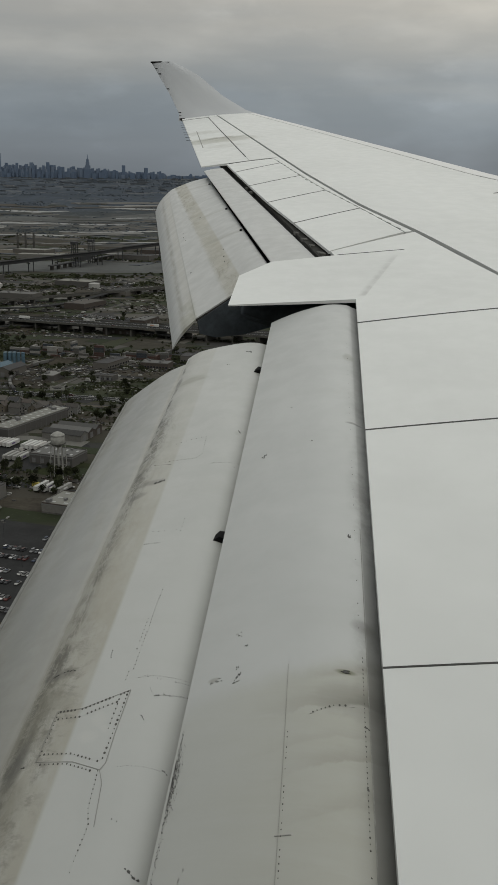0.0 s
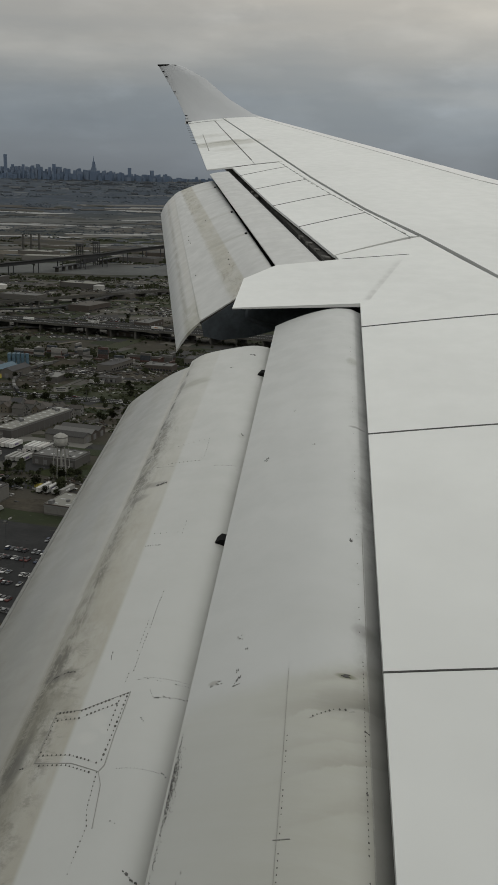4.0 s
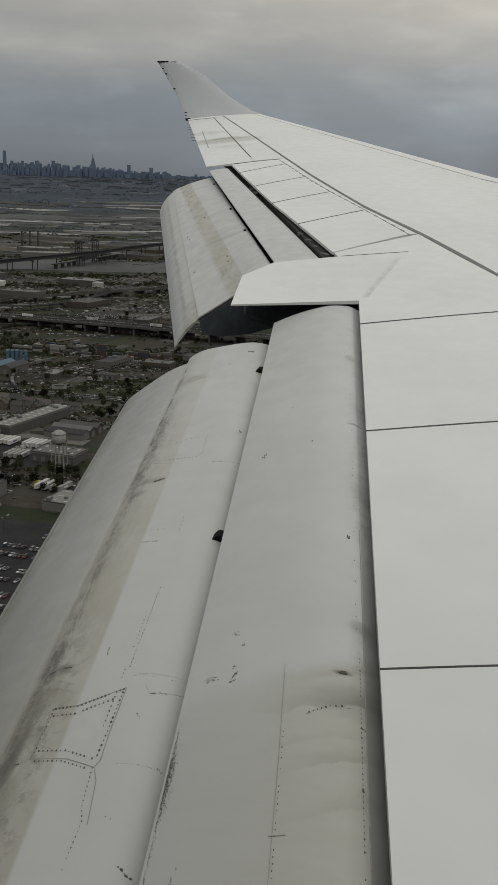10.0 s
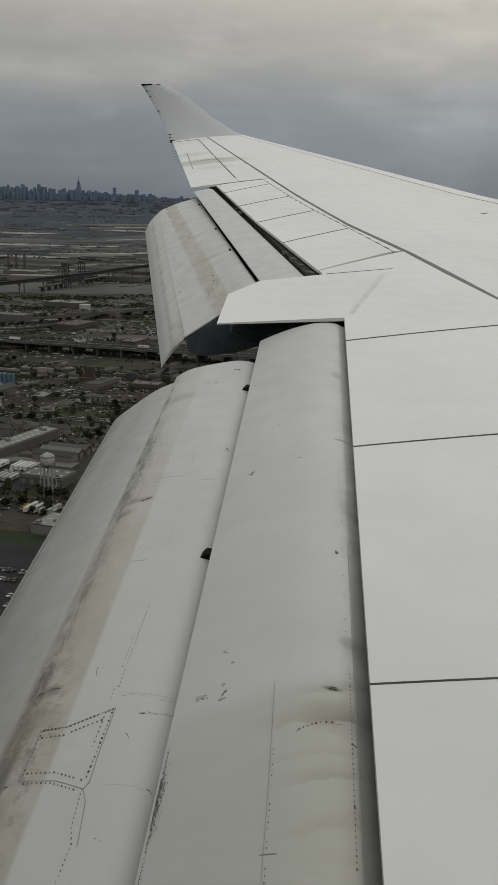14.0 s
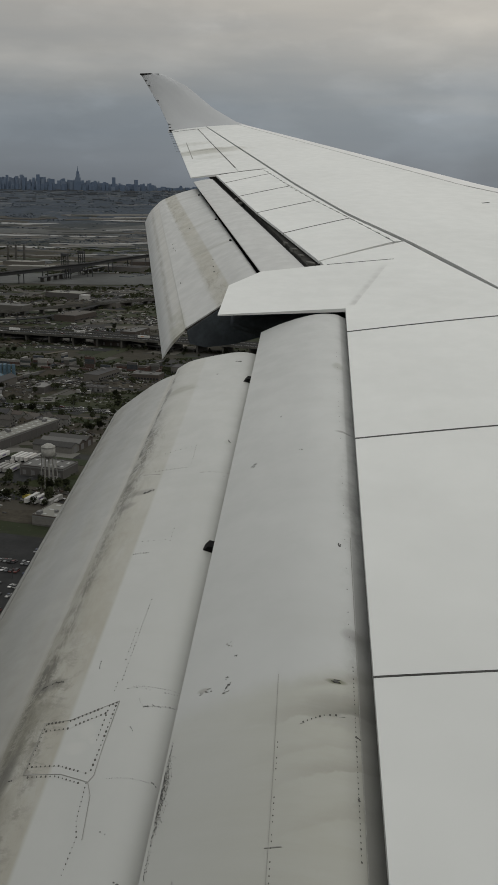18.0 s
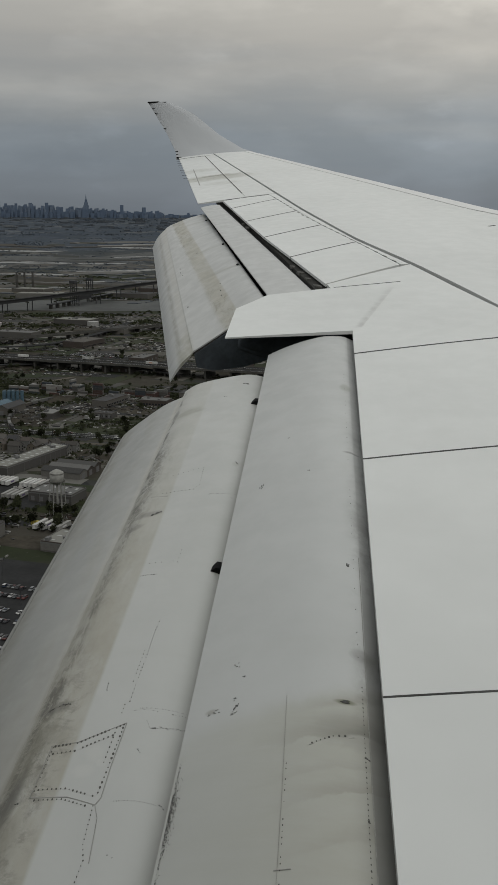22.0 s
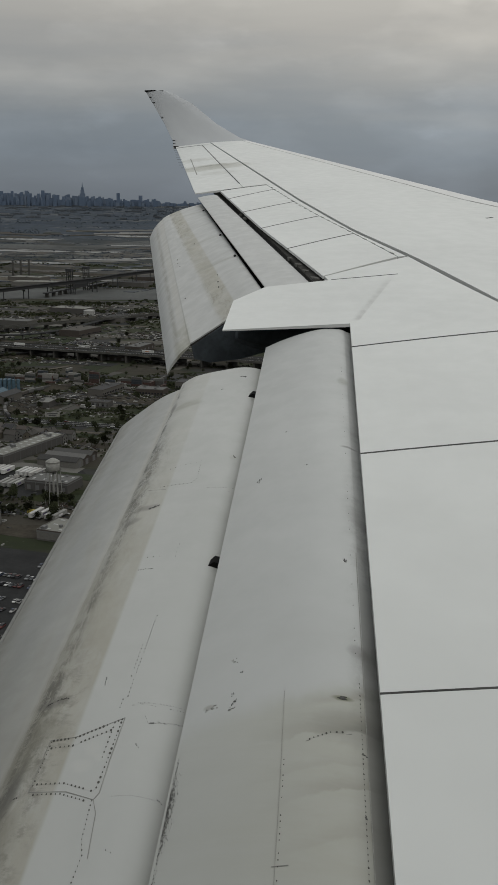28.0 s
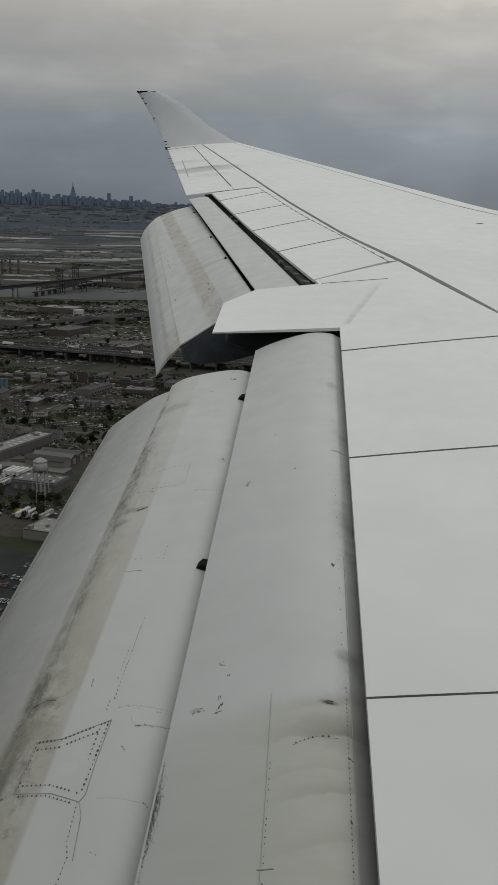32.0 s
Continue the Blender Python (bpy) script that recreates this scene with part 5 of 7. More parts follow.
for k, (u, v, a0, a1, th, w) in enumerate(((-60, 655, -80, 90, TH, 7), (-110, 660, -90, 300, 62, 6), (-10, 880, -110, 90, TH, 6), (-60, 1040, -120, 130, 8, 5), (-40, 1000, -100, 200, 58, 5), (-140, 1180, -60, 120, 40, 6), (40, 1400, -160, 160, TH, 8), (-80, 1400, -120, 260, 63, 8), (60, 1650, -240, 200, TH, 9), (-120, 1800, -150, 300, 66, 9))):
    line = [grid(u, v, lerp(a0, a1, j / 12), 5 * math.sin(j * 0.6 + k), th) for j in range(13)]
    strip("road", M_PALE if k % 3 == 2 else M_CONC if k % 3 else M_ASPH, line, w, 0.22 + 0.012 * k, "narrow service road between yards" if k % 3 < 2 else "pale dirt track across waste ground", "road", 0.15)
def plots(name, label, mat, seed, n, v0, v1, long, wide, thick, ways, z=0.0):
    """Yards, fields, flats and low roofs: many thin uneven slabs, each of one cover."""
    rnd = random.Random(seed)
    verts, faces = [], []
    for k in range(n):
        v = v0 + (v1 - v0) * rnd.random()
        if 2060 < v < 2385:
            continue
        u = rnd.uniform(-0.17, 0.13) * v
        a, b = rnd.uniform(*long) / 2, rnd.uniform(*wide) / 2
        m = G(u, v, 0, rnd.choice(ways) + rnd.uniform(-4, 4))
        h = z + thick * rnd.uniform(0.5, 1.0) + 0.004 * (k % 40)
        ring = []
        for x, y in ((-1, -1), (-0.3, -1), (0.4, -1), (1, -1), (1, 1), (0.2, 1), (-0.5, 1), (-1, 1)):
            ring.append((x * a * rnd.uniform(0.8, 1.0), y * b * rnd.uniform(0.6, 1.0)))
        i = len(verts)
        for w in (h, -2.0):
            for x, y in ring:
                p = m @ Vector((x, y, 0))
                verts.append(Vector((p.x, p.y, w + rise(math.hypot(p.x, p.y)))))
        faces.append([i + j for j in range(8)])
        faces += [[i + j, i + 8 + j, i + 8 + (j + 1) % 8, i + (j + 1) % 8] for j in range(8)]
    me = bpy.data.meshes.new(name)
    me.from_pydata(verts, [], faces)
    me.materials.append(mat)
    tagged(new(name, me), label, "ground cover", kind="stuff")
plots("yards", "dark yards, weeds and bare plots between the works", M_PLOT, 21, 90, 600, 1200, (30, 110), (10, 34), 0.10, (TH, TH, TH + 90, 6))
plots("yards", "yards, car parks and fields beyond the motorway", M_PLOT, 22, 150, 1250, 2060, (50, 220), (16, 60), 0.14, (TH, TH, TH + 90, 4))
plots("flats", "pale and dark flats, roofs and waste ground across the river", M_PLOTF, 23, 120, 2390, 3250, (50, 300), (14, 60), 1.0, (TH, -8, 0, 6, -16))
plots("flats", "far hazy flats and long roofs towards the town", M_PLOTF, 24, 46, 3200, 3750, (60, 340), (10, 50), 2.0, (0, 4, -6, -14))

def channel(d, u0, u1, wide, seed):
    """A long tidal pool that follows the land at one distance, with ragged ends and banks."""
    rnd = random.Random(seed)
    bm = bmesh.new()
    n = 26
    a, b, c = rnd.uniform(0, 6), rnd.uniform(0, 6), rnd.uniform(0, 6)
    rows = []
    for k in range(n + 1):
        t = k / n
        u = lerp(u0, u1, t)
        half = wide * 0.5 * (math.sin(math.pi * min(1, max(0.02, t))) ** 0.4) * (0.75 + 0.3 * math.sin(9 * t + a) + 0.15 * math.sin(31 * t + b))
        mid = d + wide * 0.5 * math.sin(4.5 * t + c) + rnd.uniform(-2, 2)
        row = []
        for e in (mid - half, mid + half):
            p = VIEW @ Vector((u, math.sqrt(e * e - u * u), 0))
            row += [bm.verts.new((p.x, p.y, rise(e) + 1.3)), bm.verts.new((p.x, p.y, rise(e) - 1.5))]
        rows.append(row)
    for p, q in zip(rows, rows[1:]):
        for i, j in ((0, 2), (2, 3), (3, 1), (1, 0)):
            bm.faces.new((p[i], p[j], q[j], q[i]))
    for p in (rows[0], rows[-1]):
        bm.faces.new((p[0], p[1], p[3], p[2]))
    bmesh.ops.recalc_face_normals(bm, faces=bm.faces)
    tagged(finish("water", bm, M_CHAN), "pale still channel across the marsh", "channel", kind="structure")
for k, (d, u0, u1, w) in enumerate(((2740, -420, -60, 34), (2880, -60, 330, 30), (3050, -470, -90, 40), (3130, -150, 210, 30), (3290, -420, 60, 42), (3400, 20, 420, 34), (3560, -480, -130, 40), (3620, -90, 300, 34))):
    channel(d, u0, u1, w, 70 + k)

def river(v, w, wave, phase, z=0.35):
    line = [(-1500 + 60 * k, v + wave * math.sin(k * 0.33 + phase) + 0.4 * wave * math.sin(k * 0.9 + 2 * phase)) for k in range(51)]
    strip("water", M_WATER, line, w, z, "calm grey river water", "river")
river(2220, 250, 34, 0.4)
river(2860, 90, 60, 2.1)
river(3420, 90, 60, 4.0, 1.2)
ROAD = [grid(-60, 930, a, 6 * math.sin(a / 60), TH) for a in range(-260, 300, 20)]
strip("road", M_ASPH, ROAD, 16, 0.42, "grey two-way road on a low bank", "road", 0.3)
for off in (-7, 0, 7):
    strip("road_marking", M_LINE, [(u + off * 0.45, v + off * 0.89) for u, v in ROAD], 0.3, 0.46, "worn white lane line", "road marking", 0.03)
for k, off in enumerate((-9, -3, 3, 9)):
    line = [grid(-20, 1150, a, off, TH) for a in (-420, 0, 420)]
    strip("ballast", M_DIRT, line, 4.6, 0.30, "brown ballast bed of a railway", "railway", 0.3)
    for g in (-0.75, 0.75):
        strip("railway_track", M_GIRD, [grid(-20, 1150, a, off + g, TH) for a in (-420, 0, 420)], 0.35, 0.46, "dark railway rail on ballast", "railway", 0.12)

# ---------------------------------------------------------------- viaduct
def viaduct(v, u0, u1, slope, w, h, label):
    root = thing("viaduct", (0, 0, 0), label, "viaduct")
    root.matrix_world = G(0, v, 0, slope)
    deck = part("deck", boxed(u0, u1, -w / 2, w / 2, h - 1.6, h), M_CONC, root)
    part("carriageway", boxed(u0, u1, -w / 2 + 1.0, w / 2 - 1.0, h + 0.004, h + 0.06), M_ASPH, root, "dark asphalt carriageway")
    for y in (-w / 2 + 0.3, 0, w / 2 - 0.3):
        part("parapet", boxed(u0, u1, y - 0.25, y + 0.25, h + 0.004, h + 1.0), M_CONC, root)
    for y in (-w / 4, w / 4):
        part("lane_line", boxed(u0, u1, y - 0.15, y + 0.15, h + 0.065, h + 0.08), M_LINE, root)
    x = u0 + 10
    while x < u1:
        part("pier", boxed(x - 1.1, x + 1.1, -w / 2 + 2, w / 2 - 2, -0.5, h - 1.604), M_CONC, root)
        x += 34
    return root
VD = viaduct(1300, -520, 620, TH, 38, 12.0, "long grey concrete motorway viaduct on piers")
VD2 = viaduct(1700, -600, 500, 34, 16, 8.0, "low concrete road bridge on piers")

def skyway():
    """A long dark steel road bridge that curves away over the river."""
    line = [(-300 + 46 * k, 2010 + 40 * k + 1.9 * k * k * (1 if k > 6 else 0.5)) for k in range(20)]
    root = thing("skyway", (0, 0, 0), "long dark steel road bridge curving away over the river", "bridge")
    def band(name, w, z0, z1, mat):
        bm = bmesh.new()
        rows = []
        for i, (u, v) in enumerate(line):
            p, q = line[max(0, i - 1)], line[min(len(line) - 1, i + 1)]
            t = Vector((q[0] - p[0], q[1] - p[1])).normalized()
            h = 12 * math.sin(math.pi * i / 19)
            rows.append([bm.verts.new(G(u - s * t.y * w / 2, v + s * t.x * w / 2, z + h).translation) for s, z in ((-1, z0), (1, z0), (1, z1), (-1, z1))])
        for a, c in zip(rows, rows[1:]):
            for j in range(4):
                bm.faces.new((a[j], a[(j + 1) % 4], c[(j + 1) % 4], c[j]))
        bm.faces.new(rows[0]); bm.faces.new(rows[-1][::-1])
        bmesh.ops.recalc_face_normals(bm, faces=bm.faces)
        return part(name, bm, mat, root)
    band("truss", 10, 14, 20, M_GIRD)
    band("deck", 15, 20.01, 21.2, M_ASPH)
    for i, (u, v) in enumerate(line):
        h = 12 * math.sin(math.pi * i / 19)
        for x in (-5, 5):
            pr = part("pier", boxed(x - 1.0, x + 1.0, -1.2, 1.2, -0.5, 13.99 + h), M_GIRD, root)
            pr.matrix_world = G(u, v)
skyway()
def ramp_road(line, w, z):
    """A curved slip road carried on piers."""
    strip("slip_road", M_ASPH, line, w, z, "curved slip road on concrete piers", "road", 1.2)
    for u, v in line[1:-1]:
        ob = finish("bridge_pier", boxed(-1.0, 1.0, -2.5, 2.5, -0.5, z - 1.204), M_CONC)
        ob.matrix_world = G(u, v)
        tagged(ob, "plain concrete pier under a slip road", "pier", "slip road piers")
arc = [(-330 + 26 * k, 1505 + 0.0105 * (k * 26 - 190) ** 2 * (1 if k > 7 else 0.4)) for k in range(15)]
ramp_road(arc, 11, 7.5)
ramp_road([(-150 + 18 * k, 1330 - 9 * k + 60 * math.sin(k / 4.5)) for k in range(14)], 9, 6.0)
strip("road", M_CONC, [(-260, 2030), (-120, 2010), (60, 1960), (150, 1800), (130, 1650)], 14, 0.5, "pale main road towards the river bridge", "road", 0.3)

# ---------------------------------------------------------------- vehicles
def wheel_bm(r, w):
    bm = bmesh.new()
    bmesh.ops.create_cone(bm, cap_ends=True, segments=12, radius1=r, radius2=r, depth=w, matrix=pose(0, 0, 0, 90, 0, 0))
    return bm
def body_bm(profile, w, bev=0.06):
    """A side outline (x, z) given width, with softened edges."""
    bm = bmesh.new()
    a = [bm.verts.new((x, -w / 2, z)) for x, z in profile]
    b = [bm.verts.new((x, w / 2, z)) for x, z in profile]
    bm.faces.new(a[::-1]); bm.faces.new(b)
    for i in range(len(a)):
        j = (i + 1) % len(a)
        bm.faces.new((a[i], a[j], b[j], b[i]))
    bmesh.ops.recalc_face_normals(bm, faces=bm.faces)
    bmesh.ops.bevel(bm, geom=list(bm.edges), offset=bev, segments=1, affect="EDGES")
    return bm
def car_model(kind):
    root = thing("parked_car", (0, 0, 0), "parked car on worn asphalt", "car", "cars in the car park")
    if kind == "suv":
        part("body", body_bm([(-2.3, 0.35), (2.3, 0.35), (2.3, 0.9), (1.2, 1.02), (-2.25, 1.02)], 1.85), M_CAR, root)
        part("cabin", body_bm([(-2.2, 1.03), (1.05, 1.03), (0.45, 1.65), (-2.0, 1.68)], 1.7), M_GLASSD, root, "dark cabin windows")
        part("roof", body_bm([(-1.95, 1.66), (0.4, 1.66), (0.3, 1.74), (-1.9, 1.75)], 1.5, 0.02), M_CAR, root)
    else:
        part("body", body_bm([(-2.25, 0.3), (2.25, 0.3), (2.25, 0.72), (1.0, 0.88), (-1.5, 0.92), (-2.25, 0.85)], 1.78), M_CAR, root)
        part("cabin", body_bm([(-1.6, 0.9), (1.0, 0.87), (0.2, 1.36), (-1.0, 1.38)], 1.6), M_GLASSD, root, "dark cabin windows")
        part("roof", body_bm([(-0.95, 1.36), (0.15, 1.35), (0.05, 1.43), (-0.85, 1.44)], 1.35, 0.02), M_CAR, root)
    for x in (-1.4, 1.4):
        for y in (-0.8, 0.8):
            w = part("wheel", wheel_bm(0.34, 0.24), M_TYRE, root)
            w.location = (x, y, 0.34)
    return root
CARS = [car_model("saloon"), car_model("suv")]
def put(model, u, v, turn, z=0.14, first=set()):
    m = G(u, v, z, turn)
    if model.name not in first:
        first.add(model.name)
        model.matrix_world = m
        return model
    return copy_thing(model, m)
rng = random.Random(5)
for j, b in enumerate((-50, -38, -20, -8, 10, 22, 40, 52)):
    for k in range(42):
        if rng.random() < 0.76:
            u, v = grid(-50, 505, -64 + 2.75 * k, b + rng.uniform(-0.4, 0.4))
            if u < -12 and v < 545:
                put(rng.choice(CARS), u, v, TH + 90 + rng.choice((0, 180)) + rng.uniform(-3, 3))
for k in range(30):
    u, v = grid(-70, 655, rng.uniform(-60, 70), rng.choice((-6, 6, 12)) + rng.uniform(-1, 1))
    put(rng.choice(CARS), u, v, TH + rng.choice((0, 90, 180)) + rng.uniform(-6, 6), 0.3)
for k in range(50):
    j = k % 10
    u, v = grid(-10, 1450, -42 + 9 * j, -20 + 6.2 * (k // 10))
    put(rng.choice(CARS), u + rng.uniform(-1, 1), v, TH + 62 + rng.uniform(-4, 4), 0.16)

def trailer_model():
    root = thing("box_trailer", (0, 0, 0), "long white box trailer parked in the lorry yard", "trailer", "trailers in the lorry yard")
    part("box", boxed(-7.6, 7.6, -1.28, 1.28, 1.15, 4.05, bev=0.05), M_TRAIL, root)
    part("chassis", boxed(-7.3, 6.8, -0.5, 0.5, 0.85, 1.14), M_GIRD, root)
    part("side_stripe", boxed(-3.2, 1.6, -1.30, -1.284, 2.1, 3.2), M_STRIPE, root, "dull violet and orange bar")
    for x in (-6.3, -5.0):
        for y in (-0.95, 0.95):
            w = part("wheel", wheel_bm(0.5, 0.5), M_TYRE, root)
            w.location = (x, y, 0.5)
    part("landing_leg", boxed(4.5, 4.7, -0.7, 0.7, 0.0, 0.85), M_GIRD, root)
    return root
M_STRIPE = ramp_mat("trailer_stripe", [(0.10, 0.07, 0.16), (0.5, 0.5, 0.5), (0.30, 0.14, 0.06), (0.5, 0.5, 0.5)], 0.6)
def tractor_model():
    root = thing("road_tractor", (0, 0, 0), "white road tractor standing without a trailer", "lorry", "tractors in the lorry yard")
    part("cab", body_bm([(0.2, 0.7), (3.4, 0.7), (3.4, 1.7), (1.9, 1.9), (1.5, 2.9), (-0.3, 3.3), (-0.3, 0.7)], 2.3, 0.08), M_TRAIL, root)
    part("windscreen", body_bm([(1.93, 1.95), (1.98, 1.97), (1.58, 2.85), (1.53, 2.83)], 2.0, 0.01), M_GLASSD, root)
    part("chassis", boxed(-3.4, 0.2, -0.5, 0.5, 0.7, 0.95), M_GIRD, root)
    for x in (-2.8, -1.6, 2.4):
        for y in (-0.95, 0.95):
            w = part("wheel", wheel_bm(0.5, 0.45), M_TYRE, root)
            w.location = (x, y, 0.5)
    return root
TR, TK = trailer_model(), tractor_model()
for a0, b, n, turn, gap in ((-46, 14, 8, 90, 3.7), (-12, 14, 6, 90, 3.7), (18, 15, 5, 90, 3.8), (-44, -16, 6, 86, 3.7), (-14, -18, 7, 88, 3.8), (22, -16, 4, 92, 3.9)):
    for k in range(n):
        if rng.random() < 0.9:
            u, v = grid(-88, 742, a0 + k * gap, b + rng.uniform(-0.7, 0.7))
            put(TR, u, v, TH + turn + rng.uniform(-1, 1))
for u, v, turn in ((-60, 868, 30), (-52, 872, 33), (-102, 690, 62), (-97, 688, 62), (-92, 686, 62), (-20, 985, TH), (-110, 1235 - 170, 10), (-48, 640, 62), (-43, 638, 62), (-38, 636, 62), (-33, 634, 62)):
    put(TR, u, v, turn, 0.3)
for k in range(9):
    u, v = grid(-88, 742, rng.uniform(-50, 50), rng.uniform(-4, 4))
    put(TK, u, v, TH + 90 * rng.randrange(4) + rng.uniform(-8, 8))
# traffic on the viaduct and the road
for k in range(30):
    u = -300 + 22 * k + rng.uniform(-8, 8)
    a = radians(TH)
    lane = rng.choice((-13.5, -5.5, 5.5, 13.5))
    put(TR if k % 4 == 0 else rng.choice(CARS), u * math.cos(a) - lane * math.sin(a), 1300 + u * math.sin(a) + lane * math.cos(a), TH, 12.1)
for k in range(26):
    a = -200 + 15 * k + rng.uniform(-4, 4)
    lane = rng.choice((-3.5, 3.5))
    u, v = grid(-60, 930, a, 6 * math.sin(a / 60) + lane)
    put(rng.choice(CARS), u, v, TH, 0.46)

# ---------------------------------------------------------------- buildings
M_SKYLT = simple("skylight_plastic", (0.24, 0.245, 0.24), 0.4, 0, 0.1, 0.5)
def flat_building(u, v, w, d, h, turn, label, docks=0, units=4, rows=0, name="warehouse", top=None):
    root = thing(name, (0, 0, 0), label, name.replace("_", " "), "industrial buildings")
    root.matrix_world = G(u, v, 0.12, turn)
    part("wall", boxed(-w / 2, w / 2, -d / 2, d / 2, -0.3, h), M_WALL, root)
    part("roof", boxed(-w / 2 + 0.4, w / 2 - 0.4, -d / 2 + 0.4, d / 2 - 0.4, h + 0.004, h + 0.25), top or M_ROOF, root)
    for x0, x1, y0, y1 in ((-w / 2, w / 2, -d / 2, -d / 2 + 0.38), (-w / 2, w / 2, d / 2 - 0.38, d / 2), (-w / 2, -w / 2 + 0.38, -d / 2 + 0.4, d / 2 - 0.4), (w / 2 - 0.38, w / 2, -d / 2 + 0.4, d / 2 - 0.4)):
        part("parapet", boxed(x0, x1, y0, y1, h + 0.004, h + 0.7), M_WALL, root)
    for k in range(units):
        x, y, s = rng.uniform(-w * 0.42, w * 0.42), rng.uniform(-d * 0.35, d * 0.35), rng.uniform(0.9, 1.9)
        part("roof_unit", boxed(x - s, x + s, y - s * 0.7, y + s * 0.7, h + 0.254, h + 0.5 + s), M_DOCK, root)
    if v < 840:
        # skylights in rows, a plinth and rain pipes on the buildings that are seen from close by
        n = max(3, int(w / 7))
        for i in range(n):
            for y in (-d * 0.22, d * 0.22):
                x = -w / 2 + (i + 0.5) * w / n
                part("skylight", boxed(x - 0.9, x + 0.9, y - 1.6, y + 1.6, h + 0.254, h + 0.5, bev=0.08), M_SKYLT, root, "pale plastic skylight")
            part("rain_pipe", boxed(-w / 2 + i * w / n - 0.1 + 0.3, -w / 2 + i * w / n + 0.4, -d / 2 - 0.16, -d / 2 - 0.01, 0.0, h - 0.2), M_DOCK, root)
        part("plinth", boxed(-w / 2 - 0.08, w / 2 + 0.08, -d / 2 - 0.08, d / 2 + 0.08, -0.3, 0.9), M_CONC, root)
        part("eaves_band", boxed(-w / 2 - 0.06, w / 2 + 0.06, -d / 2 - 0.06, d / 2 + 0.06, h - 0.9, h - 0.1), M_DOCK, root)
    for k in range(docks):
        x = -w / 2 + (k + 0.5) * w / docks
        part("dock_door", boxed(x - 1.4, x + 1.4, -d / 2 - 0.06, -d / 2 - 0.01, 0.9, min(h - 0.6, 4.2)), M_DOCK, root)
    for r in range(rows):
        n = int(w / 3.2)
        for k in range(n):
            x = -w / 2 + (k + 0.5) * w / n
            part("window", boxed(x - 1.0, x + 1.0, -d / 2 - 0.05, -d / 2 - 0.01, 1.2 + r * 3.4, 2.9 + r * 3.4), M_WIN, root)
    return root
flat_building(-66, 812, 84, 17, 8, 58, "long low warehouse with a pale flat roof", docks=0, units=5, top=M_PALEROOF)
flat_building(-118, 770, 60, 20, 7.5, TH, "long low lorry depot with grey roof and dock doors", docks=15, units=4, name="depot")
flat_building(-40, 706, 34, 22, 7, TH, "dark flat-roofed warehouse beside the lorry yard", docks=5, units=2)
flat_building(-92, 655 - 26, 44, 16, 9, TH, "brick office block with rows of windows", rows=2, units=3, name="office_block")
flat_building(-30, 600, 26, 20, 6, 62, "pale flat-roofed warehouse beside the car park", docks=3, units=2, top=M_PALEROOF)
flat_building(-120, 560, 36, 50, 7, 62, "low grey workshop beside the car park", units=4, name="workshop")
for u, v, w, d, h, t in ((90, 905, 46, 22, 7, 0), (-2, 1075, 44, 18, 6, 90), (46, 1060, 30, 18, 6, 0), (-128, 1030, 30, 16, 5, 90), (-150, 1090, 34, 20, 6, 0), (95, 1090, 40, 22, 7, 0),
                         (150, 1290, 60, 30, 8, 0), (44, 1385, 46, 22, 7, 90), (-105, 1390, 60, 26, 7, 0), (-190, 1380, 50, 30, 7, 90), (190, 1420, 80, 36, 8, 0), (110, 1480, 40, 26, 6, 90), (10, 1300, 40, 18, 6, 0),
                         (-40, 1560, 60, 36, 9, 90), (-220, 1560, 60, 40, 8, 0), (240, 1580, 60, 50, 8, 90), (-150, 1690, 70, 30, 8, 0), (20, 1730, 60, 34, 8, 90), (-60, 1010, 26, 14, 5, 90), (-8, 1000, 22, 12, 5, 0)):
    flat_building(u, v, w, d, h, TH + t + rng.uniform(-6, 6), rng.choice(("low industrial shed with a flat roof", "grey flat-roofed warehouse amid yards", "plain workshop with a weathered roof")), docks=rng.choice((0, 4)), units=3, rows=rng.choice((0, 0, 1)), name=rng.choice(("workshop", "warehouse")))
BIG = [(-150, 2470, 130, 50, 10, -12), (60, 2440, 90, 50, 10, -27), (230, 2460, 90, 50, 10, 60), (-330, 2480, 120, 60, 11, -20), (-60, 1870, 70, 40, 9, -27), (-240, 1950, 90, 40, 9, 60), (150, 1860, 60, 40, 9, 60), (330, 1880, 120, 50, 9, -27), (-190, 2620, 90, 50, 10, -27), (140, 2610, 120, 60, 10, -20)]
for k, (u, v, w, d, h, t) in enumerate(BIG):
    flat_building(u, v, w, d, h, t, "large distribution warehouse with a white roof" if k % 4 == 0 else "large distribution warehouse with a grey roof", units=6, top=M_PALEROOF if k % 4 == 0 else None)

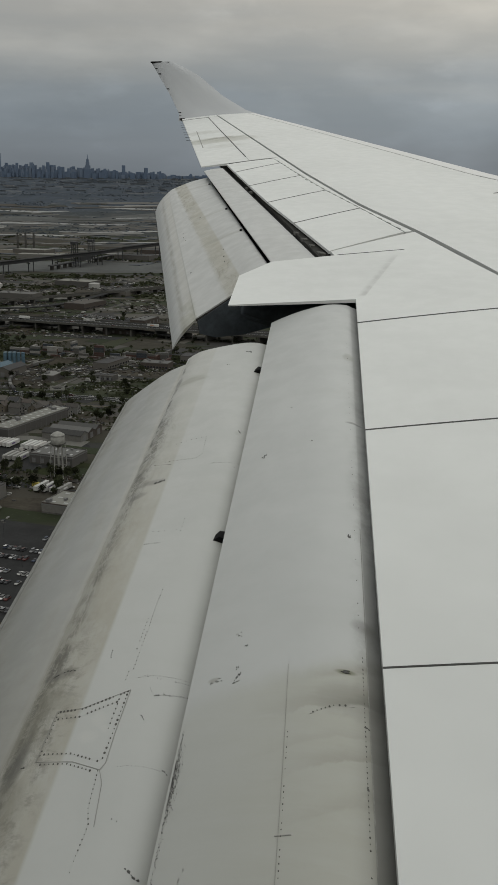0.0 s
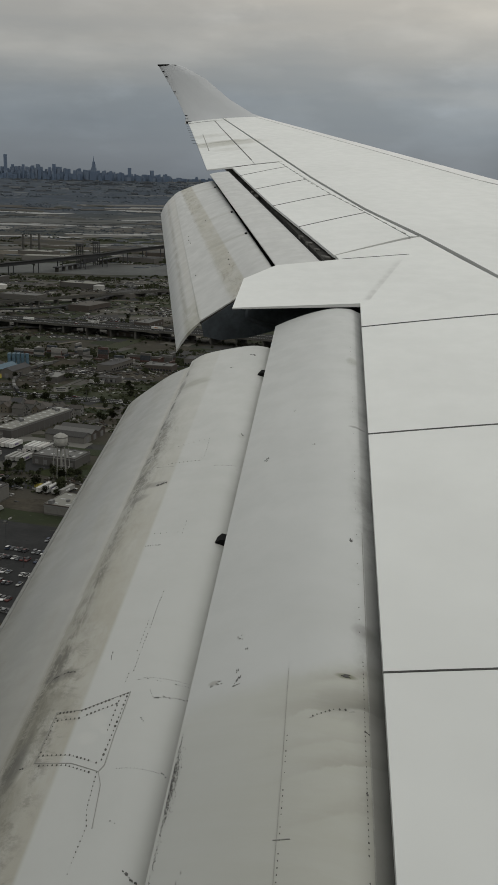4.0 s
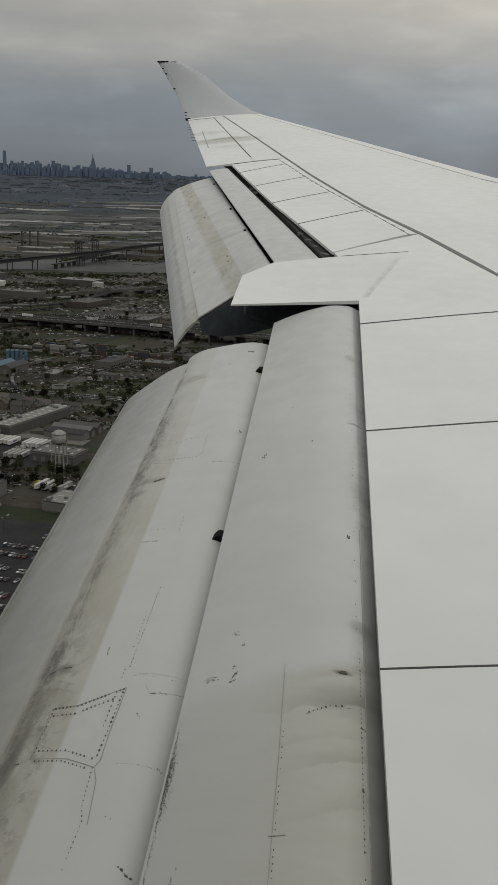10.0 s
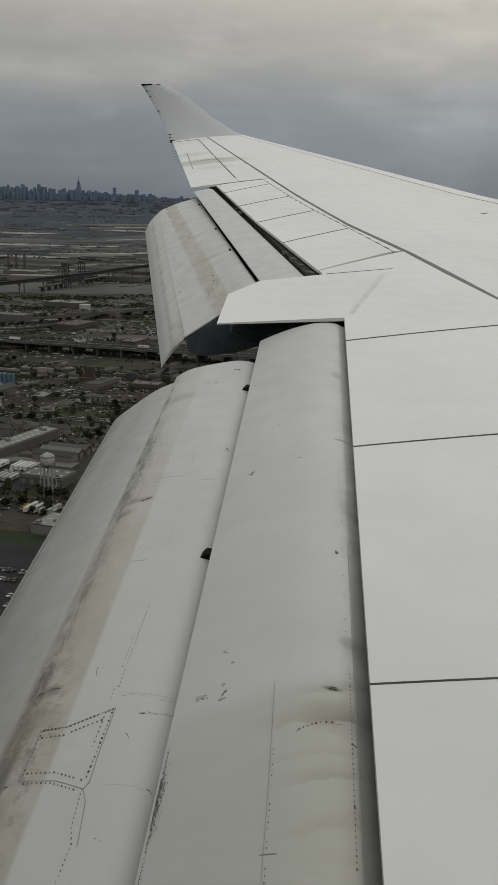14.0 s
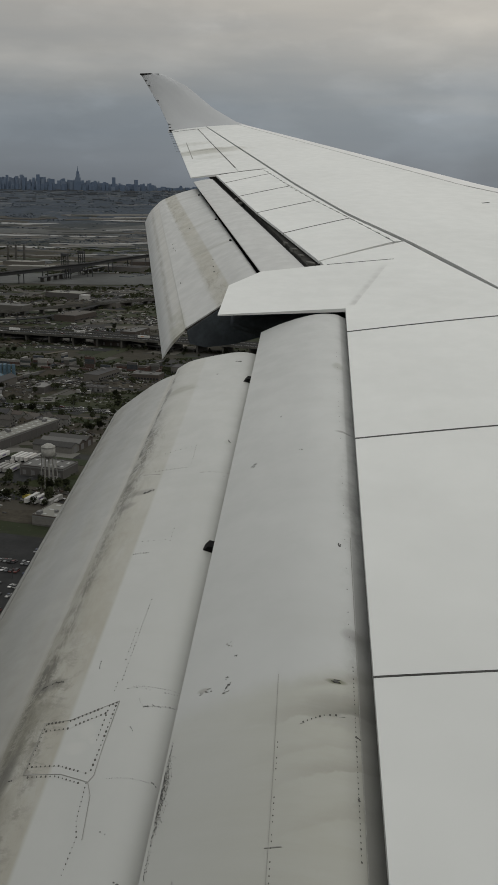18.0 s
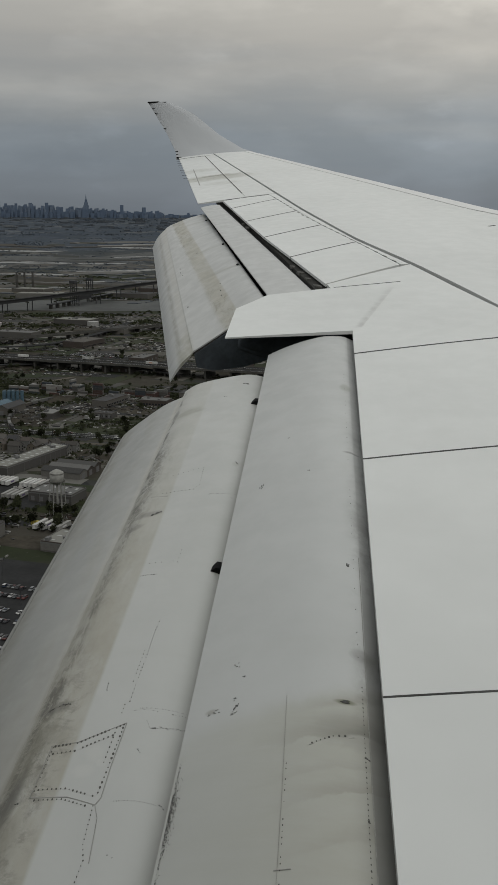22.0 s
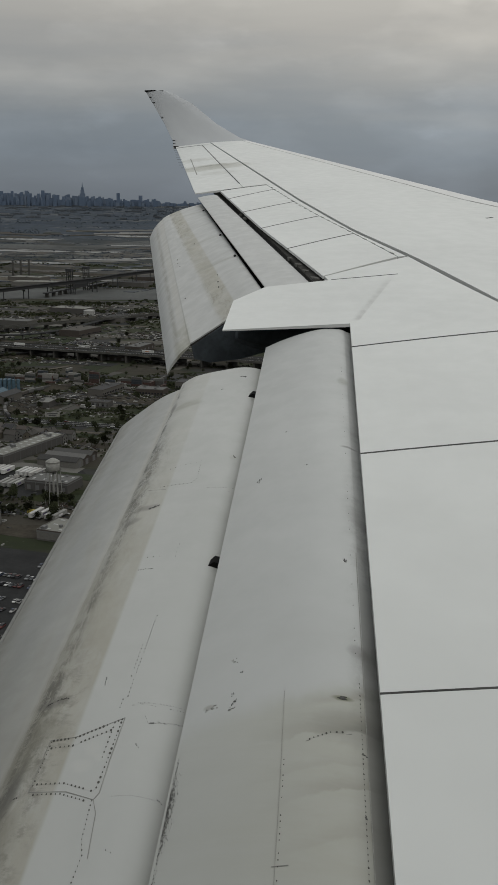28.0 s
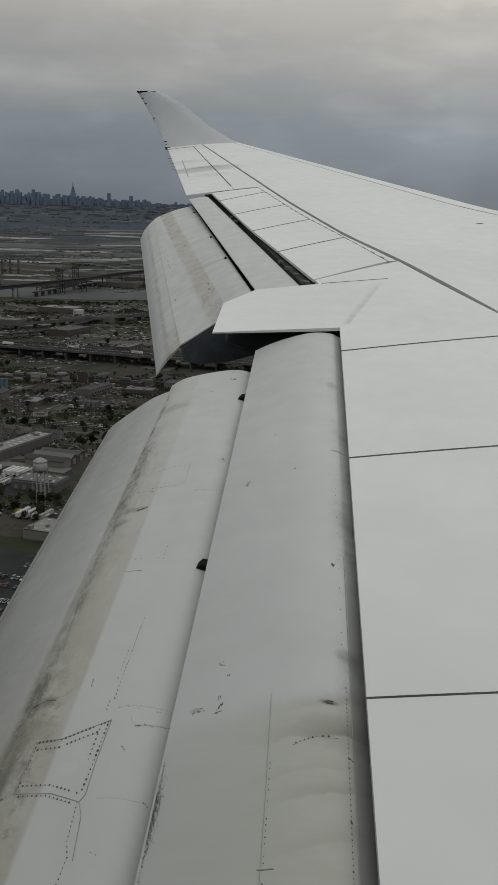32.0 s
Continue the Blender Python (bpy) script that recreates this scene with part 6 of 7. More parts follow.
def gable_house(u, v, w, d, h, turn):
    root = thing("house", (0, 0, 0), "small gabled house with dark shingle roof", "house", "row of houses")
    root.matrix_world = G(u, v, 0.0, turn)
    bm = body_bm([(-w / 2, -0.3), (w / 2, -0.3), (w / 2, h), (0, h + w * 0.36), (-w / 2, h)], d, 0.02)
    part("wall", bm, M_HWALL, root)
    for s in (-1, 1):
        r = part("roof_slope", body_bm([(0, h + w * 0.36 + 0.05), (s * (w / 2 + 0.4), h - 0.25), (s * (w / 2 + 0.4), h - 0.05), (0, h + w * 0.36 + 0.25)], d + 0.8, 0.02), M_HROOF, root)
    for x in (-w / 4, w / 4):
        for z in (1.0, 3.6):
            part("window", boxed(x - 0.5, x + 0.5, -d / 2 - 0.06, -d / 2 - 0.01, z, z + 1.3), M_WIN, root)
    part("chimney", boxed(w * 0.15, w * 0.15 + 0.7, -0.4, 0.4, h, h + w * 0.36 + 0.9), M_WALL, root)
    return root
for k in range(24):
    u, v = grid(-95, 905, -80 + 14 * (k % 12) + rng.uniform(-2, 2), (-14 if k < 12 else -30) + rng.uniform(-3, 3))
    gable_house(u, v, rng.uniform(6.5, 8.5), rng.uniform(9, 12), rng.uniform(4.8, 6.2), TH + rng.choice((0, 90)) + rng.uniform(-6, 6))

# ---------------------------------------------------------------- container yard
def container_model():
    root = thing("shipping_container", (0, 0, 0), "stacked steel shipping container with faded paint", "container", "containers in the yard")
    bm = bmesh.new()
    box(bm, -6.05, 6.05, -1.2, 1.2, 0.05, 2.55)
    for k in range(20):
        for y in (-1.2, 1.2):
            x = -5.7 + k * 0.6
            box(bm, x, x + 0.3, y - 0.03, y + 0.03, 0.2, 2.4)
    part("body", bm, M_CONT, root)
    part("door", boxed(6.06, 6.12, -1.15, 1.15, 0.15, 2.45), M_CONT, root)
    return root
CT = container_model()
for k in range(90):
    i, j = k % 15, k // 15
    tall = 0 if rng.random() < 0.45 else 1 + int(rng.random() ** 1.5 * 5)
    for lvl in range(tall):
        u, v = grid(10, 1180, -95 + i * 13.0 + (5 if j % 2 else 0) + rng.uniform(-0.2, 0.2), -14 + j * 6.5 - 62)
        put(CT, u, v, TH + 90 * (j % 3 == 2), 0.1 + lvl * 2.6)

# ---------------------------------------------------------------- processing plant
M_BLUE = simple("faded_blue_steel", (0.045, 0.085, 0.115), 0.6, 0, 0.25, 0.4)
def silo_group(u, v, n):
    for k in range(n):
        root = thing("silo", (0, 0, 0), "faded blue steel silo of a processing plant", "silo", "plant silos")
        root.matrix_world = G(u + 4.6 * (k % 5), v + 5.2 * (k // 5))
        bm = bmesh.new()
        bmesh.ops.create_cone(bm, cap_ends=True, segments=14, radius1=1.9, radius2=1.9, depth=13, matrix=Matrix.Translation((0, 0, 9.0)))
        part("shell", bm, M_BLUE, root)
        bm = bmesh.new()
        bmesh.ops.create_cone(bm, cap_ends=True, segments=14, radius1=0.4, radius2=1.9, depth=2.4, matrix=Matrix.Translation((0, 0, 1.3)))
        part("hopper", bm, M_GIRD, root)
        for a in range(4):
            x, y = 1.6 * math.cos(a * 1.5708 + 0.78), 1.6 * math.sin(a * 1.5708 + 0.78)
            part("leg", boxed(x - 0.14, x + 0.14, y - 0.14, y + 0.14, -0.3, 2.6), M_GIRD, root)
silo_group(-112, 1075, 8)
def pitched_shed(u, v, w, d, h, turn, mat, label):
    root = thing("shed", (0, 0, 0), label, "shed", "plant sheds")
    root.matrix_world = G(u, v, 0.1, turn)
    part("wall", body_bm([(-w / 2, -0.3), (w / 2, -0.3), (w / 2, h), (0, h + w * 0.22), (-w / 2, h)], d, 0.03), M_WALL, root)
    for s in (-1, 1):
        part("roof_slope", body_bm([(0, h + w * 0.22 + 0.04), (s * (w / 2 + 0.5), h - 0.15), (s * (w / 2 + 0.5), h + 0.1), (0, h + w * 0.22 + 0.28)], d + 1, 0.03), mat, root)
    part("door", boxed(-2.2, 2.2, -d / 2 - 0.08, -d / 2 - 0.02, -0.2, min(4.4, h - 0.4)), M_DOCK, root)
for k in range(4):
    pitched_shed(*grid(-128, 1050, -16 + 15 * k, 0), 14, 34, 7, TH, M_ROOF if k % 2 else M_BLUE, "pitched steel shed of a processing plant")
for k in range(3):
    pitched_shed(*grid(-38, 770, 0, 11.5 * k), 11, 34, 5, 62, M_ROOF, "long grey pitched store in a row")

# ---------------------------------------------------------------- far works and bridge
def lift_bridge(u, v, turn):
    root = thing("lift_bridge", (0, 0, 0), "dark steel lift bridge with twin towers over the river", "bridge")
    root.matrix_world = G(u, v, 0, turn)
    for s in (-1, 1):
        for y in (-5, 5):
            for x in (-5, 5):
                part("tower_leg", boxed(s * 42 + x - 0.8, s * 42 + x + 0.8, y - 0.8, y + 0.8, -0.5, 52), M_GIRD, root)
        for z in (14, 26, 38):
            part("tower_brace", boxed(s * 42 - 5, s * 42 + 5, -5, 5, z, z + 1.2), M_GIRD, root)
        part("tower_head", boxed(s * 42 - 6.5, s * 42 + 6.5, -6.5, 6.5, 47, 53), M_GIRD, root)
    part("deck", boxed(-160, 160, -5, 5, 9, 11), M_GIRD, root)
    part("truss", boxed(-36, 36, -4.6, -4.0, 11.004, 19), M_GIRD, root)
    for x in (-150, -120, -90, -65, 65, 90, 120, 150):
        part("pier", boxed(x - 1.5, x + 1.5, -4, 4, -0.5, 8.996), M_CONC, root)
    return root
lift_bridge(-60, 2300, 66)
def stack(u, v, r, h, label):
    root = thing("chimney_stack", (0, 0, 0), label, "chimney")
    root.matrix_world = G(u, v)
    bm = bmesh.new()
    bmesh.ops.create_cone(bm, cap_ends=True, segments=16, radius1=r, radius2=r * 0.72, depth=h, matrix=Matrix.Translation((0, 0, h / 2 - 0.4)))
    part("shaft", bm, M_CONC, root)
    bm = bmesh.new()
    bmesh.ops.create_cone(bm, cap_ends=True, segments=16, radius1=r * 0.8, radius2=r * 0.8, depth=2, matrix=Matrix.Translation((0, 0, h)))
    part("rim", bm, M_GIRD, root)
for u, v, h in ((-235, 2700, 44), (-215, 2700, 44), (-195, 2705, 44)):
    stack(u, v, 3.4, h, "tall grey concrete chimney at a power station")
def tank(u, v, r, h):
    root = thing("storage_tank", (0, 0, 0), "round white storage tank", "tank", "storage tanks")
    root.matrix_world = G(u, v)
    bm = bmesh.new()
    bmesh.ops.create_cone(bm, cap_ends=True, segments=28, radius1=r, radius2=r, depth=h, matrix=Matrix.Translation((0, 0, h / 2 - 0.3)))
    part("shell", bm, M_TRAIL, root)
    bm = bmesh.new()
    bmesh.ops.create_cone(bm, cap_ends=True, segments=28, radius1=r * 1.01, radius2=0.3, depth=1.4, matrix=Matrix.Translation((0, 0, h + 0.45)))
    part("roof", bm, M_TRAIL, root)
for u, v, r, h in ((-30, 1835, 10, 8), (110, 1700, 9, 8), (-200, 1840, 10, 8)):
    tank(u, v, r, h)

# ---------------------------------------------------------------- trees and scrub
def clump(bm, p, r, rnd):
    """A small ragged bunch of leaves: a few crossed flat blades."""
    for k in range(3):
        a, b = rnd.uniform(0, 6.28), rnd.uniform(-0.9, 0.9)
        d1 = Vector((math.cos(a), math.sin(a), b)).normalized() * r * rnd.uniform(0.6, 1.2)
        d2 = d1.orthogonal().normalized() * r * rnd.uniform(0.5, 1.1)
        bm.faces.new([bm.verts.new(p + q) for q in (d1, d2, -d1 * 0.8, -d2 * 0.9)])
def tree_model(seed):
    rnd = random.Random(seed)
    h = 8.0
    root = thing("tree", (0, 0, 0), "small broadleaf tree in early leaf", "tree", "trees between the yards")
    bm = bmesh.new()
    bmesh.ops.create_cone(bm, cap_ends=True, segments=6, radius1=0.22, radius2=0.10, depth=h * 0.6, matrix=Matrix.Translation((0, 0, h * 0.3 - 0.2)))
    for k in range(5):
        a = k * 1.3
        bmesh.ops.create_cone(bm, cap_ends=False, segments=4, radius1=0.08, radius2=0.02, depth=2.6, matrix=pose(math.cos(a) * 0.9, math.sin(a) * 0.9, h * 0.55, 0, 0, math.degrees(a)) @ pose(0, 0, 0, 0, 42, 0))
    part("trunk", bm, M_BARK, root)
    bm = bmesh.new()
    for k in range(170):
        d = Vector((rnd.gauss(0, 1), rnd.gauss(0, 1), rnd.gauss(0, 1))).normalized() * rnd.uniform(0.35, 1.0)
        lob = 1 + 0.3 * math.sin(3 * math.atan2(d.y, d.x) + seed)
        clump(bm, Vector((d.x * 2.9 * lob, d.y * 2.9 * lob, h * 0.64 + d.z * 2.6)), 0.55, rnd)
    part("crown", bm, M_LEAF, root)
    return root
TREES = [tree_model(k) for k in range(4)]
def plant(u, v, s):
    return put_scaled(rng.choice(TREES), u, v, s)
def put_scaled(model, u, v, s, first=set()):
    m = G(u, v, 0, rng.uniform(0, 360))
    if model.name not in first:
        first.add(model.name)
        model.matrix_world = m
        return model
    c = copy_thing(model, m)
    c.scale = (s, s, s * rng.uniform(0.85, 1.15))
    return c
for k in range(170):
    band = k % 8
    if band == 0: u, v = grid(-60, 645, rng.uniform(-80, 60), rng.uniform(-8, 8))
    elif band == 1: u, v = grid(-95, 900, rng.uniform(-90, 120), rng.choice((-22, 8, 14)) + rng.uniform(-4, 4))
    elif band == 2: u, v = grid(-40, 990, rng.uniform(-130, 130), rng.gauss(0, 22))
    elif band == 3: u, v = grid(-20, 1195, rng.uniform(-220, 220), rng.uniform(-6, 6))
    elif band == 4: u, v = grid(-20, 1275, rng.uniform(-240, 240), rng.gauss(0, 16))
    elif band == 5: u, v = rng.uniform(-300, 260), rng.uniform(1340, 1640)
    elif band == 6: u, v = rng.uniform(-120, 40), rng.uniform(820, 1130)
    else: u, v = grid(-80, 690, rng.uniform(-50, 60), rng.gauss(0, 7))
    plant(u, v, rng.uniform(0.5, 1.25))
# leaf colour greyed and blued to stand for haze
M_LEAFF = simple("hazed_far_foliage", (0.060, 0.072, 0.086), 0.95, 0, 0.2, 0.02)
def scrub(label, zones, n, size, mat=None):
    bm = bmesh.new()
    rnd = random.Random(n)
    for k in range(n):
        u0, u1, v0, v1 = zones[k % len(zones)]
        if k % 150 < len(zones):
            home = {} if k == 0 else home
            c = rnd.uniform(u0, u1), rnd.uniform(v0, v1)
            home[k % len(zones)] = (c, rnd.choice((TH, TH, TH + 90, 6)), rnd.uniform(8, 30) * size / 2)
        (cu, cv), way, reach = home[k % len(zones)]
        u, v = grid(cu, cv, rnd.gauss(0, reach), rnd.gauss(0, 1.6 * size), way)
        p = G(u, v).translation
        r = rnd.uniform(0.5, 1.0) * size
        for j in range(4):
            clump(bm, p + Vector((rnd.uniform(-r, r), rnd.uniform(-r, r), rnd.uniform(0.1, 0.8) * r)), r * 0.7, rnd)
    tagged(finish("scrub", bm, mat or M_LEAF), label, "scrub", kind="stuff")
scrub("dark low scrub along banks and verges", [(-160, 60, 620, 700), (-140, 40, 820, 900), (-160, 60, 930, 1010), (-180, 100, 1010, 1140), (-240, 200, 1140, 1260), (-280, 260, 1260, 1420), (-300, 300, 1420, 1660)], 3400, 1.9)
scrub("dense dark thicket on the bank below the motorway", [(-200 + 40 * k, -150 + 40 * k, 1212 - 20 * k, 1236 - 20 * k) for k in range(9)] + [(-330, 300, 1990, 2050)], 1900, 2.4)
scrub("distant dark tree belts on the plain", [(-320, 300, 1660, 1900), (-450, 400, 1990, 2030), (-500, 450, 2385, 2460), (-520, 480, 2400, 2560), (-600, 560, 2560, 3050)], 3000, 4.2)
def belt_zones(seed, n):
    """Short, scattered belts of trees, some running across, some away."""
    rnd = random.Random(seed)
    out = []
    for k in range(n):
        u, v = rnd.uniform(-620, 1300), rnd.uniform(3000, 4500)
        w, d = rnd.uniform(25, 150), rnd.uniform(3, 14)
        out.append((u - w, u + w, v - d, v + d))
    return out
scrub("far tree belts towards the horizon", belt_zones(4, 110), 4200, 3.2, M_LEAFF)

# ---------------------------------------------------------------- clutter
def clutter(name, label, mat, zones, n, lo, hi, flat=0.5, turn=True):
    verts, faces = [], []
    rnd = random.Random(n + int(hi))
    for k in range(n):
        u0, u1, v0, v1 = zones[k % len(zones)]
        if k % 130 < len(zones):
            home = {} if k == 0 else home
            home[k % len(zones)] = (rnd.uniform(u0, u1), rnd.uniform(v0, v1))
        cu, cv = home[k % len(zones)]
        m = G(*grid(cu, cv, rnd.gauss(0, 3.4 * hi), rnd.gauss(0, 1.5 * hi)), 0, TH + rnd.choice((0, 90, 4, -8)) + (rnd.uniform(-25, 25) if turn and rnd.random() < 0.3 else 0))
        a, b, c = rnd.uniform(lo, hi) / 2, rnd.uniform(lo, hi) / 4, rnd.uniform(lo, hi) * flat * 0.5
        i = len(verts)
        for x, y, z in ((-a, -b, -0.3), (a, -b, -0.3), (a, b, -0.3), (-a, b, -0.3), (-a, -b, c), (a, -b, c), (a, b, c), (-a, b, c)):
            verts.append(m @ Vector((x, y, z)))
        faces += [[i + j for j in q] for q in ((3, 2, 1, 0), (4, 5, 6, 7), (0, 1, 5, 4), (1, 2, 6, 5), (2, 3, 7, 6), (3, 0, 4, 7))]
    me = bpy.data.meshes.new(name)
    me.from_pydata(verts, [], faces)
    me.materials.append(mat)
    tagged(new(name, me), label, "clutter", kind="stuff")
clutter("scrap_heaps", "scrap, pallets and stored goods in open yards", M_CLUT, [(-150, -20, 1030, 1090), (10, 140, 1020, 1100), (-200, -20, 1290, 1350), (-60, 120, 1270, 1330), (-200, 60, 1380, 1460), (-90, 30, 1010, 1130)], 2300, 1.2, 5.0)
clutter("yard_goods", "small goods and vehicles about the yards", M_CLUT, [(-140, 10, 615, 700), (-150, 30, 820, 880), (-120, 20, 940, 1000), (-130, -80, 440, 620)], 900, 0.9, 3.8)
clutter("parked_vehicles", "rows of parked vehicles and stores on far yards", M_CLUT, [(-320, -100, 1700, 1800), (-60, 200, 1760, 1860), (-300, 200, 1880, 2000), (-250, 60, 1500, 1650), (40, 160, 1480, 1580)], 2400, 2.0, 7)
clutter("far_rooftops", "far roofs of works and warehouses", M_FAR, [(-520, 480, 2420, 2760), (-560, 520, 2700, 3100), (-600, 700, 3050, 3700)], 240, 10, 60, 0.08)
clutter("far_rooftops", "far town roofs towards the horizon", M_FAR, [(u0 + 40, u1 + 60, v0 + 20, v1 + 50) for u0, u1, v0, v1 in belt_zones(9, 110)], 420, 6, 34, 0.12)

# ---------------------------------------------------------------- rail loop and earth mound
LOOP = [(-40 + 60 * math.cos(a), 1000 + 105 * math.sin(a)) for a in [radians(60 + 9 * k) for k in range(20)]]
strip("ballast", M_DIRT, LOOP, 5.0, 0.30, "curved brown ballast bed of a railway", "railway", 0.2)
for g in (0.991, 1.009):
    strip("railway_track", M_GIRD, [(-40 + (u + 40) * g, 1000 + (v - 1000) * g) for u, v in LOOP], 0.3, 0.42, "curved dark rail on ballast", "railway", 0.1)
def wagon_model():
    root = thing("freight_wagon", (0, 0, 0), "pale freight wagon standing on a curved track", "wagon", "freight wagons")
    part("body", boxed(-6.2, 6.2, -1.4, 1.4, 1.1, 3.9, bev=0.06), M_ROOF, root)
    part("frame", boxed(-6.9, 6.9, -1.1, 1.1, 0.8, 1.09), M_GIRD, root)
    for x in (-5.2, -3.6, 3.6, 5.2):
        w = part("axle", wheel_bm(0.45, 1.6), M_GIRD, root)
        w.location = (x, 0, 0.45)
    return root
WG = wagon_model()
for k in range(13):
    a = radians(96 + 9.2 * k)
    put(WG, -40 + 60 * math.cos(a), 1000 + 105 * math.sin(a), math.degrees(math.atan2(105 * math.cos(a), -60 * math.sin(a))), 0.44)
def mound(u, v, r, h):
    bm = bmesh.new()
    rows = []
    for i in range(9):
        q = i / 8
        ring = []
        for j in range(36):
            a = 6.28318 * j / 36
            rr = r * q * (1 + 0.14 * math.sin(3 * a + 1) + 0.07 * math.sin(7 * a))
            ring.append(bm.verts.new((rr * math.cos(a) * 1.5, rr * math.sin(a), h * (1 - q) ** 1.3 * (1 + 0.12 * math.sin(5 * a + 6 * q)) - 0.5 * (q == 1))))
        rows.append(ring)
    for a, b in zip(rows, rows[1:]):
        for j in range(36):
            bm.faces.new((a[j], b[j], b[(j + 1) % 36], a[(j + 1) % 36]))
    bmesh.ops.remove_doubles(bm, verts=bm.verts, dist=0.01)
    bmesh.ops.recalc_face_normals(bm, faces=bm.faces)
    ob = finish("earth_mound", bm, M_DIRT, smooth=True)
    ob.matrix_world = G(u, v)
    tagged(ob, "brown heap of bare earth beside the yards", "mound")
mound(-60, 1100, 16, 6)
mound(60, 1330, 26, 8)
mound(-120, 1345, 24, 7)

# ---------------------------------------------------------------- poles
def pole(u, v, h, arm):
    root = thing("lamp_post" if arm else "utility_pole", (0, 0, 0), "tall grey lamp post beside the car park" if arm else "dark wooden utility pole beside the road", "lamp post" if arm else "utility pole", "poles")
    root.matrix_world = G(u, v, 0, rng.uniform(-10, 10))
    bm = bmesh.new()
    bmesh.ops.create_cone(bm, cap_ends=True, segments=8, radius1=0.16, radius2=0.09, depth=h, matrix=Matrix.Translation((0, 0, h / 2 - 0.2)))
    part("pole", bm, M_GIRD, root)
    if arm:
        part("lamp_head", boxed(-1.4, 1.4, -0.14, 0.14, h - 0.25, h - 0.05), M_CONC, root)
    else:
        for z in (h - 0.8, h - 1.9):
            part("cross_arm", boxed(-1.2, 1.2, -0.08, 0.08, z, z + 0.16), M_GIRD, root)
for b in (-29, 1, 31):
    for a in (-60, -30, 0, 30):
        pole(*grid(-50, 505, a, b), 11, True)
for k in range(16):
    pole(*grid(-60, 930, -200 + 24 * k, -11 + 6 * math.sin((-200 + 24 * k) / 60)), 12, False)

# ---------------------------------------------------------------- water tower, billboards, vans
M_TOWER = simple("weathered_white_paint", (0.19, 0.19, 0.175), 0.7, 0, 0.2, 0.5)
def water_tower(u, v):
    root = thing("water_tower", (0, 0, 0), "weathered white water tower on steel legs", "water tower")
    root.matrix_world = G(u, v)
    def turned(profile, n=20):
        bm = bmesh.new()
        rows = [[bm.verts.new((r * math.cos(6.28318 * j / n), r * math.sin(6.28318 * j / n), z)) for j in range(n)] for r, z in profile]
        for a, c in zip(rows, rows[1:]):
            for j in range(n):
                bm.faces.new((a[j], a[(j + 1) % n], c[(j + 1) % n], c[j])).smooth = True
        bm.faces.new(rows[0][::-1]); bm.faces.new(rows[-1])
        return bm
    part("tank", turned([(0.8, 21.2), (3.2, 22.0), (4.6, 23.6), (4.7, 29.0)]), M_TOWER, root)
    part("roof", turned([(5.0, 29.01), (4.6, 29.6), (2.4, 31.0), (0.3, 31.8)]), M_TOWER, root)
    part("walkway", turned([(5.5, 23.55), (5.5, 23.75)]), M_CONC, root)
    part("riser", turned([(0.7, -0.3), (0.7, 21.19)], 10), M_TOWER, root)
    for k in range(6):
        a = 1.0472 * k
        bm = bmesh.new()
        lean = math.degrees(math.atan2(1.3, 24))
        bmesh.ops.create_cone(bm, cap_ends=True, segments=6, radius1=0.32, radius2=0.28, depth=24.2, matrix=pose(0, 0, 0, 0, 0, 60 * k) @ Matrix.Translation((5.2, 0, 11.7)) @ pose(0, 0, 0, 0, -lean, 0))
        part("leg", bm, M_TOWER, root)
    for z in (7.5, 15.0):
        r = 5.85 - 1.3 * z / 24
        for k in range(6):
            bm = boxed(-r / 2, r / 2, -0.12, 0.12, z - 0.12, z + 0.12)
            br = part("brace", bm, M_TOWER, root)
            br.matrix_local = pose(0, 0, 0, 0, 0, 60 * k + 30) @ Matrix.Translation((0.0, r * 0.866, 0))
    return root
water_tower(-38, 668)
def billboard(u, v, turn, mat):
    root = thing("billboard", (0, 0, 0), "roadside billboard on two dark posts with unreadable lines", "billboard", "roadside billboards")
    root.matrix_world = G(u, v, 0, turn)
    part("panel", boxed(-6.5, 6.5, -0.2, 0.2, 9.0, 13.2), mat, root)
    for x in (-3.5, 3.5):
        part("post", boxed(x - 0.3, x + 0.3, 0.21, 0.6, -0.4, 12.6), M_GIRD, root)
    for z, w in ((11.6, 4.6), (10.2, 3.4)):
        part("line_bar", boxed(-w, w, -0.235, -0.205, z, z + 0.8), M_GIRD, root, "dark bar of lettering")
M_YEL = simple("dull_yellow_paint", (0.33, 0.27, 0.05), 0.6, 0, 0.15, 0.5)
billboard(*grid(-60, 930, 18, -14), TH + 24, M_TOWER)
billboard(*grid(-60, 930, -70, 14), TH + 30, M_YEL)
def box_van(u, v, turn, mat, label):
    root = thing("box_van", (0, 0, 0), label, "van", "vans in the yards")
    root.matrix_world = G(u, v, 0.3, turn)
    part("box", boxed(-3.4, 1.6, -1.15, 1.15, 0.8, 3.3, bev=0.05), mat, root)
    part("cab", body_bm([(1.65, 0.55), (3.4, 0.55), (3.4, 1.4), (2.8, 1.6), (2.3, 2.4), (1.65, 2.4)], 2.0, 0.08), mat, root)
    part("windscreen", body_bm([(2.86, 1.62), (2.90, 1.64), (2.42, 2.32), (2.38, 2.30)], 1.7, 0.01), M_GLASSD, root)
    for x in (-2.2, 2.5):
        for y in (-0.85, 0.85):
            w = part("wheel", wheel_bm(0.42, 0.3), M_TYRE, root)
            w.location = (x, y, 0.42)
box_van(*grid(-70, 655, 22, -1), TH, M_YEL, "yellow box van on a service road")
box_van(*grid(-70, 655, -14, 1), TH, M_TOWER, "white box van on a service road")
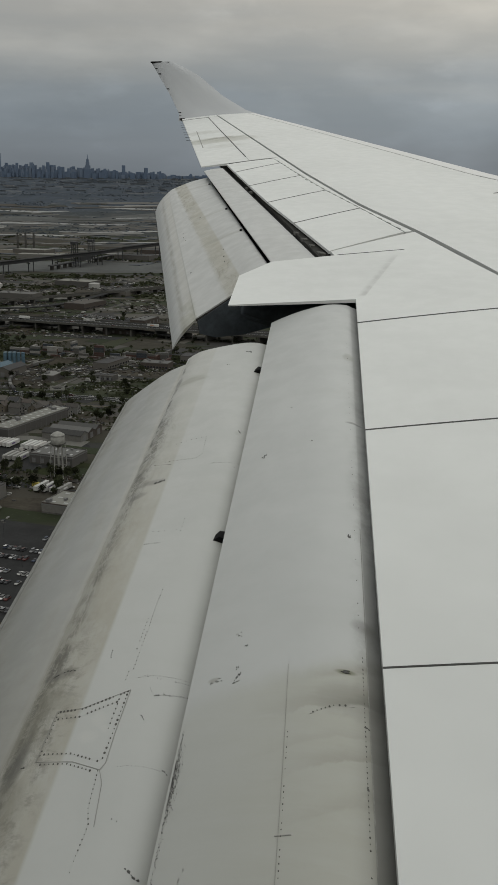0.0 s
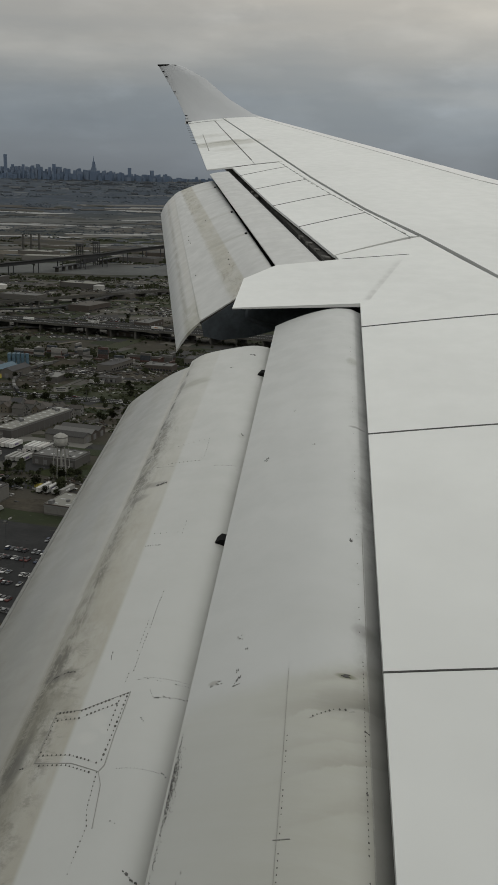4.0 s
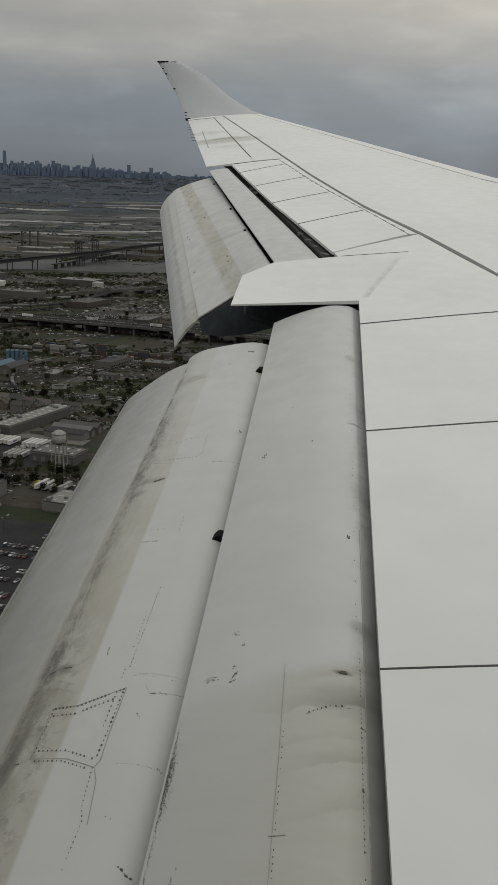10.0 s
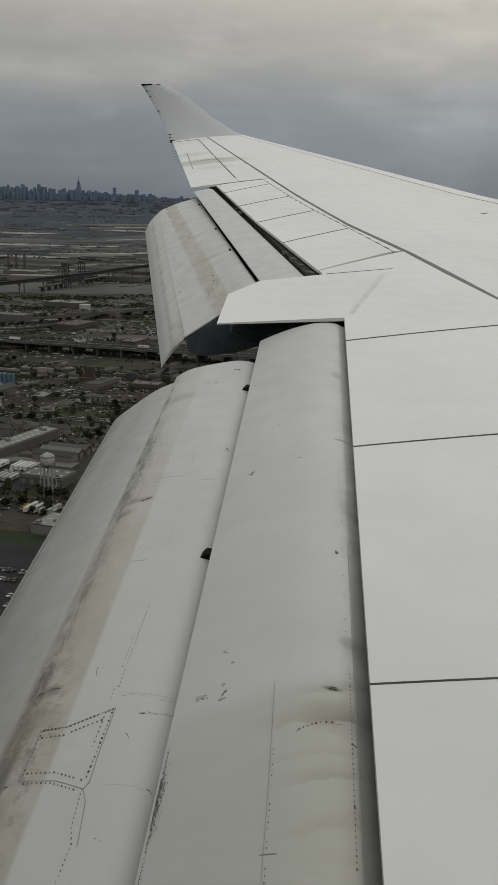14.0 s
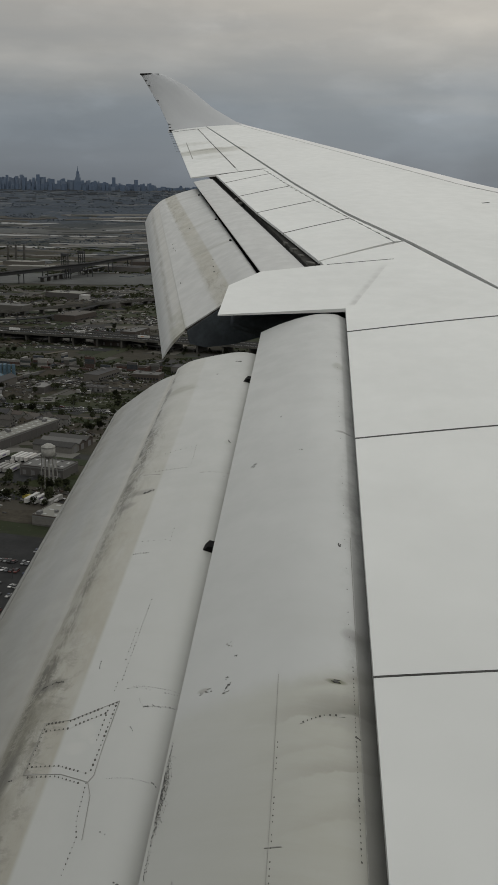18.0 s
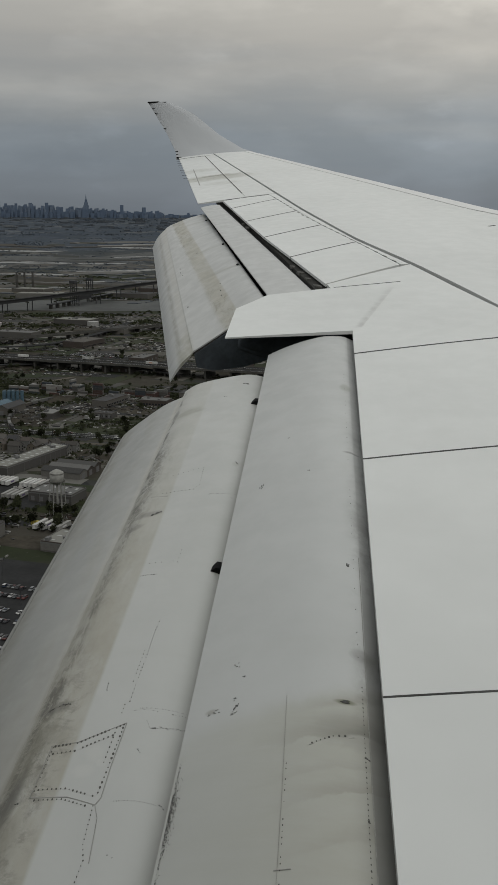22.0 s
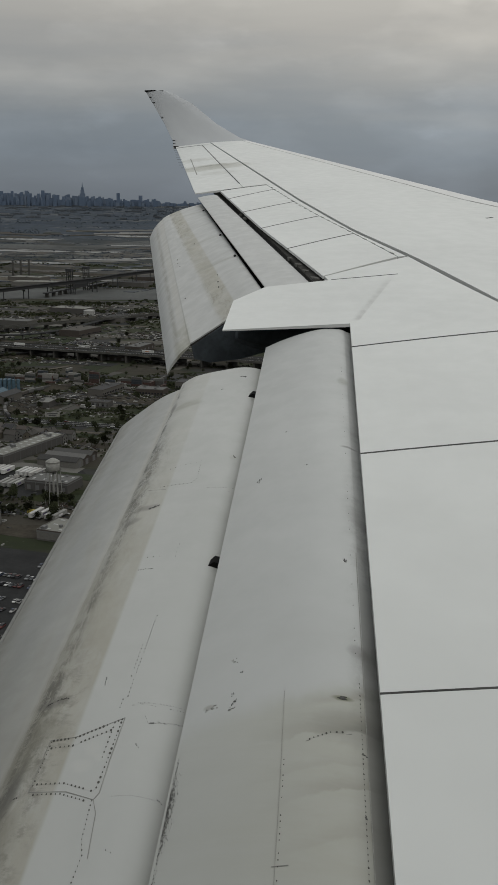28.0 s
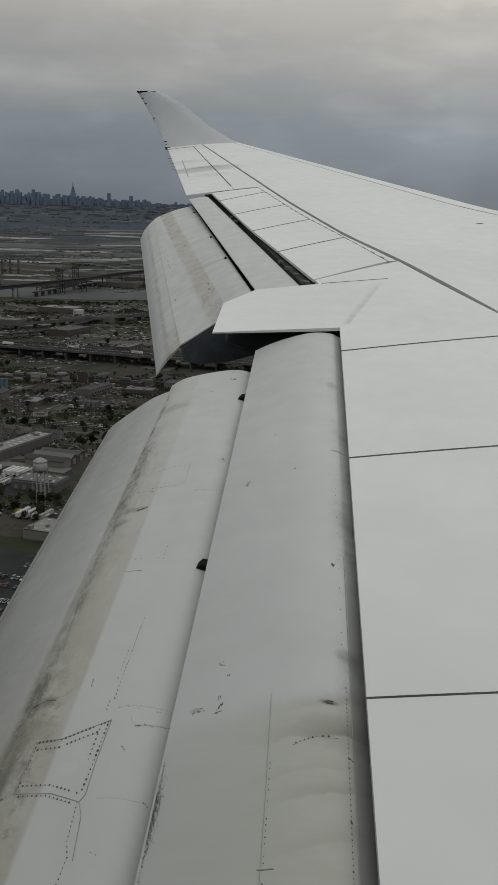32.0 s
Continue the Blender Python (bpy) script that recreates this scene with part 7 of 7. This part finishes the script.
box_van(-72, 600, 62, M_TOWER, "white box van beside the car park")

# ---------------------------------------------------------------- skyline
def tower(u, v, w, d, h, steps, spire=0.0, name="far_tower"):
    root = thing(name, (0, 0, 0), "hazy blue-grey office tower on the far skyline" if not spire else "hazy stepped tower with a tall spire on the far skyline", "skyscraper", "far skyline")
    m = G(u, v, 0, rng.uniform(-12, 12))
    root.matrix_world = m
    z, k = -25.0, 1.0
    for i in range(steps):
        top = h * ((i + 1) / steps) ** (0.55 if steps > 1 else 1)
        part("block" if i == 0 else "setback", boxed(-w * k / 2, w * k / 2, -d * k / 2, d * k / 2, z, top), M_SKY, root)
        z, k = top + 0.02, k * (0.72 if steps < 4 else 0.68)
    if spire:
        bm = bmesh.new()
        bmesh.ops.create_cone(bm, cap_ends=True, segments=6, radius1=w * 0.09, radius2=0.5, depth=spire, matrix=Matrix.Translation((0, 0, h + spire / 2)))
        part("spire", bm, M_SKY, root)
SV = 4620
def su(az):     # place along the skyline by its bearing from the view axis, in degrees
    return SV * math.tan(radians(az))
ESB = -1.1
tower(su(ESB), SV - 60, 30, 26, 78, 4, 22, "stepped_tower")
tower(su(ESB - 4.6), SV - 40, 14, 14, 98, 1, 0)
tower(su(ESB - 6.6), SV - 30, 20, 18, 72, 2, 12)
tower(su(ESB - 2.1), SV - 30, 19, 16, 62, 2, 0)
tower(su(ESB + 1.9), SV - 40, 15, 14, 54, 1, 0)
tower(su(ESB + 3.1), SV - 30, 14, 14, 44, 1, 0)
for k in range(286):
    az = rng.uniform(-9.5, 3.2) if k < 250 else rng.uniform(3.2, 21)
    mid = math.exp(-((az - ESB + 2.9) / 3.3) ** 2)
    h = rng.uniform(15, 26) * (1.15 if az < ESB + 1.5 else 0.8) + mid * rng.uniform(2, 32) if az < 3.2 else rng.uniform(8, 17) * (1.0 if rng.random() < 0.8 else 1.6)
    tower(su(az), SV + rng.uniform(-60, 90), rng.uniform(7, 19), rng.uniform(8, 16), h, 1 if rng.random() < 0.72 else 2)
def far_blocks(near, count, mat, label):
    """Lower blocks: between the towers, or on the slopes in front of them."""
    verts, faces = [], []
    rnd = random.Random(77 + near)
    for k in range(count):
        az = rnd.uniform(-9.5, 21)
        m = G(su(az), SV - 90 - 520 * rnd.random() ** 1.7 if near else SV + rnd.uniform(-80, 60), 0, rnd.uniform(-12, 12))
        a, b = (rnd.uniform(4, 22), rnd.uniform(4, 14)) if near else (rnd.uniform(3, 11), rnd.uniform(3, 9))
        c = rnd.uniform(1.5, 5) if near else rnd.uniform(14, 27) if az < 3 else rnd.uniform(5, 13)
        i = len(verts)
        for x, y, z in ((-a, -b, -20), (a, -b, -20), (a, b, -20), (-a, b, -20), (-a, -b, c), (a, -b, c), (a, b, c), (-a, b, c)):
            verts.append(m @ Vector((x, y, z)))
        faces += [[i + j for j in q] for q in ((3, 2, 1, 0), (4, 5, 6, 7), (0, 1, 5, 4), (1, 2, 6, 5), (2, 3, 7, 6), (3, 0, 4, 7))]
    me = bpy.data.meshes.new("far_blocks")
    me.from_pydata(verts, [], faces)
    me.materials.append(mat)
    tagged(new("far_blocks", me), label, "buildings", kind="stuff")
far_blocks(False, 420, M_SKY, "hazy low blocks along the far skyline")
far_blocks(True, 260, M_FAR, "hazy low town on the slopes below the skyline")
